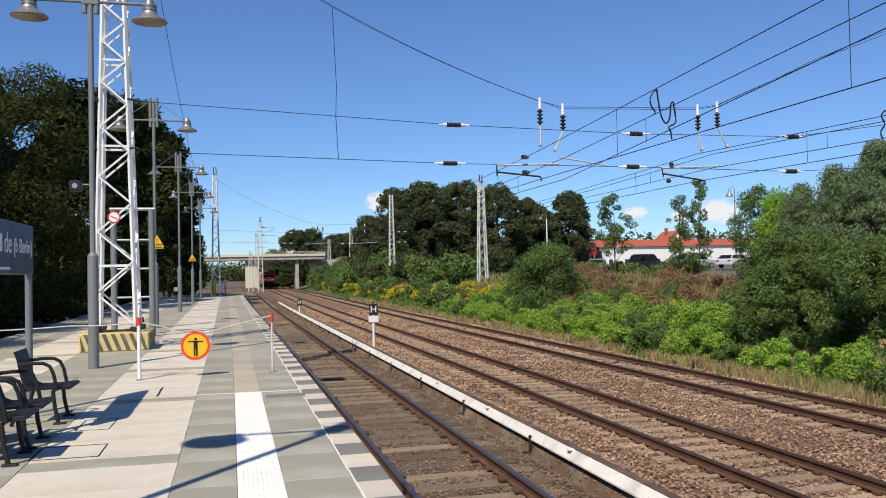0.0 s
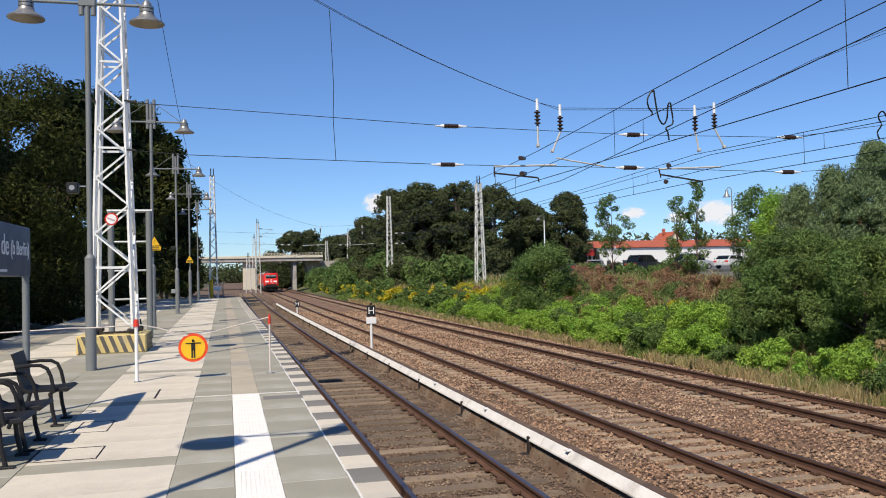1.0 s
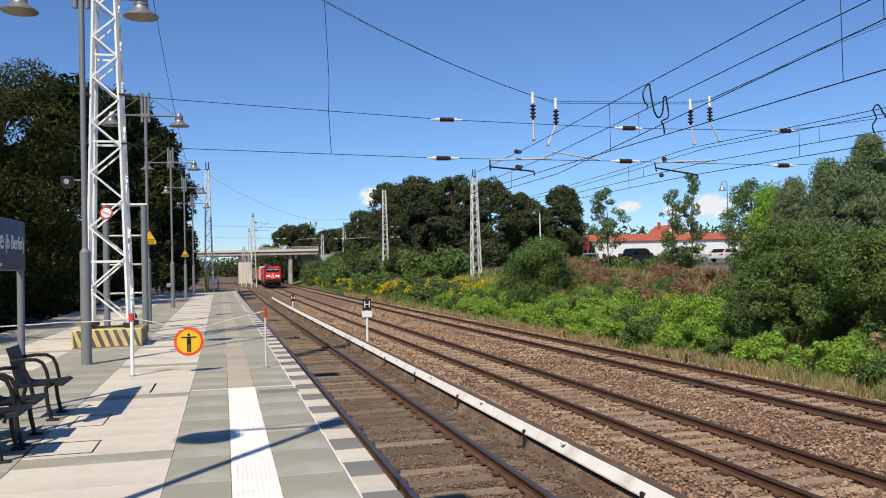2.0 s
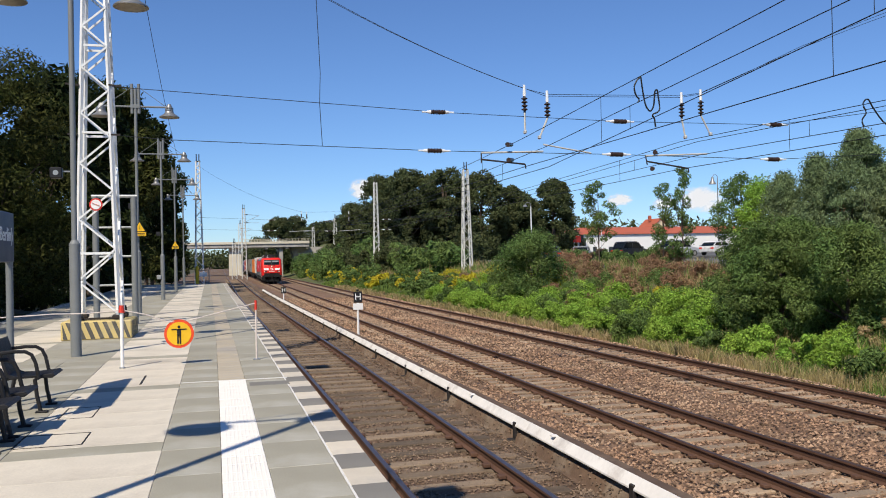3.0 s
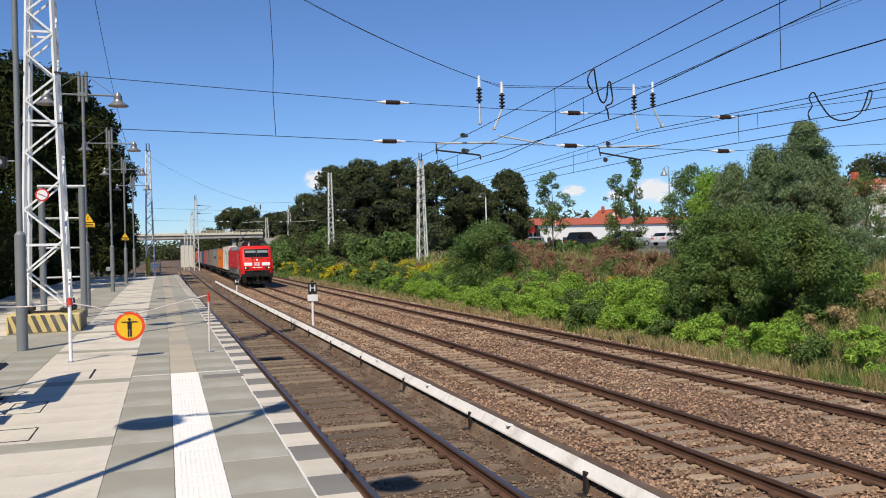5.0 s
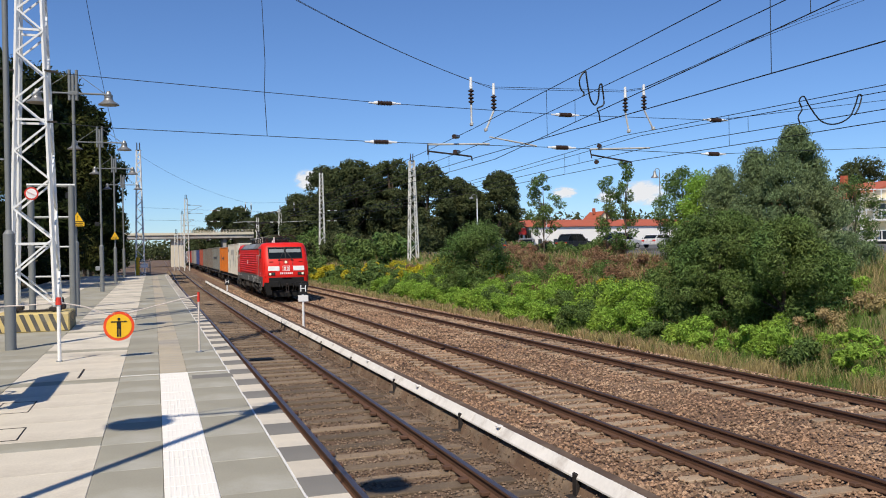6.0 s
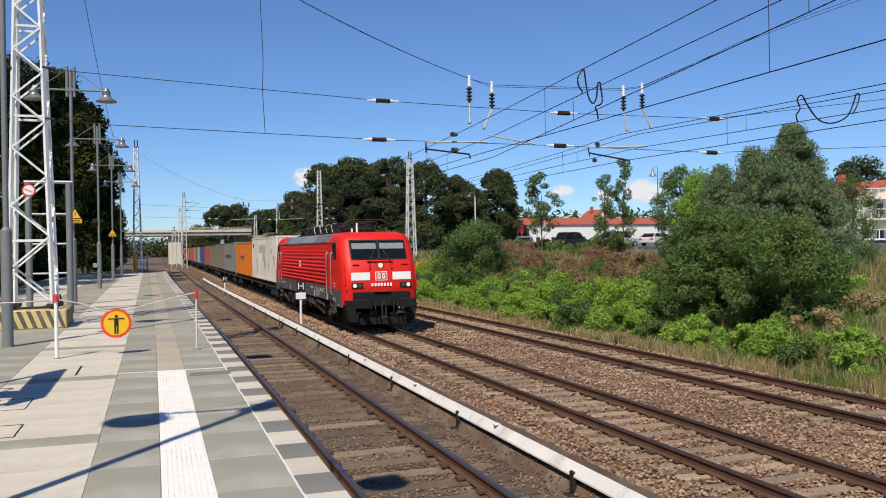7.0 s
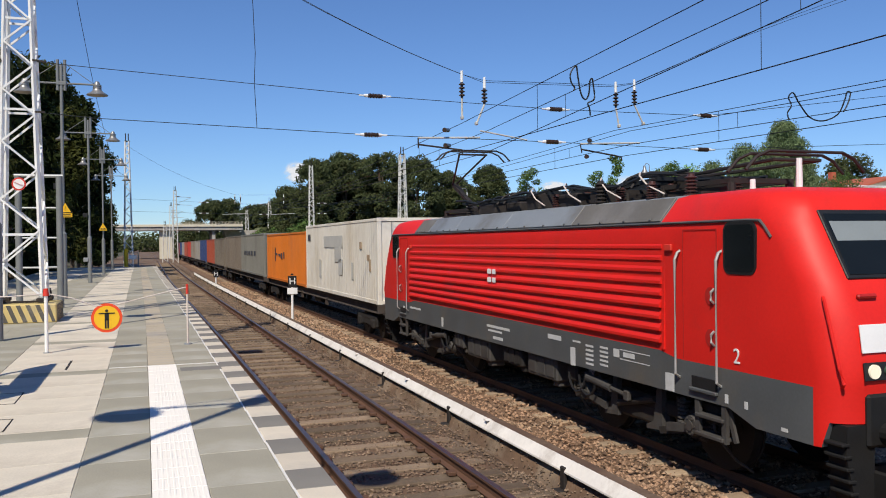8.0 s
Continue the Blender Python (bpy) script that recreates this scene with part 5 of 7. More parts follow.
def build_container(label, color, dirt, length, high, ribbed, marks=None):
    """A shipping container on its own axis: y from 0 to its length, z from its foot."""
    paint = mat("container_paint", color, 0.6, vary=0.16, scale=0.8, fine=12, dirt=dirt, dirt_at=0.55, bump=0.05, streak=0.35)
    root = thing("shipping_container", label, "container", group="containers on the train")
    w = 1.219
    prof, y, k = [], 0.14, 0
    pitch, depth = (0.278, 0.036) if ribbed else (0.278, 0.012)
    while y < length - 0.14 - pitch:
        prof += [(y, 0.0), (y + pitch * 0.27, 0.0), (y + pitch * 0.5, depth), (y + pitch * 0.77, depth)]
        y += pitch
    prof.append((length - 0.14, 0.0))
    for s in (-1, 1):
        vs = [(s * (w - 0.012 - d), yy, z) for yy, d in prof for z in (0.14, high - 0.10)]
        fs = [(2 * i, 2 * i + 1, 2 * i + 3, 2 * i + 2) for i in range(len(prof) - 1)]
        raw("side_panel", vs, fs, paint, root)
    bm = bmesh.new()
    box(bm, (0, length / 2, high - 0.02), (2 * w - 0.08, length - 0.1, 0.03), 0.005)
    part("roof", bm, paint, root)
    bm = bmesh.new()
    box(bm, (0, length / 2, 0.09), (2 * w - 0.1, length - 0.1, 0.08))
    part("floor", bm, WAGON_BROWN, root)
    for yy in (0.0, length):
        e = 1 if yy == 0 else -1
        for s in (-1, 1):
            bm = bmesh.new()
            box(bm, (s * (w - 0.07), yy + e * 0.07, high / 2), (0.14, 0.14, high), 0.012)
            part("corner_post", bm, paint, root)
            for z in (0.06, high - 0.06):
                bm = bmesh.new()
                box(bm, (s * (w - 0.082), yy + e * 0.085, z), (0.178, 0.178, 0.125), 0.012)
                part("corner_casting", bm, paint, root)
        for z in (0.10, high - 0.06):
            bm = bmesh.new()
            box(bm, (0, yy + e * 0.06, z), (2 * w - 0.3, 0.10, 0.12), 0.01)
            part("end_rail", bm, paint, root)
        if e == 1:
            for s in (-1, 1):
                bm = bmesh.new()
                box(bm, (s * 0.545, 0.06, high / 2), (1.05, 0.05, high - 0.28), 0.01)
                part("door", bm, paint, root)
                for q in (0.3, 0.75):
                    bm = bmesh.new()
                    rod(bm, (s * q, 0.02, 0.12), (s * q, 0.02, high - 0.12), 0.018, seg=6)
                    part("lock_rod", bm, GALV, root)
        else:
            bm = bmesh.new()
            box(bm, (0, length - 0.06, high / 2), (2 * w - 0.3, 0.05, high - 0.25), 0.01)
            part("end_wall", bm, paint, root)
    for s in (-1, 1):
        for z, hh in ((0.085, 0.13), (high - 0.055, 0.09)):
            bm = bmesh.new()
            box(bm, (s * (w - 0.03), length / 2, z), (0.06, length - 0.3, hh), 0.008)
            part("side_rail", bm, paint, root)
    for (yy, z, dy, dz, m) in marks or ():
        bm = bmesh.new()
        box(bm, (-(w + 0.001), yy, z), (0.012, dy, dz), 0.003)
        part("marking", bm, m, root)
    return root


def build_wagon(length):
    """A flat container wagon: sills, cross beams, two bogies, buffers."""
    root = thing("container_wagon", "dark brown flat container wagon on two bogies", "wagon", group="wagons of the train")
    bm = bmesh.new()
    for s in (-1, 1):
        prism(bm, [(s * 1.02, 1.13), (s * 1.02, 0.86), (s * 1.16, 0.86), (s * 1.16, 0.88), (s * 1.05, 0.90), (s * 1.05, 1.10), (s * 1.16, 1.12), (s * 1.16, 1.13)][::s], 0.6, length - 0.6)
    part("sill", bm, WAGON_BROWN, root)
    bm = bmesh.new()
    for y in np.linspace(0.7, length - 0.7, 12):
        box(bm, (0, y, 1.0), (2.05, 0.18, 0.20), 0.01)
    box(bm, (0, length / 2, 0.98), (0.5, length - 1.4, 0.25), 0.02)
    part("cross_beam", bm, WAGON_BROWN, root)
    for y, e in ((0.62, -1), (length - 0.62, 1)):
        bm = bmesh.new()
        box(bm, (0, y, 1.03), (2.5, 0.16, 0.30), 0.02)
        part("headstock", bm, WAGON_BROWN, root)
        for s in (-1, 1):
            bm = bmesh.new()
            rod(bm, (s * 0.87, y, 1.04), (s * 0.87, y + e * 0.5, 1.04), 0.09, seg=10)
            rod(bm, (s * 0.87, y + e * 0.5, 1.04), (s * 0.87, y + e * 0.56, 1.04), 0.23, seg=14)
            part("buffer", bm, RUNNING_GEAR, root)
    for yc in (2.6, length - 2.6):
        bm = bmesh.new()
        for s in (-1, 1):
            prism(bm, [(s * 0.98, 0.72), (s * 1.08, 0.72), (s * 1.08, 0.42), (s * 0.98, 0.42)], yc - 0.55, yc + 0.55)
            box(bm, (s * 1.03, yc, 0.66), (0.12, 2.5, 0.16), 0.03)
            for dy in (-0.9, 0.9):
                box(bm, (s * 1.04, yc + dy, 0.48), (0.20, 0.36, 0.30), 0.04)
                for q in (-0.28, 0.28):
                    rod(bm, (s * 1.04, yc + dy + q, 0.40), (s * 1.04, yc + dy + q, 0.66), 0.07, seg=8)
        box(bm, (0, yc, 0.70), (2.0, 0.4, 0.25), 0.03)
        part("bogie_frame", bm, RUNNING_GEAR, root)
        for dy in (-0.9, 0.9):
            build_wheelset(root, yc + dy, 0.46, RUNNING_GEAR)
    bm = bmesh.new()
    rod(bm, (-0.8, length / 2 - 2, 0.75), (-0.8, length / 2 - 0.8, 0.75), 0.17, seg=12)
    part("air_tank", bm, RUNNING_GEAR, root)
    for y in (length / 2 + 1.5, length / 2 - 4):
        bm = bmesh.new()
        box(bm, (-1.10, y, 0.78), (0.05, 0.5, 0.3), 0.01)
        part("brake_plate", bm, WAGON_BROWN, root)
    return root


LOCO = build_loco()
PITCH, C_LEN = 12.30, 12.12
WAGON_LEN = 2 * PITCH + 1.25
DARKMARK = mat("marking_dark", (0.05, 0.055, 0.075), 0.7, vary=0.2, scale=6)
GREYPATCH = mat("marking_patch", (0.50, 0.50, 0.47), 0.7, vary=0.15, scale=3)
RUSTMARK = mat("rust_patch", (0.40, 0.30, 0.20), 0.85, vary=0.3, scale=5)
KINDS = [
    ("stained white refrigerated container with grey patches", (0.74, 0.71, 0.63), (0.56, 0.50, 0.40), 2.78, False,
     [(6.6, 2.05, 3.3, 0.45, GREYPATCH), (5.7, 1.55, 1.1, 0.55, GREYPATCH), (5.3, 1.1, 0.6, 0.6, GREYPATCH), (9.0, 0.95, 0.4, 0.75, GREYPATCH), (3.4, 1.0, 0.28, 0.6, GREYPATCH), (2.2, 1.9, 0.3, 0.25, RUSTMARK), (1.2, 1.5, 0.35, 0.2, RUSTMARK), (1.0, 1.25, 0.2, 0.4, RUSTMARK), (11.4, 2.25, 0.5, 0.28, DARKMARK)]),
    ("orange container with dark lettering bars", (0.62, 0.17, 0.022), (0.48, 0.14, 0.03), 2.55, True,
     [(9.0, 1.45, 0.14, 0.75, DARKMARK), (8.5, 1.45, 0.35, 0.13, DARKMARK), (7.6, 1.4, 0.55, 0.12, DARKMARK), (6.9, 1.36, 0.45, 0.30, DARKMARK), (6.1, 1.4, 0.3, 0.34, DARKMARK)]),
    ("grey container with dark lettering bars", (0.20, 0.20, 0.18), (0.14, 0.135, 0.12), 2.66, True,
     [(9.8, 1.4, 0.7, 0.30, DARKMARK), (8.6, 1.4, 0.7, 0.30, DARKMARK), (7.4, 1.4, 0.7, 0.30, DARKMARK), (6.0, 1.4, 0.9, 0.30, DARKMARK), (4.4, 1.4, 0.8, 0.30, DARKMARK)]),
    ("grey-brown weathered ribbed steel container", (0.185, 0.155, 0.125), (0.13, 0.105, 0.085), 2.66, True, None),
    ("grey-brown weathered ribbed steel container", (0.175, 0.15, 0.12), (0.125, 0.10, 0.08), 2.59, True, None),
    ("rust red ribbed steel container", (0.36, 0.075, 0.04), (0.25, 0.07, 0.045), 2.59, True, None),
    ("dark blue ribbed steel container", (0.035, 0.06, 0.17), (0.05, 0.065, 0.12), 2.59, True, None),
    ("grey weathered ribbed steel container", (0.29, 0.27, 0.24), (0.2, 0.18, 0.16), 2.59, True, None),
    ("grey-brown weathered ribbed steel container", (0.24, 0.205, 0.17), (0.17, 0.14, 0.115), 2.59, True, None),
    ("bright red ribbed steel container", (0.48, 0.05, 0.035), (0.33, 0.05, 0.04), 2.59, True, None),
    ("rust red ribbed steel container", (0.36, 0.075, 0.04), (0.25, 0.07, 0.045), 2.59, True, None),
    ("grey weathered ribbed steel container", (0.29, 0.27, 0.24), (0.2, 0.18, 0.16), 2.59, True, None),
    ("dark blue ribbed steel container", (0.035, 0.06, 0.17), (0.05, 0.065, 0.12), 2.59, True, None),
    ("rust red ribbed steel container", (0.36, 0.075, 0.04), (0.25, 0.07, 0.045), 2.59, True, None),
]
FRONT_8 = 6.75                 # where the nose is at the end
FIRST_WAGON = 18.1 + 0.55      # behind the nose
TRAIN = [(LOCO, 0.0, 18.1, 0.0)]
for w in range(7):
    y = FIRST_WAGON + w * WAGON_LEN
    TRAIN.append((build_wagon(WAGON_LEN), y, WAGON_LEN, 0.0))
    for c in range(2):
        lab, col, dirt, high, ribbed, marks = KINDS[2 * w + c]
        TRAIN.append((build_container(lab, col, dirt, C_LEN, high, ribbed, marks), y + 0.62 + c * PITCH, C_LEN, 1.15))


# ---------------------------------------------------------------- lattice masts and overhead line
STEEL_PALE = mat("pale_fitting", (0.55, 0.55, 0.52), 0.6, metal=0.2, vary=0.2, scale=8)
SIGN_WHITE = mat("sign_white", (0.80, 0.80, 0.80), 0.5, vary=0.04, scale=4)

def lattice(root, h0, h1, w0, w1, material, leg=0.07, brace=0.045, panel=1.0, single=False):
    """Four tapering corner angles, each a part, with zigzag braces on all four faces."""
    wid = lambda z: w0 + (w1 - w0) * (z - h0) / (h1 - h0)
    for sx in (-1, 1):
        for sy in (-1, 1):
            bm = bmesh.new()
            a, b = wid(h0) / 2, wid(h1) / 2
            bar(bm, (sx * a, sy * a, h0), (sx * b, sy * b, h1), leg, leg)
            part("leg", bm, material, root)
    z, k = h0 + 0.12, 0
    faces = [bmesh.new() for _ in range(4)]
    while z < h1 - 0.3:
        zt = min(z + wid(z) * panel, h1 - 0.05)
        a, b = wid(z) / 2, wid(zt) / 2
        for i, bm in enumerate(faces):
            s = 1 if (k + i // 2) % 2 else -1
            if i == 0:
                bar(bm, (-a * s, -a - leg * 0.4, z), (b * s, -b - leg * 0.4, zt), brace * 0.75, brace * 0.75)
            elif i == 1:
                bar(bm, (-a * s, a + leg * 0.4, z), (b * s, b + leg * 0.4, zt), brace * 0.75, brace * 0.75)
            elif i == 2:
                bar(bm, (-a - leg * 0.4, -a * s, z), (-b - leg * 0.4, b * s, zt), brace * 0.75, brace * 0.75)
            else:
                bar(bm, (a + leg * 0.4, -a * s, z), (b + leg * 0.4, b * s, zt), brace * 0.75, brace * 0.75)
        if single:
            for bm in faces:
                part("brace", bm, material, root)
            faces = [bmesh.new() for _ in range(4)]
        z = zt
        k += 1
    for bm in faces:
        if bm.verts:
            part("bracing", bm, material, root)


def build_headspan_mast():
    root = thing("lattice_mast", "white painted steel lattice mast on a concrete block", "mast", (-2.78, 22.0, 0))
    lattice(root, 0.46, 12.6, 0.92, 0.26, MAST_WHITE, 0.078, 0.056, 0.86, True)
    for z, w in ((2.02, 0.84), (4.9, 0.68), (7.0, 0.56)):
        for s in (-1, 1):
            bm = bmesh.new()
            bar(bm, (-w / 2, s * w / 2, z), (w / 2, s * w / 2, z), 0.05, 0.05)
            part("cross_bar", bm, MAST_WHITE, root)
    bm = bmesh.new()
    for sx in (-1, 1):
        for sy in (-1, 1):
            box(bm, (sx * 0.46, sy * 0.46, 0.50), (0.26, 0.26, 0.10), 0.02)
            rod(bm, (sx * 0.54, sy * 0.54, 0.44), (sx * 0.50, sy * 0.5, 0.72), 0.04, seg=6)
    bar(bm, (-0.46, -0.46, 0.47), (0.46, -0.46, 0.47), 0.08, 0.05)
    part("foot_plate", bm, DARK_IRON, root)
    bm = bmesh.new()
    for x in (-0.5, 0.45):
        bar(bm, (x - 0.15, -0.35, 6.05), (x + 0.15, -0.35, 6.02), 0.04, 0.04)
        bar(bm, (x - 0.12, -0.37, 4.85), (x + 0.1, -0.37, 4.85), 0.04, 0.04)
    part("wire_clamp", bm, DARK_IRON, root)
    # the round red and white sign on the mast
    bm = bmesh.new()
    rod(bm, (0.0, -0.50, 3.17), (0.0, -0.515, 3.17), 0.15, seg=20)
    s = part("round_sign", bm, RED_MARK, root, "small round red and white sign")
    bm = bmesh.new()
    rod(bm, (0.0, -0.512, 3.17), (0.0, -0.522, 3.17), 0.115, seg=20)
    part("sign_field", bm, WHITE, s)
    bm = bmesh.new()
    bar(bm, (-0.09, -0.526, 3.21), (0.09, -0.526, 3.13), 0.03, 0.006)
    part("sign_stroke", bm, RED_MARK, s)
    # block with slanted stripes
    bm = bmesh.new()
    box(bm, (0, 0.0, 0.21), (1.56, 1.5, 0.44), 0.03)
    block = part("concrete_block", bm, STRIPE_YELLOW, root, "concrete block with yellow and black slanted stripes")
    for face in range(2):
        for k in range(8):
            bm = bmesh.new()
            u = -0.72 + k * 0.20
            pts = [(u, 0.02), (u + 0.095, 0.02), (u - 0.06, 0.41), (u - 0.155, 0.41)]
            pts = [(min(max(p, -0.75), 0.75), z) for p, z in pts]
            if face == 0:
                vs = [bm.verts.new((p, -0.754, z)) for p, z in pts]
            else:
                vs = [bm.verts.new((0.784, p, z)) for p, z in pts]
            f = bm.faces.new(vs)
            ex = bmesh.ops.extrude_face_region(bm, geom=[f])
            bmesh.ops.translate(bm, verts=[v for v in ex["geom"] if isinstance(v, bmesh.types.BMVert)], vec=(0, 0.006, 0) if face == 0 else (-0.006, 0, 0))
            part("stripe", bm, STRIPE_BLACK, block)


build_headspan_mast()


def build_mast(at, height, w0, w1, label, arm=0.0, material=MAST_GREY):
    root = thing("lattice_mast", label, "mast", at, 0, "masts along the line")
    lattice(root, -0.2, height, w0, w1, material, 0.10, 0.07, 1.1, True)
    bm = bmesh.new()
    for s in (-0.12, 0.12):
        rod(bm, (s, 0, height), (s, 0, height + 0.7), 0.05, seg=6)
    box(bm, (0, 0, height), (0.5, 0.25, 0.10), 0.02)
    part("mast_head", bm, DARK_IRON, root)
    if arm:
        bm = bmesh.new()
        rod(bm, (0, 0, height - 1.0), (arm, 0, height - 1.2), 0.035, seg=6)
        rod(bm, (0, 0, height - 2.4), (arm, 0, height - 1.2), 0.03, seg=6)
        rod(bm, (0, 0, height - 2.4), (arm * 1.05, 0, height - 2.5), 0.03, seg=6)
        part("cantilever", bm, GALV, root)
        bm = bmesh.new()
        for z in (height - 1.03, height - 2.4):
            rod(bm, (arm * 0.12, 0, z - 0.02), (arm * 0.28, 0, z - 0.03), 0.08, seg=8)
        part("insulator", bm, INSULATOR, root)
    return root


GREY_MAST = "pale steel lattice mast beside the line"
build_mast((-1.72, 82, -0.1), 11.3, 0.75, 0.3, "pale steel lattice mast at the platform's end", 0, MAST_WHITE)
for x, y, top, arm in ((23.0, 78.0, 10.2, 0), (23.0, 126.0, 13.4, 0), (23.0, 172.0, 10.4, 0), (22.0, 246.0, 14.6, -2.4), (22.4, 208.0, 10.1, -2.4), (20.8, 280.0, 13.3, -2.4), (4.3, 150, 11.0, 2.6), (2.65, 151, 5.2, 0), (4.5, 185, 10.0, 2.4)):
    z = ground_z(x, y)
    build_mast((x, y, z), top - z, 0.85, 0.42, GREY_MAST, arm)


def sagging(a, b, sag, n=14):
    a, b = Vector(a), Vector(b)
    return [a.lerp(b, k / n) - Vector((0, 0, sag * 4 * (k / n) * (1 - k / n))) for k in range(n + 1)]


def wire(name, label, pts, r=0.011):
    bm = bmesh.new()
    tube(bm, pts, r, 5)
    return tagged(part(name, bm, WIRE, None, label), category="wire")


Y = HEADSPAN
# the supporting cables across the tracks
wire("headspan_cable", "dark steel cable hung across all tracks", sagging((-2.6, Y, 11.9), (2.2, Y, 8.85), 0.12, 6)[:-1] + sagging((2.2, Y, 8.85), (8.23, Y, 6.36), 0.16, 8) + [(8.9, Y, 6.22), (13.07, Y, 6.30), (13.7, Y, 6.40)] + [(15.23, Y, 7.05), (17.19, Y, 7.87), (19.6, Y, 8.77), (24.5, Y, 10.5)], 0.0075)
wire("headspan_cable", "second dark steel cable hung across all tracks", sagging((-2.6, Y + 0.1, 11.95), (2.2, Y + 0.1, 8.93), 0.12, 6)[:-1] + sagging((2.2, Y + 0.1, 8.93), (8.23, Y + 0.1, 6.40), 0.17, 8) + [(8.9, Y + 0.1, 6.19), (13.07, Y + 0.1, 6.27), (13.7, Y + 0.1, 6.38)] + [(15.23, Y + 0.1, 7.03), (17.19, Y + 0.1, 7.92), (19.6, Y + 0.1, 8.86), (24.5, Y + 0.1, 10.65)], 0.0075)
wire("cross_wire", "upper cross wire between the masts", [(-2.5, Y, 6.08), (5.76, Y, 5.65), (11.1, Y, 5.51), (16.2, Y, 5.52), (24.5, Y, 6.6)], 0.009)
wire("cross_wire", "lower cross wire between the masts", [(-2.45, Y, 4.90), (-1.15, Y, 4.80), (5.64, Y, 4.61), (10.97, Y, 4.57), (16.1, Y, 4.48), (24.5, Y, 4.9)], 0.009)
wire("dropper_wire", "thin wire hanging from the headspan cable", [(2.55, Y, 8.64), (2.56, Y, 8.55), (2.63, Y, 6.6), (2.60, Y, 5.8), (2.65, Y, 4.70)], 0.009)
wire("stay_wire", "long stay wire beside the lamps", sagging((-2.0, Y, 10.6), (-1.7, 82, 9.0), 3.2, 16), 0.009)


def insulator(at, axis, label="brown ribbed insulator in the overhead wire"):
    """A ribbed insulator with pale end fittings, lying or hanging."""
    root = thing("wire_insulator", label, "insulator", at, 0, "insulators of the overhead line")
    d = Vector(axis).normalized()
    bm = bmesh.new()
    ribs = [(0.0, -0.20), (0.045, -0.20)]
    for k in range(9):
        ribs += [(0.045, (k - 4) * 0.042 - 0.015), (0.066, (k - 4) * 0.042 - 0.006), (0.066, (k - 4) * 0.042 + 0.006), (0.045, (k - 4) * 0.042 + 0.015)]
    lathe(bm, ribs + [(0.045, 0.20), (0.0, 0.20)], seg=12)
    bmesh.ops.transform(bm, matrix=d.to_track_quat("Z", "Y").to_matrix().to_4x4(), verts=bm.verts)
    part("ribbed_body", bm, INSULATOR, root)
    for s in (-1, 1):
        bm = bmesh.new()
        rod(bm, d * s * 0.20, d * s * 0.30, 0.05, 0.035, 8)
        rod(bm, d * s * 0.30, d * s * 0.44, 0.024, seg=6)
        part("end_fitting", bm, MAST_WHITE, root)


for x, z in ((5.76, 5.65), (11.1, 5.51), (16.2, 5.52), (5.64, 4.61), (10.97, 4.57), (16.1, 4.48)):
    insulator((x, Y, z), (1, 0, 0.0))
for x, top, lean in ((8.23, 6.36, 0.0), (8.9, 6.22, -0.25), (13.07, 6.30, 0.10), (13.7, 6.40, 0.30)):
    root = thing("hanging_insulator", "dark ribbed insulator hanging from the headspan cable", "insulator", (x, Y, top), 0, "insulators of the overhead line")
    bm = bmesh.new()
    rod(bm, (0, 0, 0.10), (0, 0, -0.22), 0.035, 0.045, 8)
    part("top_fitting", bm, MAST_WHITE, root)
    bm = bmesh.new()
    for k in range(4):
        lathe(bm, [(0.03, -0.24 - k * 0.10), (0.085, -0.27 - k * 0.10), (0.09, -0.285 - k * 0.10), (0.04, -0.31 - k * 0.10)], seg=12)
    rod(bm, (0, 0, -0.2), (0, 0, -0.66), 0.035, seg=8)
    part("ribbed_body", bm, INSULATOR, root)
    bm = bmesh.new()
    rod(bm, (0, 0, -0.66), (lean, 0, -1.22), 0.028, seg=6)
    box(bm, (lean, 0, -1.2), (0.07, 0.14, 0.10), 0.02)
    part("hanger_rod", bm, STEEL_PALE, root)


# the next headspan, by the platform's end
FAR_Y = 80.0
wire("headspan_cable", "far headspan cable across all tracks", sagging((-1.7, FAR_Y, 10.6), (7.55, FAR_Y, 6.35), 0.5, 10) + [(8.05, FAR_Y, 6.3), (12.0, FAR_Y, 6.35)] + sagging((12.0, FAR_Y, 6.35), (23.0, FAR_Y, 9.9), 0.4, 8)[1:], 0.009)
wire("cross_wire", "far upper cross wire between the masts", [(-1.7, FAR_Y, 5.9), (7.5, FAR_Y, 5.5), (12.2, FAR_Y, 5.45), (23.0, FAR_Y, 5.9)], 0.009)
wire("cross_wire", "far lower cross wire between the masts", [(-1.7, FAR_Y, 4.8), (7.5, FAR_Y, 4.55), (12.2, FAR_Y, 4.5), (23.0, FAR_Y, 4.8)], 0.009)
for x, z in ((4.8, 5.6), (10.2, 5.47), (15.6, 5.58), (4.8, 4.62), (10.2, 4.52), (15.6, 4.6)):
    insulator((x, FAR_Y, z), (1, 0, 0))
for x, top in ((7.55, 6.35), (8.05, 6.3), (12.0, 6.35)):
    insulator((x, FAR_Y, top - 0.4), (0, 0, 1), "dark ribbed insulator hanging from the far headspan cable")
for x in (7.7, 12.2):
    bm = bmesh.new()
    rod(bm, (x - 1.3, FAR_Y, 4.5), (x + 0.9, FAR_Y, 4.62), 0.018, seg=8)
    tagged(part("pull_off_tube", bm, STEEL_PALE, None, "pale pull-off tube at the far headspan"), category="steady arm")


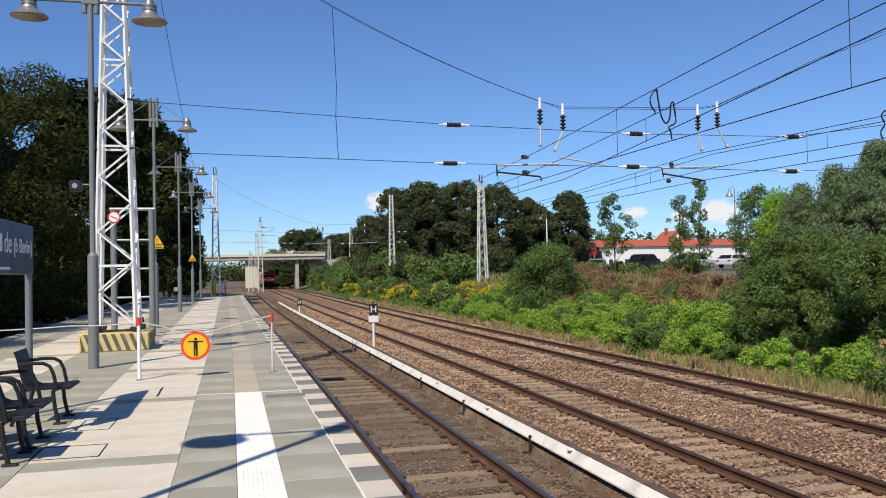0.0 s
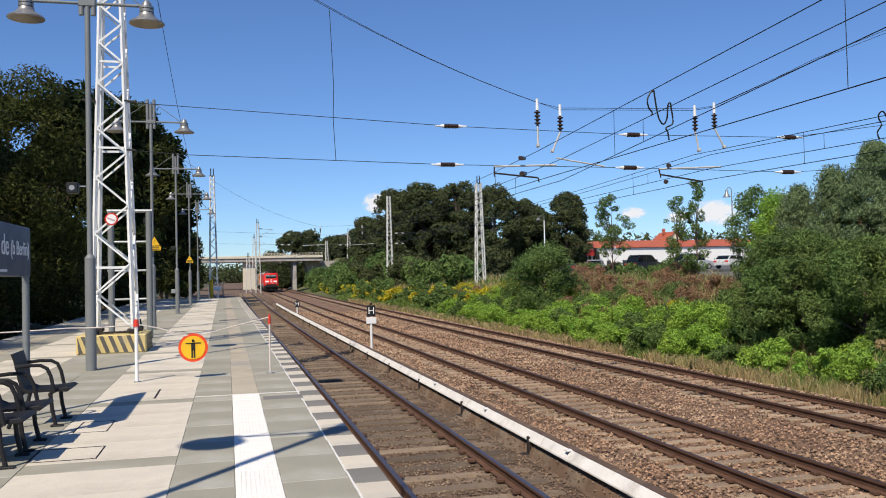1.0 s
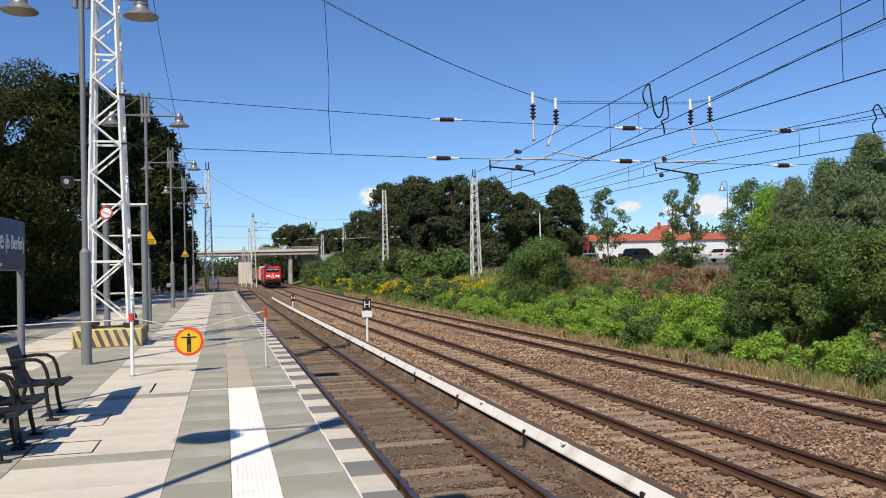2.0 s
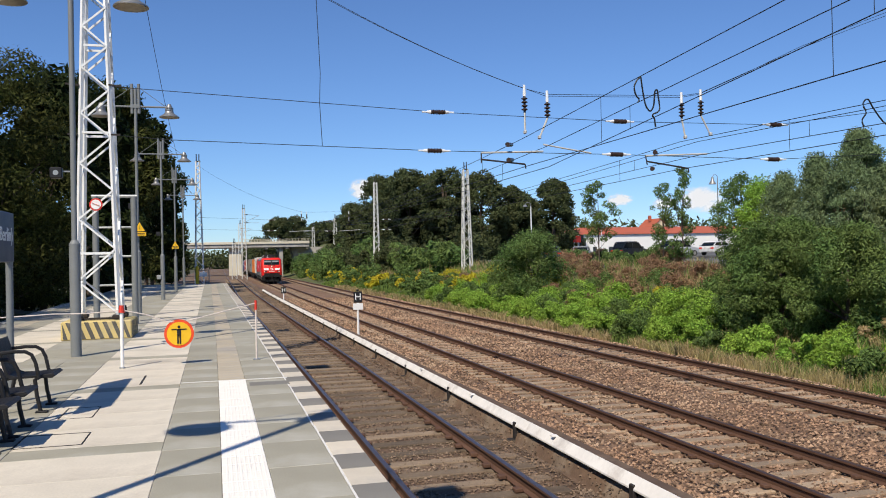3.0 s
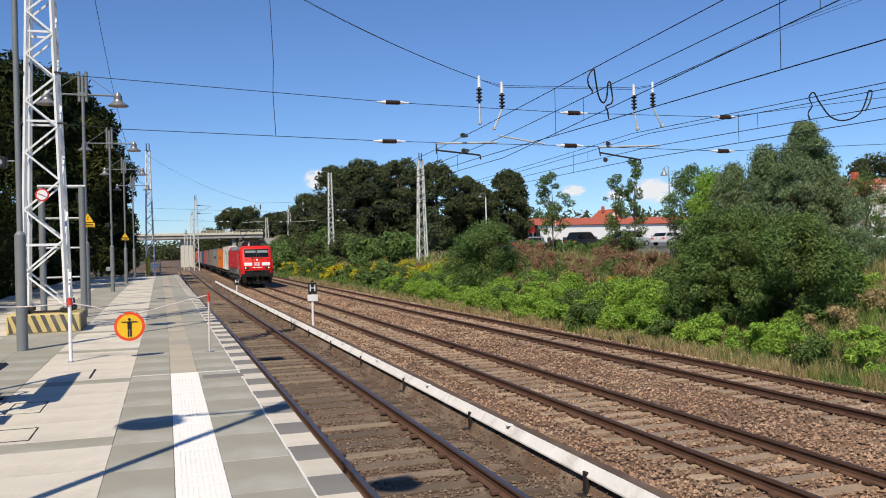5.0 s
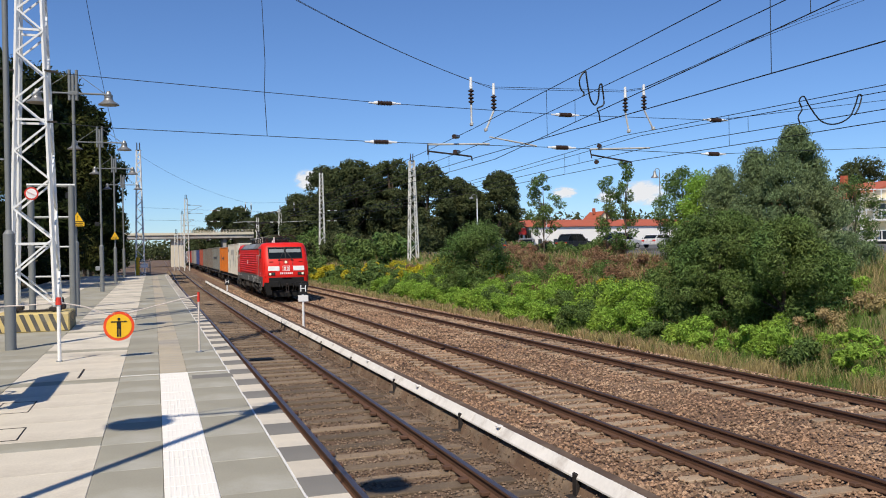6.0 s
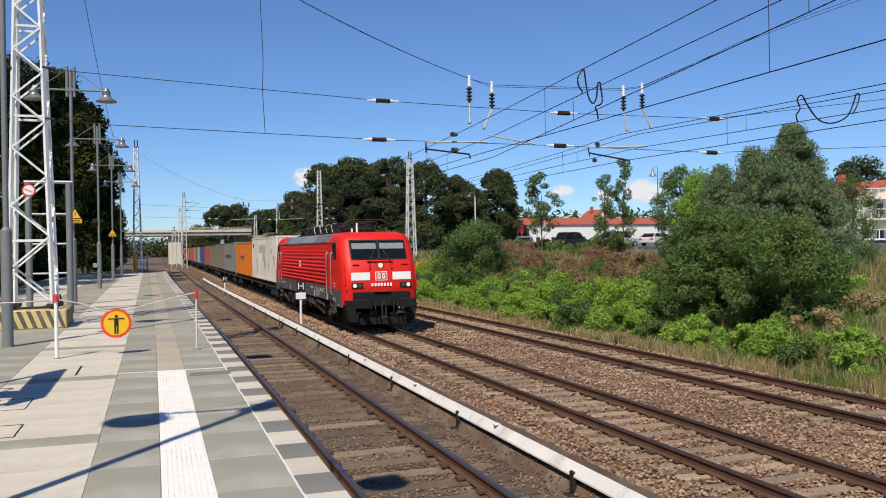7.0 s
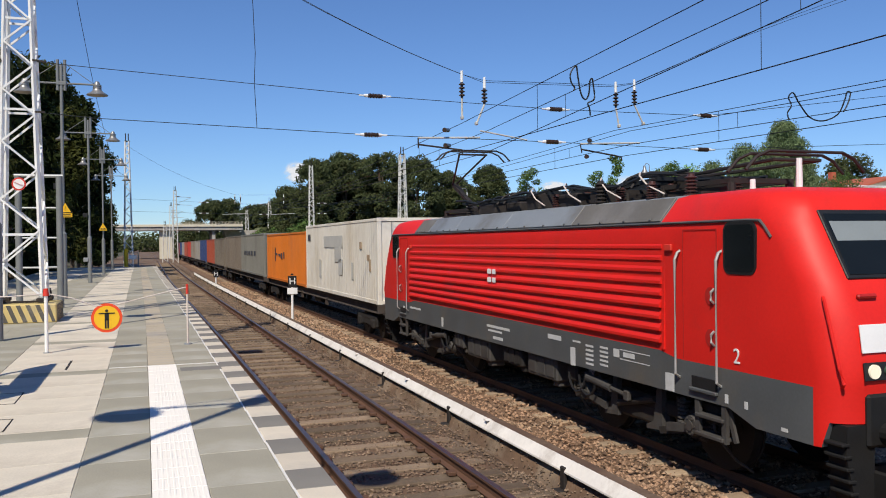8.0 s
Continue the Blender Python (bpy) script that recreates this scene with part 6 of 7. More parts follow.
def catenary(x_far, x0, x_near, mz, cz, label, mnear, cnear):
    """Messenger and contact wire over a track, through the headspan, with droppers."""
    mess = sagging((x_near, -40, 5.6), (x_near, -12, mnear), 0.0, 6)[:-1] + sagging((x_near, -12, mnear), (x0, Y, mz), 0.0, 14) + sagging((x0, Y, mz), (x_far, 82, 5.2), 0.55, 16)[1:] + sagging((x_far, 82, 5.2), (x_far, 142, 5.2), 0.6, 10)[1:] + sagging((x_far, 142, 5.2), (x_far, 202, 5.2), 0.6, 8)[1:]
    cont = sagging((x_near, -40, 4.2), (x_near, -12, cnear), 0.0, 6)[:-1] + sagging((x_near, -12, cnear), (x0, Y, cz), 0.0, 14) + sagging((x0, Y, cz), (x_far, 82, 4.12), 0.03, 16)[1:] + sagging((x_far, 82, 4.12), (x_far, 202, 4.12), 0.0, 8)[1:]
    wire("messenger_wire", "messenger wire over " + label, mess, 0.009)
    wire("contact_wire", "contact wire over " + label, cont, 0.0095)
    for k, (a, b) in enumerate(zip(mess, cont)):
        if 4 < a.y < 84 and k % 3 == 0 and a.z - b.z > 0.2:
            wire("dropper", "thin dropper between the wires of " + label, [a, b], 0.006)


catenary(7.6, 8.2, 8.2, 5.0, 4.20, "the main line track", 6.4, 3.95)
catenary(7.9, 8.9, 8.9, 4.79, 4.20, "the main line track", 6.4, 6.46)
catenary(12.1, 13.0, 13.0, 4.96, 4.17, "the outer track", 3.9, 3.5)
catenary(12.5, 13.55, 13.55, 4.97, 4.57, "the outer track", 3.8, 3.6)

# steady arms at the headspan
for pts_pale, pts_dark, ins in ((((6.95, 4.57), (8.75, 4.63)), ((6.95, 4.39), (8.21, 4.27)), ((7.77, 4.78), (7.79, 4.36))), (((11.88, 4.54), (13.87, 4.62)), ((11.93, 4.38), (13.24, 4.19)), ((12.2, 4.62), (12.1, 4.15)))):
    root = thing("steady_arm", "pale tube and dark arm that hold the contact wire", "steady arm")
    bm = bmesh.new()
    rod(bm, (pts_pale[0][0], Y, pts_pale[0][1]), (pts_pale[1][0], Y, pts_pale[1][1]), 0.026, seg=8)
    part("tube", bm, STEEL_PALE, root)
    bm = bmesh.new()
    rod(bm, (pts_dark[0][0], Y, pts_dark[0][1]), (pts_dark[1][0], Y, pts_dark[1][1]), 0.024, seg=8)
    rod(bm, (pts_dark[0][0], Y, pts_dark[0][1] - 0.1), (pts_pale[0][0], Y, pts_pale[0][1]), 0.02, seg=6)
    rod(bm, (pts_dark[1][0], Y, pts_dark[1][1]), (pts_dark[1][0] + 0.02, Y, pts_dark[1][1] - 0.12), 0.02, seg=6)
    part("arm", bm, DARK_IRON, root)
    for x, z in ins:
        bm = bmesh.new()
        rod(bm, (x - 0.13, Y - 0.2, z), (x + 0.13, Y + 0.2, z + 0.05), 0.065, 0.05, 10)
        part("insulator", bm, INSULATOR, root)
bm = bmesh.new()
rod(bm, (8.76, Y, 4.82), (10.19, Y, 4.60), 0.022, seg=8)
tagged(part("pull_off_tube", bm, STEEL_PALE, None, "pale pull-off tube in the overhead line"), category="steady arm")


def smooth_path(pts, y, n=4):
    """A Catmull-Rom path through x, z points in a plane across the line."""
    p = [Vector((a, y, b)) for a, b in pts]
    p = [p[0]] + p + [p[-1]]
    out = []
    for i in range(1, len(p) - 2):
        for k in range(n):
            t = k / n
            out.append(0.5 * (2 * p[i] + (p[i + 1] - p[i - 1]) * t + (2 * p[i - 1] - 5 * p[i] + 4 * p[i + 1] - p[i + 2]) * t * t + (3 * p[i] - p[i - 1] - 3 * p[i + 1] + p[i + 2]) * t ** 3))
    return out + [p[-2]]


wire("jumper_cable", "looped black jumper cable between the wires", smooth_path([(8.2, 5.25), (8.12, 5.2), (8.05, 5.06), (8.08, 4.9), (8.15, 4.81), (8.12, 4.75)], 15.3), 0.017)
wire("jumper_cable", "long looped black jumper cable between the wires", smooth_path([(8.2, 5.25), (8.23, 5.01), (8.29, 4.7), (8.39, 4.58), (8.47, 4.7), (8.5, 4.96), (8.55, 5.01), (8.57, 4.91), (8.6, 4.66), (8.56, 4.57), (8.44, 4.51), (8.48, 4.42), (8.5, 4.26)], 15.3), 0.017)
wire("jumper_cable", "wide looped black jumper cable over the outer track", smooth_path([(12.5, 4.17), (12.46, 4.31), (12.56, 4.46), (12.49, 4.63), (12.61, 4.73), (12.75, 4.53), (13.03, 4.24), (13.39, 4.18), (13.77, 4.33), (13.95, 4.63), (14.02, 4.81), (14.11, 4.79), (14.04, 4.57), (13.92, 4.39)], 14.2), 0.016)


# ---------------------------------------------------------------- platform lamps
def build_lamp():
    root = thing("platform_lamp", "grey steel lamp post with two bell-shaped lamps", "lamp post", (-2.65, 17.45, 0), 0, "lamps along the platform")
    bm = bmesh.new()
    rod(bm, (0, 0, 0), (0, 0, 2.15), 0.10, seg=16)
    rod(bm, (0, 0, 2.15), (0, 0, 2.22), 0.10, 0.054, 16)
    part("lower_pole", bm, GALV_DARK, root, smooth=True)
    bm = bmesh.new()
    rod(bm, (0, 0, 2.2), (0, 0, 7.7), 0.052, seg=14)
    part("upper_pole", bm, GALV_DARK, root, smooth=True)
    bm = bmesh.new()
    rod(bm, (0.11, 0, 6.85), (0.11, 0, 7.85), 0.05, seg=12)
    rod(bm, (-0.11, 0, 6.85), (-0.11, 0, 7.85), 0.05, seg=12)
    part("top_tube", bm, GALV_DARK, root, smooth=True)
    bm = bmesh.new()
    rod(bm, (-1.08, 0, 7.08), (1.08, 0, 7.08), 0.032, seg=10)
    box(bm, (0, 0, 7.08), (0.32, 0.12, 0.14), 0.02)
    part("arm", bm, GALV_DARK, root)
    for s in (-1, 1):
        bm = bmesh.new()
        rod(bm, (s * 0.14, 0, 7.72), (s * 0.98, 0, 7.1), 0.010, seg=6)
        part("stay", bm, GALV_DARK, root)
        bm = bmesh.new()
        lathe(bm, [(0.0, 7.2), (0.05, 7.19), (0.08, 7.15), (0.10, 7.08), (0.135, 7.07), (0.135, 7.03), (0.115, 7.02), (0.135, 7.01), (0.135, 6.96), (0.115, 6.95), (0.14, 6.94), (0.15, 6.89), (0.20, 6.84), (0.30, 6.78), (0.335, 6.75), (0.335, 6.73), (0.32, 6.735)], (s * 1.09, 0, 0), 24)
        head = part("lamp_head", bm, LAMP_METAL, root, "grey metal bell lamp", True)
        bm = bmesh.new()
        lathe(bm, [(0.32, 6.736), (0.19, 6.82), (0.10, 6.84), (0.0, 6.845)], (s * 1.09, 0, 0), 24)
        part("reflector", bm, LAMP_INSIDE, head, "", True)
    return root


LAMP = build_lamp()
for y in (4.4, 30.4, 43.4, 56.4, 69.4):
    copy_thing(LAMP, pose(-2.63, y, 0))

# small fittings on the posts
root = thing("loudspeaker", "small dark box on a bracket at the lamp post", "loudspeaker", (-2.65, 17.45, 3.5))
bm = bmesh.new()
box(bm, (-0.30, 0, 0.0), (0.22, 0.16, 0.21), 0.02)
part("housing", bm, BLACK, root)
bm = bmesh.new()
rod(bm, (-0.20, 0, 0.03), (-0.06, 0, 0.03), 0.015, seg=6)
part("bracket", bm, GALV, root)
bm = bmesh.new()
rod(bm, (-0.30, -0.075, 0.0), (-0.30, -0.087, 0.0), 0.05, seg=12)
part("grille", bm, GALV, root)


def warning_sign(at, group="warning signs"):
    root = thing("warning_sign", "yellow triangular warning sign with a black edge", "sign", at, 0, group)
    for name, r, y, m in (("edge", 0.24, 0.0, BLACK), ("field", 0.20, -0.009, YELLOW)):
        bm = bmesh.new()
        q = [(r * math.sin(a), y, r * math.cos(a)) for a in (0, 2.094, 4.189)]
        f = bm.faces.new([bm.verts.new(p) for p in q])
        ex = bmesh.ops.extrude_face_region(bm, geom=[f])
        bmesh.ops.translate(bm, verts=[v for v in ex["geom"] if isinstance(v, bmesh.types.BMVert)], vec=(0, 0.010, 0))
        part(name, bm, m, root)
    bm = bmesh.new()
    bar(bm, (0.02, -0.012, 0.10), (-0.02, -0.012, 0.0), 0.03, 0.004)
    bar(bm, (-0.02, -0.012, 0.01), (0.02, -0.012, -0.07), 0.03, 0.004)
    part("bolt_mark", bm, BLACK, root)
    bm = bmesh.new()
    box(bm, (0, 0.0, -0.20), (0.42, 0.012, 0.13), 0.003)
    part("text_plate", bm, YELLOW, root)
    bm = bmesh.new()
    for k in range(2):
        box(bm, (0, -0.008, -0.175 - k * 0.05), (0.32, 0.006, 0.022))
    part("text_bar", bm, BLACK, root)
    bm = bmesh.new()
    rod(bm, (0, 0.03, -0.25), (0, 0.03, 0.1), 0.02, seg=6)
    part("clamp", bm, GALV, root)


warning_sign((-2.55, 30.2, 2.95))
warning_sign((-2.63, 56.2, 2.95))
for y, z in ((43.4, 3.2), (43.4, 1.1), (30.4, 3.7)):
    bm = bmesh.new()
    box(bm, (-2.80, y - 0.1, z), (0.22, 0.06, 0.2), 0.02)
    tagged(part("post_plate", bm, BLACK if z > 2 else GALV, None, "small plate fixed to the lamp post"), category="plate", group="plates on the lamp posts")

# a ladder-like steel frame behind the mast
root = thing("steel_frame", "grey steel frame of two posts and three rungs", "frame", (-2.36, 26.2, 0))
for x in (0.0, -1.05):
    bm = bmesh.new()
    rod(bm, (x, 0, 0), (x, 0, 3.72), 0.09, seg=14)
    part("post", bm, GALV_DARK, root, smooth=True)
for z, r in ((3.72, 0.05), (2.82, 0.03), (1.98, 0.03), (1.15, 0.03)):
    bm = bmesh.new()
    rod(bm, (-1.15, 0, z), (0.10 if z > 3 else 0, 0, z), r, seg=8)
    part("rung", bm, GALV, root)

# the station sign
root = thing("station_sign", "dark blue station name sign on two posts", "sign", (-2.58, 10.7, 0))
bm = bmesh.new()
box(bm, (0, 0, 2.105), (0.07, 2.6, 0.63), 0.012)
board = part("board", bm, SIGN_BLUE, root)
for y in (-1.1, 1.18):
    bm = bmesh.new()
    rod(bm, (0, y, 0), (0, y, 1.80), 0.045, seg=12)
    part("post", bm, GALV_DARK, root, smooth=True)
face = Matrix(((0, 0, 1, 0), (1, 0, 0, 0), (0, 1, 0, 0), (0, 0, 0, 1)))
writing("de", 0.35, SIGN_WHITE, root, Matrix.Translation((0.037, 0.02, 2.15)) @ face)
writing("(b Berlin)", 0.245, SIGN_WHITE, root, Matrix.Translation((0.037, 0.74, 2.13)) @ face)
bm = bmesh.new()
box(bm, (0.037, -0.74, 2.15), (0.006, 1.0, 0.20))
box(bm, (0.037, -0.35, 1.86), (0.006, 0.9, 0.03))
part("text_bar", bm, SIGN_WHITE, root)


# black seats of coated wire mesh
def build_seat():
    root = thing("bench_seat", "black metal mesh waiting seat with armrests", "seat", (-2.40, 9.75, 0), 0, "seats on the platform")
    bm = bmesh.new()
    prof = [(0.46, 0.40), (0.50, 0.43), (0.46, 0.455), (0.25, 0.435), (0.05, 0.425), (-0.02, 0.46), (-0.06, 0.60), (-0.10, 0.78), (-0.13, 0.88), (-0.16, 0.87), (-0.12, 0.76), (-0.085, 0.58), (-0.05, 0.44), (0.0, 0.40), (0.25, 0.41)]
    prism(bm, prof, -0.27, 0.27)
    bmesh.ops.bevel(bm, geom=[e for e in bm.edges if abs(e.verts[0].co.y - e.verts[1].co.y) < 1e-4], offset=0.008, segments=1, affect="EDGES")
    part("seat_shell", bm, BLACK_SEAT, root)
    for s in (-1, 1):
        bm = bmesh.new()
        tube(bm, [(-0.10, s * 0.31, 0.72), (0.05, s * 0.31, 0.735), (0.18, s * 0.31, 0.73), (0.25, s * 0.31, 0.69), (0.29, s * 0.31, 0.60), (0.33, s * 0.31, 0.40)], 0.022, 7)
        part("armrest", bm, BLACK_SEAT, root)
        bm = bmesh.new()
        tube(bm, [(0.28, s * 0.30, 0.40), (0.30, s * 0.30, 0.2), (0.34, s * 0.30, 0.01)], 0.024, 7)
        box(bm, (0.35, s * 0.30, 0.012), (0.14, 0.08, 0.024), 0.008)
        part("front_leg", bm, BLACK_SEAT, root)
        bm = bmesh.new()
        tube(bm, [(-0.05, s * 0.30, 0.42), (-0.10, s * 0.30, 0.2), (-0.18, s * 0.30, 0.01)], 0.024, 7)
        part("back_leg", bm, BLACK_SEAT, root)
    bm = bmesh.new()
    rod(bm, (0.28, -0.31, 0.39), (0.28, 0.31, 0.39), 0.02, seg=7)
    rod(bm, (-0.04, -0.31, 0.40), (-0.04, 0.31, 0.40), 0.02, seg=7)
    part("cross_tube", bm, BLACK_SEAT, root)
    return root


SEAT = build_seat()
for y in (11.25, 8.95):
    copy_thing(SEAT, pose(-2.40, y, 0))
for y in (9.75, 8.95):
    ob = copy_thing(SEAT, pose(-2.85, y, 0, 0, 0, 180))

# barrier: two posts, a rope and the round sign on it
for x, y, red in ((-1.585, 15.13, True), (0.625, 15.46, False)):
    root = thing("barrier_post", "slim white barrier post with a red top" if red else "slim pale barrier post with a reddish top", "post", (x, y, 0), 0, "barrier posts")
    bm = bmesh.new()
    rod(bm, (0, 0, 0), (0, 0, 0.95), 0.030 if red else 0.017, seg=12)
    part("post", bm, WHITE if red else ROPE, root, smooth=True)
    bm = bmesh.new()
    rod(bm, (0, 0, 0.88 if not red else 0.93), (0, 0, 1.05), 0.05 if red else 0.024, 0.036 if red else 0.022, 12)
    part("cap", bm, RED_MARK, root)
    bm = bmesh.new()
    rod(bm, (0, 0, 0), (0, 0, 0.018), 0.07 if not red else 0.05, seg=14)
    part("foot", bm, GALV, root)
bm = bmesh.new()
tube(bm, sagging((-6.4, 15.3, 0.98), (-2.65, 15.2, 0.94), 0.06, 8) + sagging((-2.65, 15.2, 0.94), (-1.585, 15.13, 0.97), 0.02, 4)[1:] + [(-1.2, 15.18, 0.88), (-0.86, 15.23, 0.74), (-0.70, 15.25, 0.735), (-0.54, 15.27, 0.74), (-0.1, 15.34, 0.84), (0.625, 15.46, 1.0)], 0.011, 6)
tagged(part("barrier_rope", bm, ROPE, None, "pale barrier rope strung across the platform"), category="rope")
root = thing("round_sign", "round yellow sign with orange rim hanging from the rope", "sign", (-0.675, 15.24, 0.53))
for name, r, y, m in (("rim", 0.245, 0.0, mat("signal_orange", (0.75, 0.075, 0.02), 0.45, vary=0.08, scale=6)), ("field", 0.20, -0.006, YELLOW)):
    bm = bmesh.new()
    rod(bm, (0, y + 0.006, 0), (0, y - 0.006, 0), r, seg=36)
    part(name, bm, m, root)
bm = bmesh.new()
box(bm, (0, -0.016, 0.076), (0.25, 0.006, 0.018))
box(bm, (0, -0.016, 0.02), (0.066, 0.006, 0.12))
for x in (-0.019, 0.019):
    box(bm, (x, -0.016, -0.10), (0.026, 0.006, 0.15))
rod(bm, (0, -0.013, 0.118), (0, -0.019, 0.118), 0.024, seg=12)
part("sign_mark", bm, BLACK, root, "plain black mark")
for s in (-0.1, 0.1):
    bm = bmesh.new()
    rod(bm, (s, 0, 0.20), (s * 1.2, 0, 0.24), 0.008, seg=5)
    part("ring", bm, GALV, root)


# stop boards with the letter H
def build_stop_board(at, plate, label):
    root = thing("stop_board", label, "sign", at, 0, "stop boards")
    bm = bmesh.new()
    rod(bm, (0, 0, 0), (0, 0, 1.55 if plate else 1.0), 0.045, seg=10)
    part("post", bm, WHITE, root)
    top = 1.45 if plate else 0.95
    bm = bmesh.new()
    box(bm, (0, -0.05, top), (0.32, 0.03, 0.42), 0.01)
    b = part("board", bm, BLACK, root)
    writing("H", 0.36, WHITE, b, Matrix.Translation((0, -0.069, top)) @ Matrix.Rotation(radians(90), 4, "X"))
    if plate:
        bm = bmesh.new()
        box(bm, (0, -0.05, top - 0.36), (0.38, 0.02, 0.24), 0.006)
        part("plate", bm, WHITE, root)
    bm = bmesh.new()
    box(bm, (0, 0, top + 0.26), (0.10, 0.06, 0.06), 0.01)
    part("cap", bm, BLACK, root)


build_stop_board((5.06, 31.9, -1.12), True, "black stop board with white letter on a white post")
build_stop_board((4.15, 57.5, -1.12), False, "low black stop board with white letter")


# ---------------------------------------------------------------- platform's end
root = thing("marker_post", "bright yellow marker post at the platform's end", "post", (-1.75, 74.5, 0))
bm = bmesh.new()
rod(bm, (0, 0, -0.3), (0, 0, 1.45), 0.16, seg=14)
part("post", bm, YELLOW, root, smooth=True)
bm = bmesh.new()
rod(bm, (0, 0, 1.45), (0, 0, 1.52), 0.16, 0.08, 14)
part("cap", bm, YELLOW, root)
root = thing("end_gate", "grey steel gate across the platform's end", "gate", (-1.25, 74.4, 0))
for x in (-0.45, 0.45):
    bm = bmesh.new()
    rod(bm, (x, 0, -0.3), (x, 0, 1.2), 0.04, seg=8)
    part("post", bm, GALV_DARK, root)
for z in (0.15, 0.65, 1.15):
    bm = bmesh.new()
    rod(bm, (-0.45, 0, z), (0.45, 0, z), 0.03, seg=8)
    part("rail", bm, GALV_DARK, root)
for k in range(7):
    bm = bmesh.new()
    rod(bm, (-0.36 + k * 0.12, 0, 0.15), (-0.36 + k * 0.12, 0, 1.15), 0.012, seg=6)
    part("bar", bm, GALV_DARK, root)
bm = bmesh.new()
box(bm, (0, -0.05, 0.8), (0.6, 0.02, 0.35), 0.005)
part("plate", bm, WHITE, root)

# ---------------------------------------------------------------- the road bridge
root = thing("road_bridge", "pale concrete road bridge over the railway", "bridge", (0, 194.6, -0.68))
bm = bmesh.new()
box(bm, (-12, 4, 6.15), (64, 9, 0.95), 0.05)
part("deck", bm, CONCRETE, root)
bm = bmesh.new()
box(bm, (-12, -0.62, 6.72), (64, 0.25, 0.55), 0.03)
part("parapet", bm, CONCRETE_PALE, root)
for x in np.arange(-30, 21, 4.5):
    bm = bmesh.new()
    box(bm, (x, 4, 5.55), (0.5, 8.6, 0.5), 0.03)
    part("girder", bm, CONCRETE, root)
bm = bmesh.new()
box(bm, (3.6, 3, 2.1), (2.7, 5, 7.4), 0.05)
part("pier", bm, CONCRETE_PALE, root)
bm = bmesh.new()
box(bm, (13.7, 4, 2.1), (0.8, 7.5, 7.4), 0.05)
part("pier", bm, CONCRETE, root)
bm = bmesh.new()
prism(bm, [(16.0, 5.7), (18.5, -2.0), (40, -2.0), (40, 5.7)], 2.5, 8)
part("abutment", bm, CONCRETE, root)
bm = bmesh.new()
prism(bm, [(-9.5, 5.7), (-9.5, -2.0), (-44, -2.0), (-44, 5.7)], 0.5, 8)
part("abutment", bm, CONCRETE, root)
for x in np.arange(5, 20.5, 0.7):
    bm = bmesh.new()
    box(bm, (x, -0.62, 7.25), (0.09, 0.08, 0.55), 0.01)
    part("railing_post", bm, CONCRETE_PALE, root)
for z in (7.2, 7.5):
    bm = bmesh.new()
    rod(bm, (4.8, -0.62, z), (20, -0.62, z), 0.035, seg=6)
    part("railing", bm, CONCRETE_PALE, root)
bm = bmesh.new()
prism(bm, [(17.5, -1.8), (24, 5.6), (120, 5.0), (120, -2)], 193.5, 206)
tagged(part("road_embankment", bm, GRASS_GROUND, None, "grassy road embankment beside the bridge"), category="embankment", kind="structure")

# ---------------------------------------------------------------- beyond the bank
RENDER_WHITE = mat("house_render_white", (0.78, 0.77, 0.74), 0.85, vary=0.06, scale=0.5)
RENDER_CREAM = mat("house_render_cream", (0.72, 0.65, 0.45), 0.85, vary=0.06, scale=0.5)
TILE_RED = mat("roof_tile_red", (0.42, 0.105, 0.055), 0.8, vary=0.15, scale=0.6, fine=8, dirt=(0.34, 0.09, 0.05), dirt_at=0.58)
WINDOW = mat("window_glass", (0.03, 0.035, 0.04), 0.1, vary=0.1, scale=1, bump=0, spec=0.6)


def build_market():
    root = thing("supermarket", "low white supermarket with a red tiled roof", "building", (70, 158, 1.6))
    bm = bmesh.new()
    box(bm, (24, 11, 2.0), (44, 18, 4.6), 0.03)
    part("wall", bm, RENDER_WHITE, root)
    bm = bmesh.new()
    a = [bm.verts.new(p) for p in ((-1.5, 1.6, 4.35), (48, 1.6, 4.35), (48, 23, 4.35), (-1.5, 23, 4.35), (5.5, 11, 6.1), (42, 11, 6.1))]
    for f in ((0, 1, 5, 4), (2, 3, 4, 5), (1, 2, 5), (3, 0, 4), (3, 2, 1, 0)):
        bm.faces.new([a[i] for i in f])
    part("roof", bm, TILE_RED, root)
    for k in range(7):
        bm = bmesh.new()
        box(bm, (0.2, 0.6 + k * 2.1, 1.9), (0.3, 0.3, 4.6), 0.02)
        part("column", bm, RENDER_WHITE, root)
    for k in range(6):
        bm = bmesh.new()
        box(bm, (1.96, 1.7 + k * 2.1, 2.4), (0.06, 1.7, 2.6), 0.01)
        part("window", bm, WINDOW, root)
    for k in range(12):
        bm = bmesh.new()
        box(bm, (4.5 + k * 3.5, 1.97, 1.2), (0.9, 0.06, 1.2), 0.01)
        part("window", bm, WINDOW, root)
    bm = bmesh.new()
    box(bm, (-0.6, -0.6, 3.4), (1.6, 0.15, 1.3), 0.02)
    part("sign_board", bm, RED_MARK, root, "plain red sign board")


build_market()


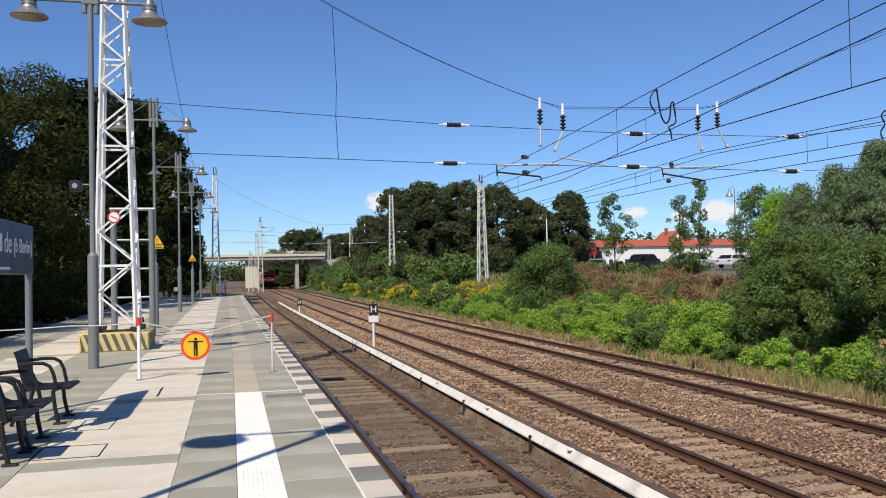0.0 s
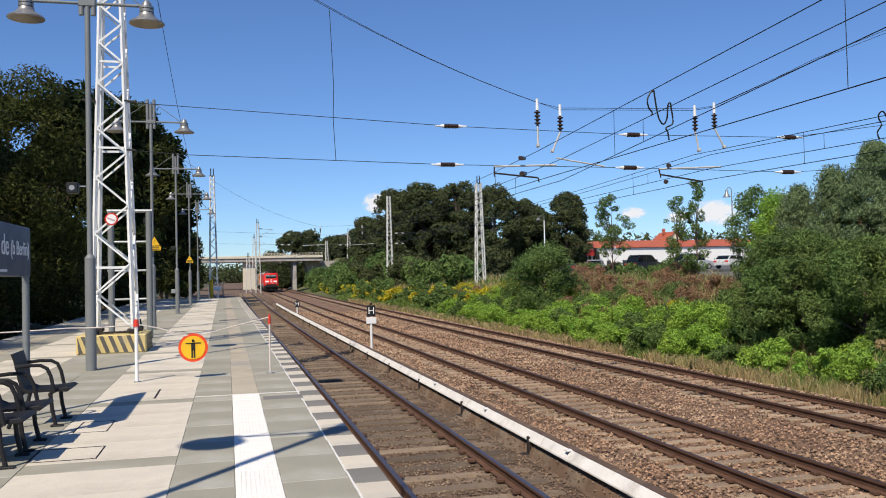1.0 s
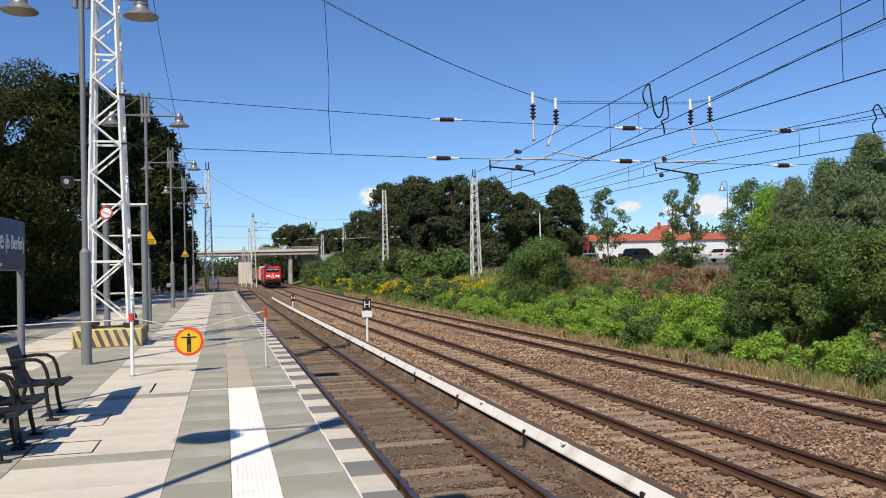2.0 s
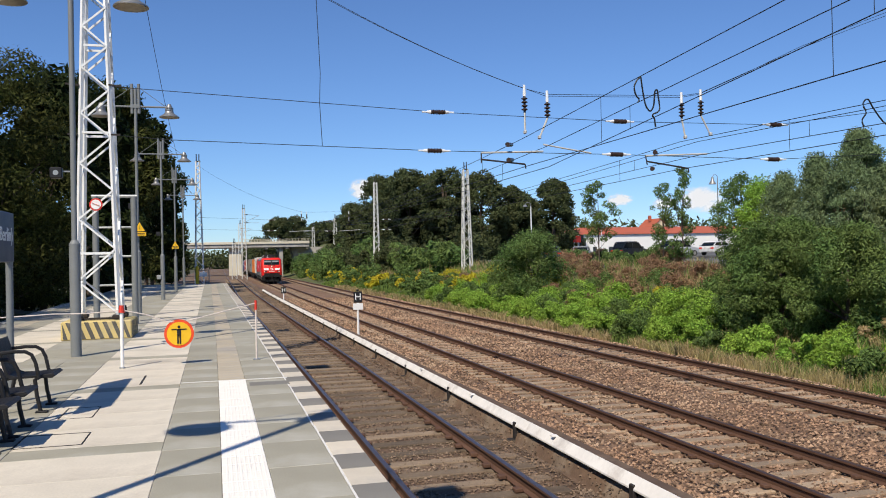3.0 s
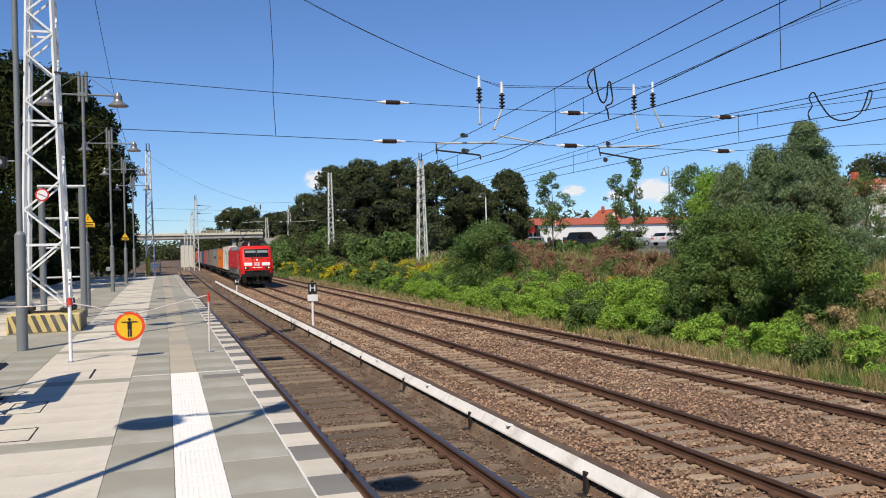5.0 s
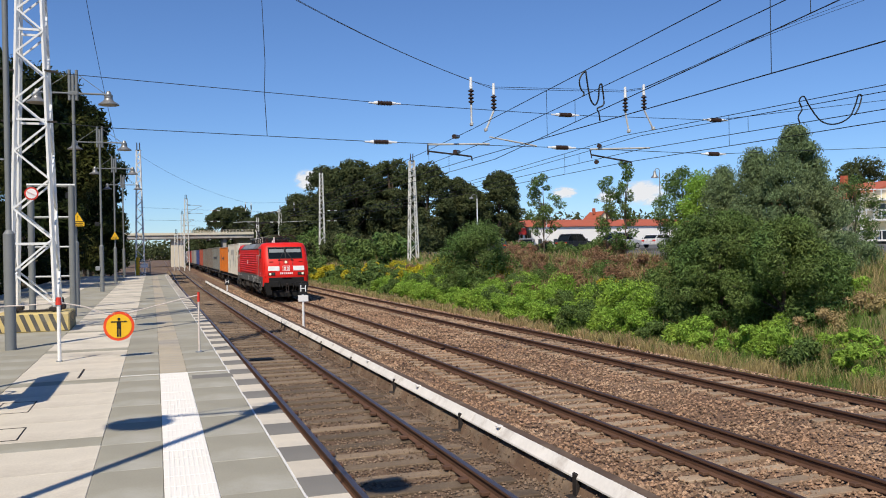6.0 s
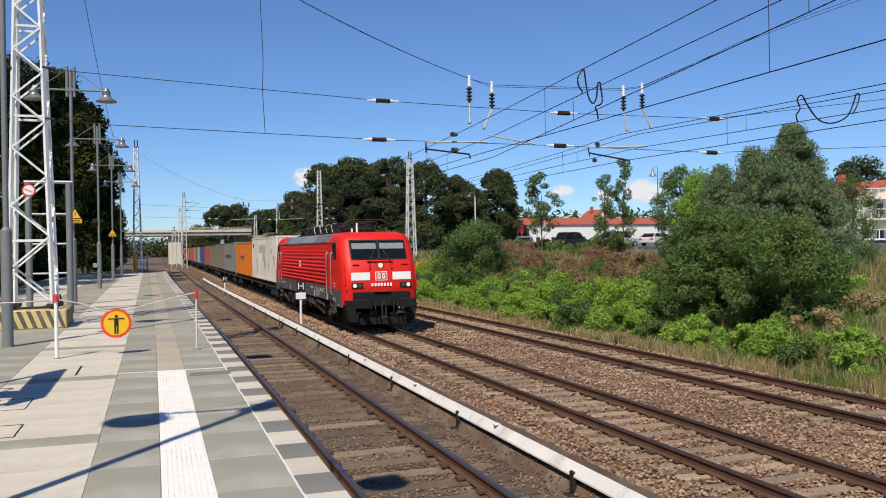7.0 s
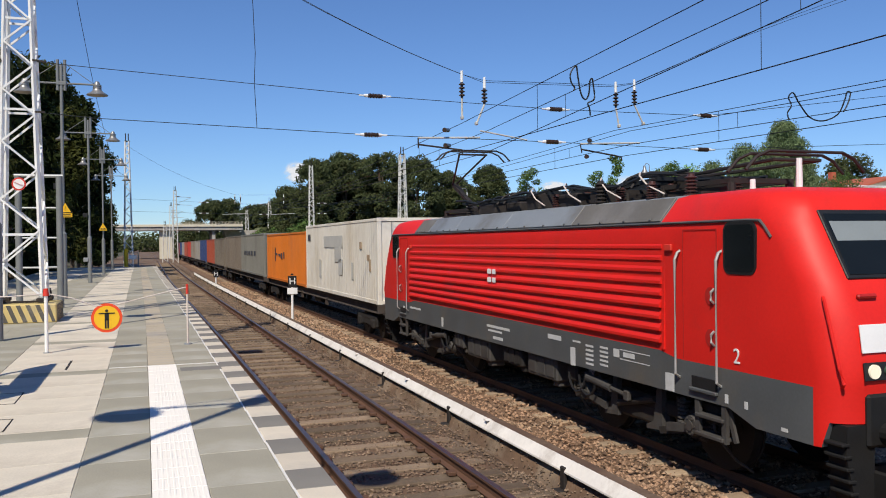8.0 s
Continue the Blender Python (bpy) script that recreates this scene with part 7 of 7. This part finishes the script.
def build_house(at, w, d, wall_h, ridge, material, label, rows, cols):
    root = thing("house", label, "house", at, 0, "houses beyond the line")
    bm = bmesh.new()
    prism(bm, [(0, -1), (w, -1), (w, wall_h), (w / 2, ridge - 0.15), (0, wall_h)], 0, d)
    part("wall", bm, material, root)
    for s in (0, 1):
        bm = bmesh.new()
        e = -0.4 if s == 0 else w + 0.4
        zz = wall_h - 0.4 * (ridge - wall_h) / (w / 2)
        prism(bm, [(e, zz), (w / 2, ridge), (w / 2, ridge + 0.2), (e, zz + 0.2)], -0.4, d + 0.4)
        part("roof", bm, TILE_RED, root)
    for r in range(rows):
        for c in range(cols):
            bm = bmesh.new()
            x, z = w * (c + 0.5) / cols, 1.3 + r * 2.8
            box(bm, (x, -0.02, z), (1.1, 0.08, 1.4), 0.01)
            win = part("window", bm, RENDER_WHITE, root)
            bm = bmesh.new()
            box(bm, (x, -0.055, z), (0.9, 0.04, 1.2), 0.006)
            part("pane", bm, WINDOW, win)
    bm = bmesh.new()
    box(bm, (w * 0.35, d * 0.5, ridge + 0.3), (0.6, 0.6, 1.4), 0.02)
    part("chimney", bm, TILE_RED, root)
    return root


build_house((101, 186, 1.8), 6.0, 7, 5.6, 8.4, RENDER_CREAM, "cream house with a steep orange-red roof", 2, 3)
H2 = build_house((67.2, 70, 0.9), 16, 12, 5.2, 7.2, RENDER_CREAM, "cream apartment house with balconies and red roof", 2, 5)
for z in (0.9, 3.0, 5.1):
    bm = bmesh.new()
    box(bm, (6, -1.1, z), (13, 2.0, 0.18), 0.01)
    b = part("balcony", bm, RENDER_WHITE, H2)
    for k in range(14):
        bm = bmesh.new()
        box(bm, (-0.3 + k * 0.97, -2.05, z + 0.5), (0.10, 0.06, 1.0), 0.01)
        part("railing_post", bm, WHITE, b)
    bm = bmesh.new()
    box(bm, (6, -2.05, z + 1.0), (13, 0.10, 0.10), 0.01)
    part("handrail", bm, WHITE, b)
for k in range(4):
    bm = bmesh.new()
    box(bm, (0.2 + k * 3.9, -1.9, 2.9), (0.25, 0.25, 5.6), 0.01)
    part("balcony_post", bm, RENDER_WHITE, H2)

TYRE = mat("tyre", (0.02, 0.02, 0.02), 0.85, vary=0.1, scale=8)


def build_car(at, rz, color, tall, label):
    """A parked car, x along its length: shell, glasshouse, wheels, lamps."""
    root = thing("parked_car", label, "car", at, rz, "parked cars")
    paint = mat("car_paint", color, 0.3, metal=0.2, vary=0.05, scale=2, bump=0.0, spec=0.6)
    h = 1.75 if tall else 1.45
    bm = bmesh.new()
    prism(bm, [(-2.15, 0.35), (2.1, 0.35), (2.2, 0.6), (2.1, 0.85), (1.15, 0.98), (-1.9, 1.0), (-2.2, 0.85)], -0.88, 0.88)
    bmesh.ops.bevel(bm, geom=list(bm.edges), offset=0.06, segments=2, affect="EDGES")
    part("body", bm, paint, root, smooth=True)
    bm = bmesh.new()
    prism(bm, [(1.1, 0.95), (0.35, h - 0.12), (-1.5, h - 0.12), (-2.05, 0.98)], -0.74, 0.74)
    bmesh.ops.bevel(bm, geom=list(bm.edges), offset=0.05, segments=2, affect="EDGES")
    part("glasshouse", bm, GLASS_DARK, root, smooth=True)
    bm = bmesh.new()
    prism(bm, [(0.40, h - 0.13), (0.25, h), (-1.45, h), (-1.58, h - 0.13)], -0.76, 0.76)
    bmesh.ops.bevel(bm, geom=list(bm.edges), offset=0.04, segments=2, affect="EDGES")
    part("roof", bm, paint, root, smooth=True)
    for s in (-1, 1):
        for a, b in (((1.1, 0.95), (0.36, h - 0.1)), ((-0.5, 0.97), (-0.55, h - 0.1)), ((-2.0, 0.97), (-1.5, h - 0.1))):
            bm = bmesh.new()
            bar(bm, (a[0], s * 0.75, a[1]), (b[0], s * 0.75, b[1]), 0.06, 0.08)
            part("pillar", bm, paint, root)
        for x in (-1.35, 1.35):
            bm = bmesh.new()
            rod(bm, (x, s * 0.70, 0.32), (x, s * 0.90, 0.32), 0.32, seg=18)
            w = part("wheel", bm, TYRE, root)
            bm = bmesh.new()
            rod(bm, (x, s * 0.895, 0.32), (x, s * 0.91, 0.32), 0.20, seg=12)
            part("rim", bm, STEEL, w)
        for x, m in ((2.15, WHITE), (-2.17, RED_MARK)):
            bm = bmesh.new()
            box(bm, (x, s * 0.66, 0.75), (0.10, 0.34, 0.16), 0.02)
            part("car_lamp", bm, m, root)


for x, y, rz, c, tall, lab in ((32.3, 80, 75, (0.03, 0.05, 0.10), False, "dark blue parked car on the car park"), (43.3, 84, 20, (0.02, 0.025, 0.03), True, "black parked car on the car park"),
                               (46.8, 80, 10, (0.50, 0.53, 0.57), True, "silver parked people carrier on the car park"), (50.2, 78, 25, (0.75, 0.75, 0.74), False, "white parked car on the car park"), (38.5, 86, 60, (0.25, 0.26, 0.27), False, "grey parked car on the car park")):
    build_car((x, y, ground_z(x, y) + (0.25 if x > 40 else 0.20)), rz, c, tall, lab)
    bm = bmesh.new()
    box(bm, (x, y, ground_z(x, y) - 0.05), (6.0, 6.0, 0.5 if x < 40 else 0.6), 0.05)
    tagged(part("parking_kerb", bm, ASPHALT, None, "raised asphalt parking bay"), category="pavement", kind="structure")


def street_lamp(at, h, bell, label):
    root = thing("street_lamp", label, "street lamp", at, 0, "street lamps")
    bm = bmesh.new()
    rod(bm, (0, 0, -0.3), (0, 0, h), 0.09, 0.05, 8)
    part("pole", bm, MAST_WHITE if not bell else GALV_DARK, root)
    bm = bmesh.new()
    tube(bm, [(0, 0, h), (0, 0, h + 0.25), (-0.2, 0, h + 0.42), (-0.45, 0, h + 0.40), (-0.6, 0, h + 0.15)], 0.035, 6)
    part("arm", bm, GALV_DARK, root)
    bm = bmesh.new()
    lathe(bm, [(0.0, h + 0.2), (0.12, h + 0.15), (0.16, h - 0.2), (0.42, h - 0.6), (0.0, h - 0.55)] if bell else [(0.0, h + 0.2), (0.2, h + 0.12), (0.22, h), (0.0, h - 0.03)], (-0.6, 0, 0), 12)
    part("lamp_head", bm, LAMP_METAL, root, "", True)


street_lamp((29.6, 78, ground_z(29.6, 78)), 5.6, False, "white street lamp on the car park")
street_lamp((51.6, 80, ground_z(51.6, 80)), 8.4, True, "tall street lamp with a bell head")
street_lamp((57, 120, ground_z(57, 120)), 6, False, "white street lamp beyond the car park")

# low clouds far off: soft white veils in the sky's backdrop
def cloud_mat():
    m = bpy.data.materials.new("cloud_veil")
    m.use_nodes = True
    n, l = m.node_tree.nodes, m.node_tree.links
    co = n.new("ShaderNodeTexCoord")
    grad = n.new("ShaderNodeTexGradient")
    grad.gradient_type = "SPHERICAL"
    no = n.new("ShaderNodeTexNoise")
    no.inputs["Scale"].default_value, no.inputs["Detail"].default_value = 2.6, 6.0
    l.new(co.outputs["Object"], grad.inputs[0])
    info = n.new("ShaderNodeObjectInfo")
    add = n.new("ShaderNodeVectorMath")
    l.new(co.outputs["Object"], add.inputs[0])
    l.new(info.outputs["Location"], add.inputs[1])
    l.new(add.outputs[0], no.inputs["Vector"])
    mul = n.new("ShaderNodeMath")
    mul.operation = "MULTIPLY_ADD"
    l.new(no.outputs[0], mul.inputs[0])
    mul.inputs[1].default_value = 1.6
    l.new(grad.outputs[0], mul.inputs[2])
    ramp = n.new("ShaderNodeMapRange")
    ramp.interpolation_type = "SMOOTHSTEP"
    ramp.inputs["From Min"].default_value, ramp.inputs["From Max"].default_value = 0.80, 1.40
    ramp.inputs["To Max"].default_value = 0.95
    l.new(mul.outputs[0], ramp.inputs[0])
    fade = n.new("ShaderNodeMapRange")
    fade.inputs["From Max"].default_value = 0.35
    l.new(grad.outputs[0], fade.inputs[0])
    both = n.new("ShaderNodeMath")
    both.operation = "MULTIPLY"
    l.new(ramp.outputs[0], both.inputs[0])
    l.new(fade.outputs[0], both.inputs[1])
    em = n.new("ShaderNodeEmission")
    em.inputs[0].default_value, em.inputs[1].default_value = (0.90, 0.93, 1.0, 1), 0.95
    tr = n.new("ShaderNodeBsdfTransparent")
    mix = n.new("ShaderNodeMixShader")
    l.new(both.outputs[0], mix.inputs[0])
    l.new(tr.outputs[0], mix.inputs[1])
    l.new(em.outputs[0], mix.inputs[2])
    l.new(mix.outputs[0], n["Material Output"].inputs[0])
    return m


CLOUD = cloud_mat()
for cx, cz, w, h in ((252, 128, 62, 46), (752, 108, 60, 30), (930, 108, 110, 62), (850, 100, 60, 30)):
    bm = bmesh.new()
    bmesh.ops.create_grid(bm, x_segments=8, y_segments=8, size=1.0, matrix=Matrix.Rotation(radians(90), 4, "X"))
    ob = part("cloud", bm, CLOUD, None, "small soft white fair-weather cloud near the horizon")
    ob.matrix_basis = pose(cx, 1500, cz, 0, 0, -math.degrees(math.atan2(cx, 1500))) @ Matrix.Diagonal((w / 2, 1, h / 2, 1))
    ob.visible_shadow = False
    tagged(ob, category="cloud", kind="structure")


# ---------------------------------------------------------------- what moves
SPEED = 24.2


def motions():
    """The goods train rolls towards the camera at a steady speed; its wheels turn."""
    for ob, behind, length, lift in TRAIN:
        rows = []
        for k in range(33):
            t = k * 0.25
            y = FRONT_8 + SPEED * (8.0 - t) + behind
            a, b = bend(y), bend(y + length)
            rows.append((t, pose(X2 + a, y, RAIL2 + lift, 0, 0, math.degrees(math.atan2(a - b, length)))))
        walk(ob, rows)
    for ob, y, r in WHEELS:
        rows = []
        for k in range(241):
            t = k / 30
            rows.append((t, pose(0, y, r, math.degrees(SPEED * t / 0.625), 0, 0)))
        walk(ob, rows)


motions()
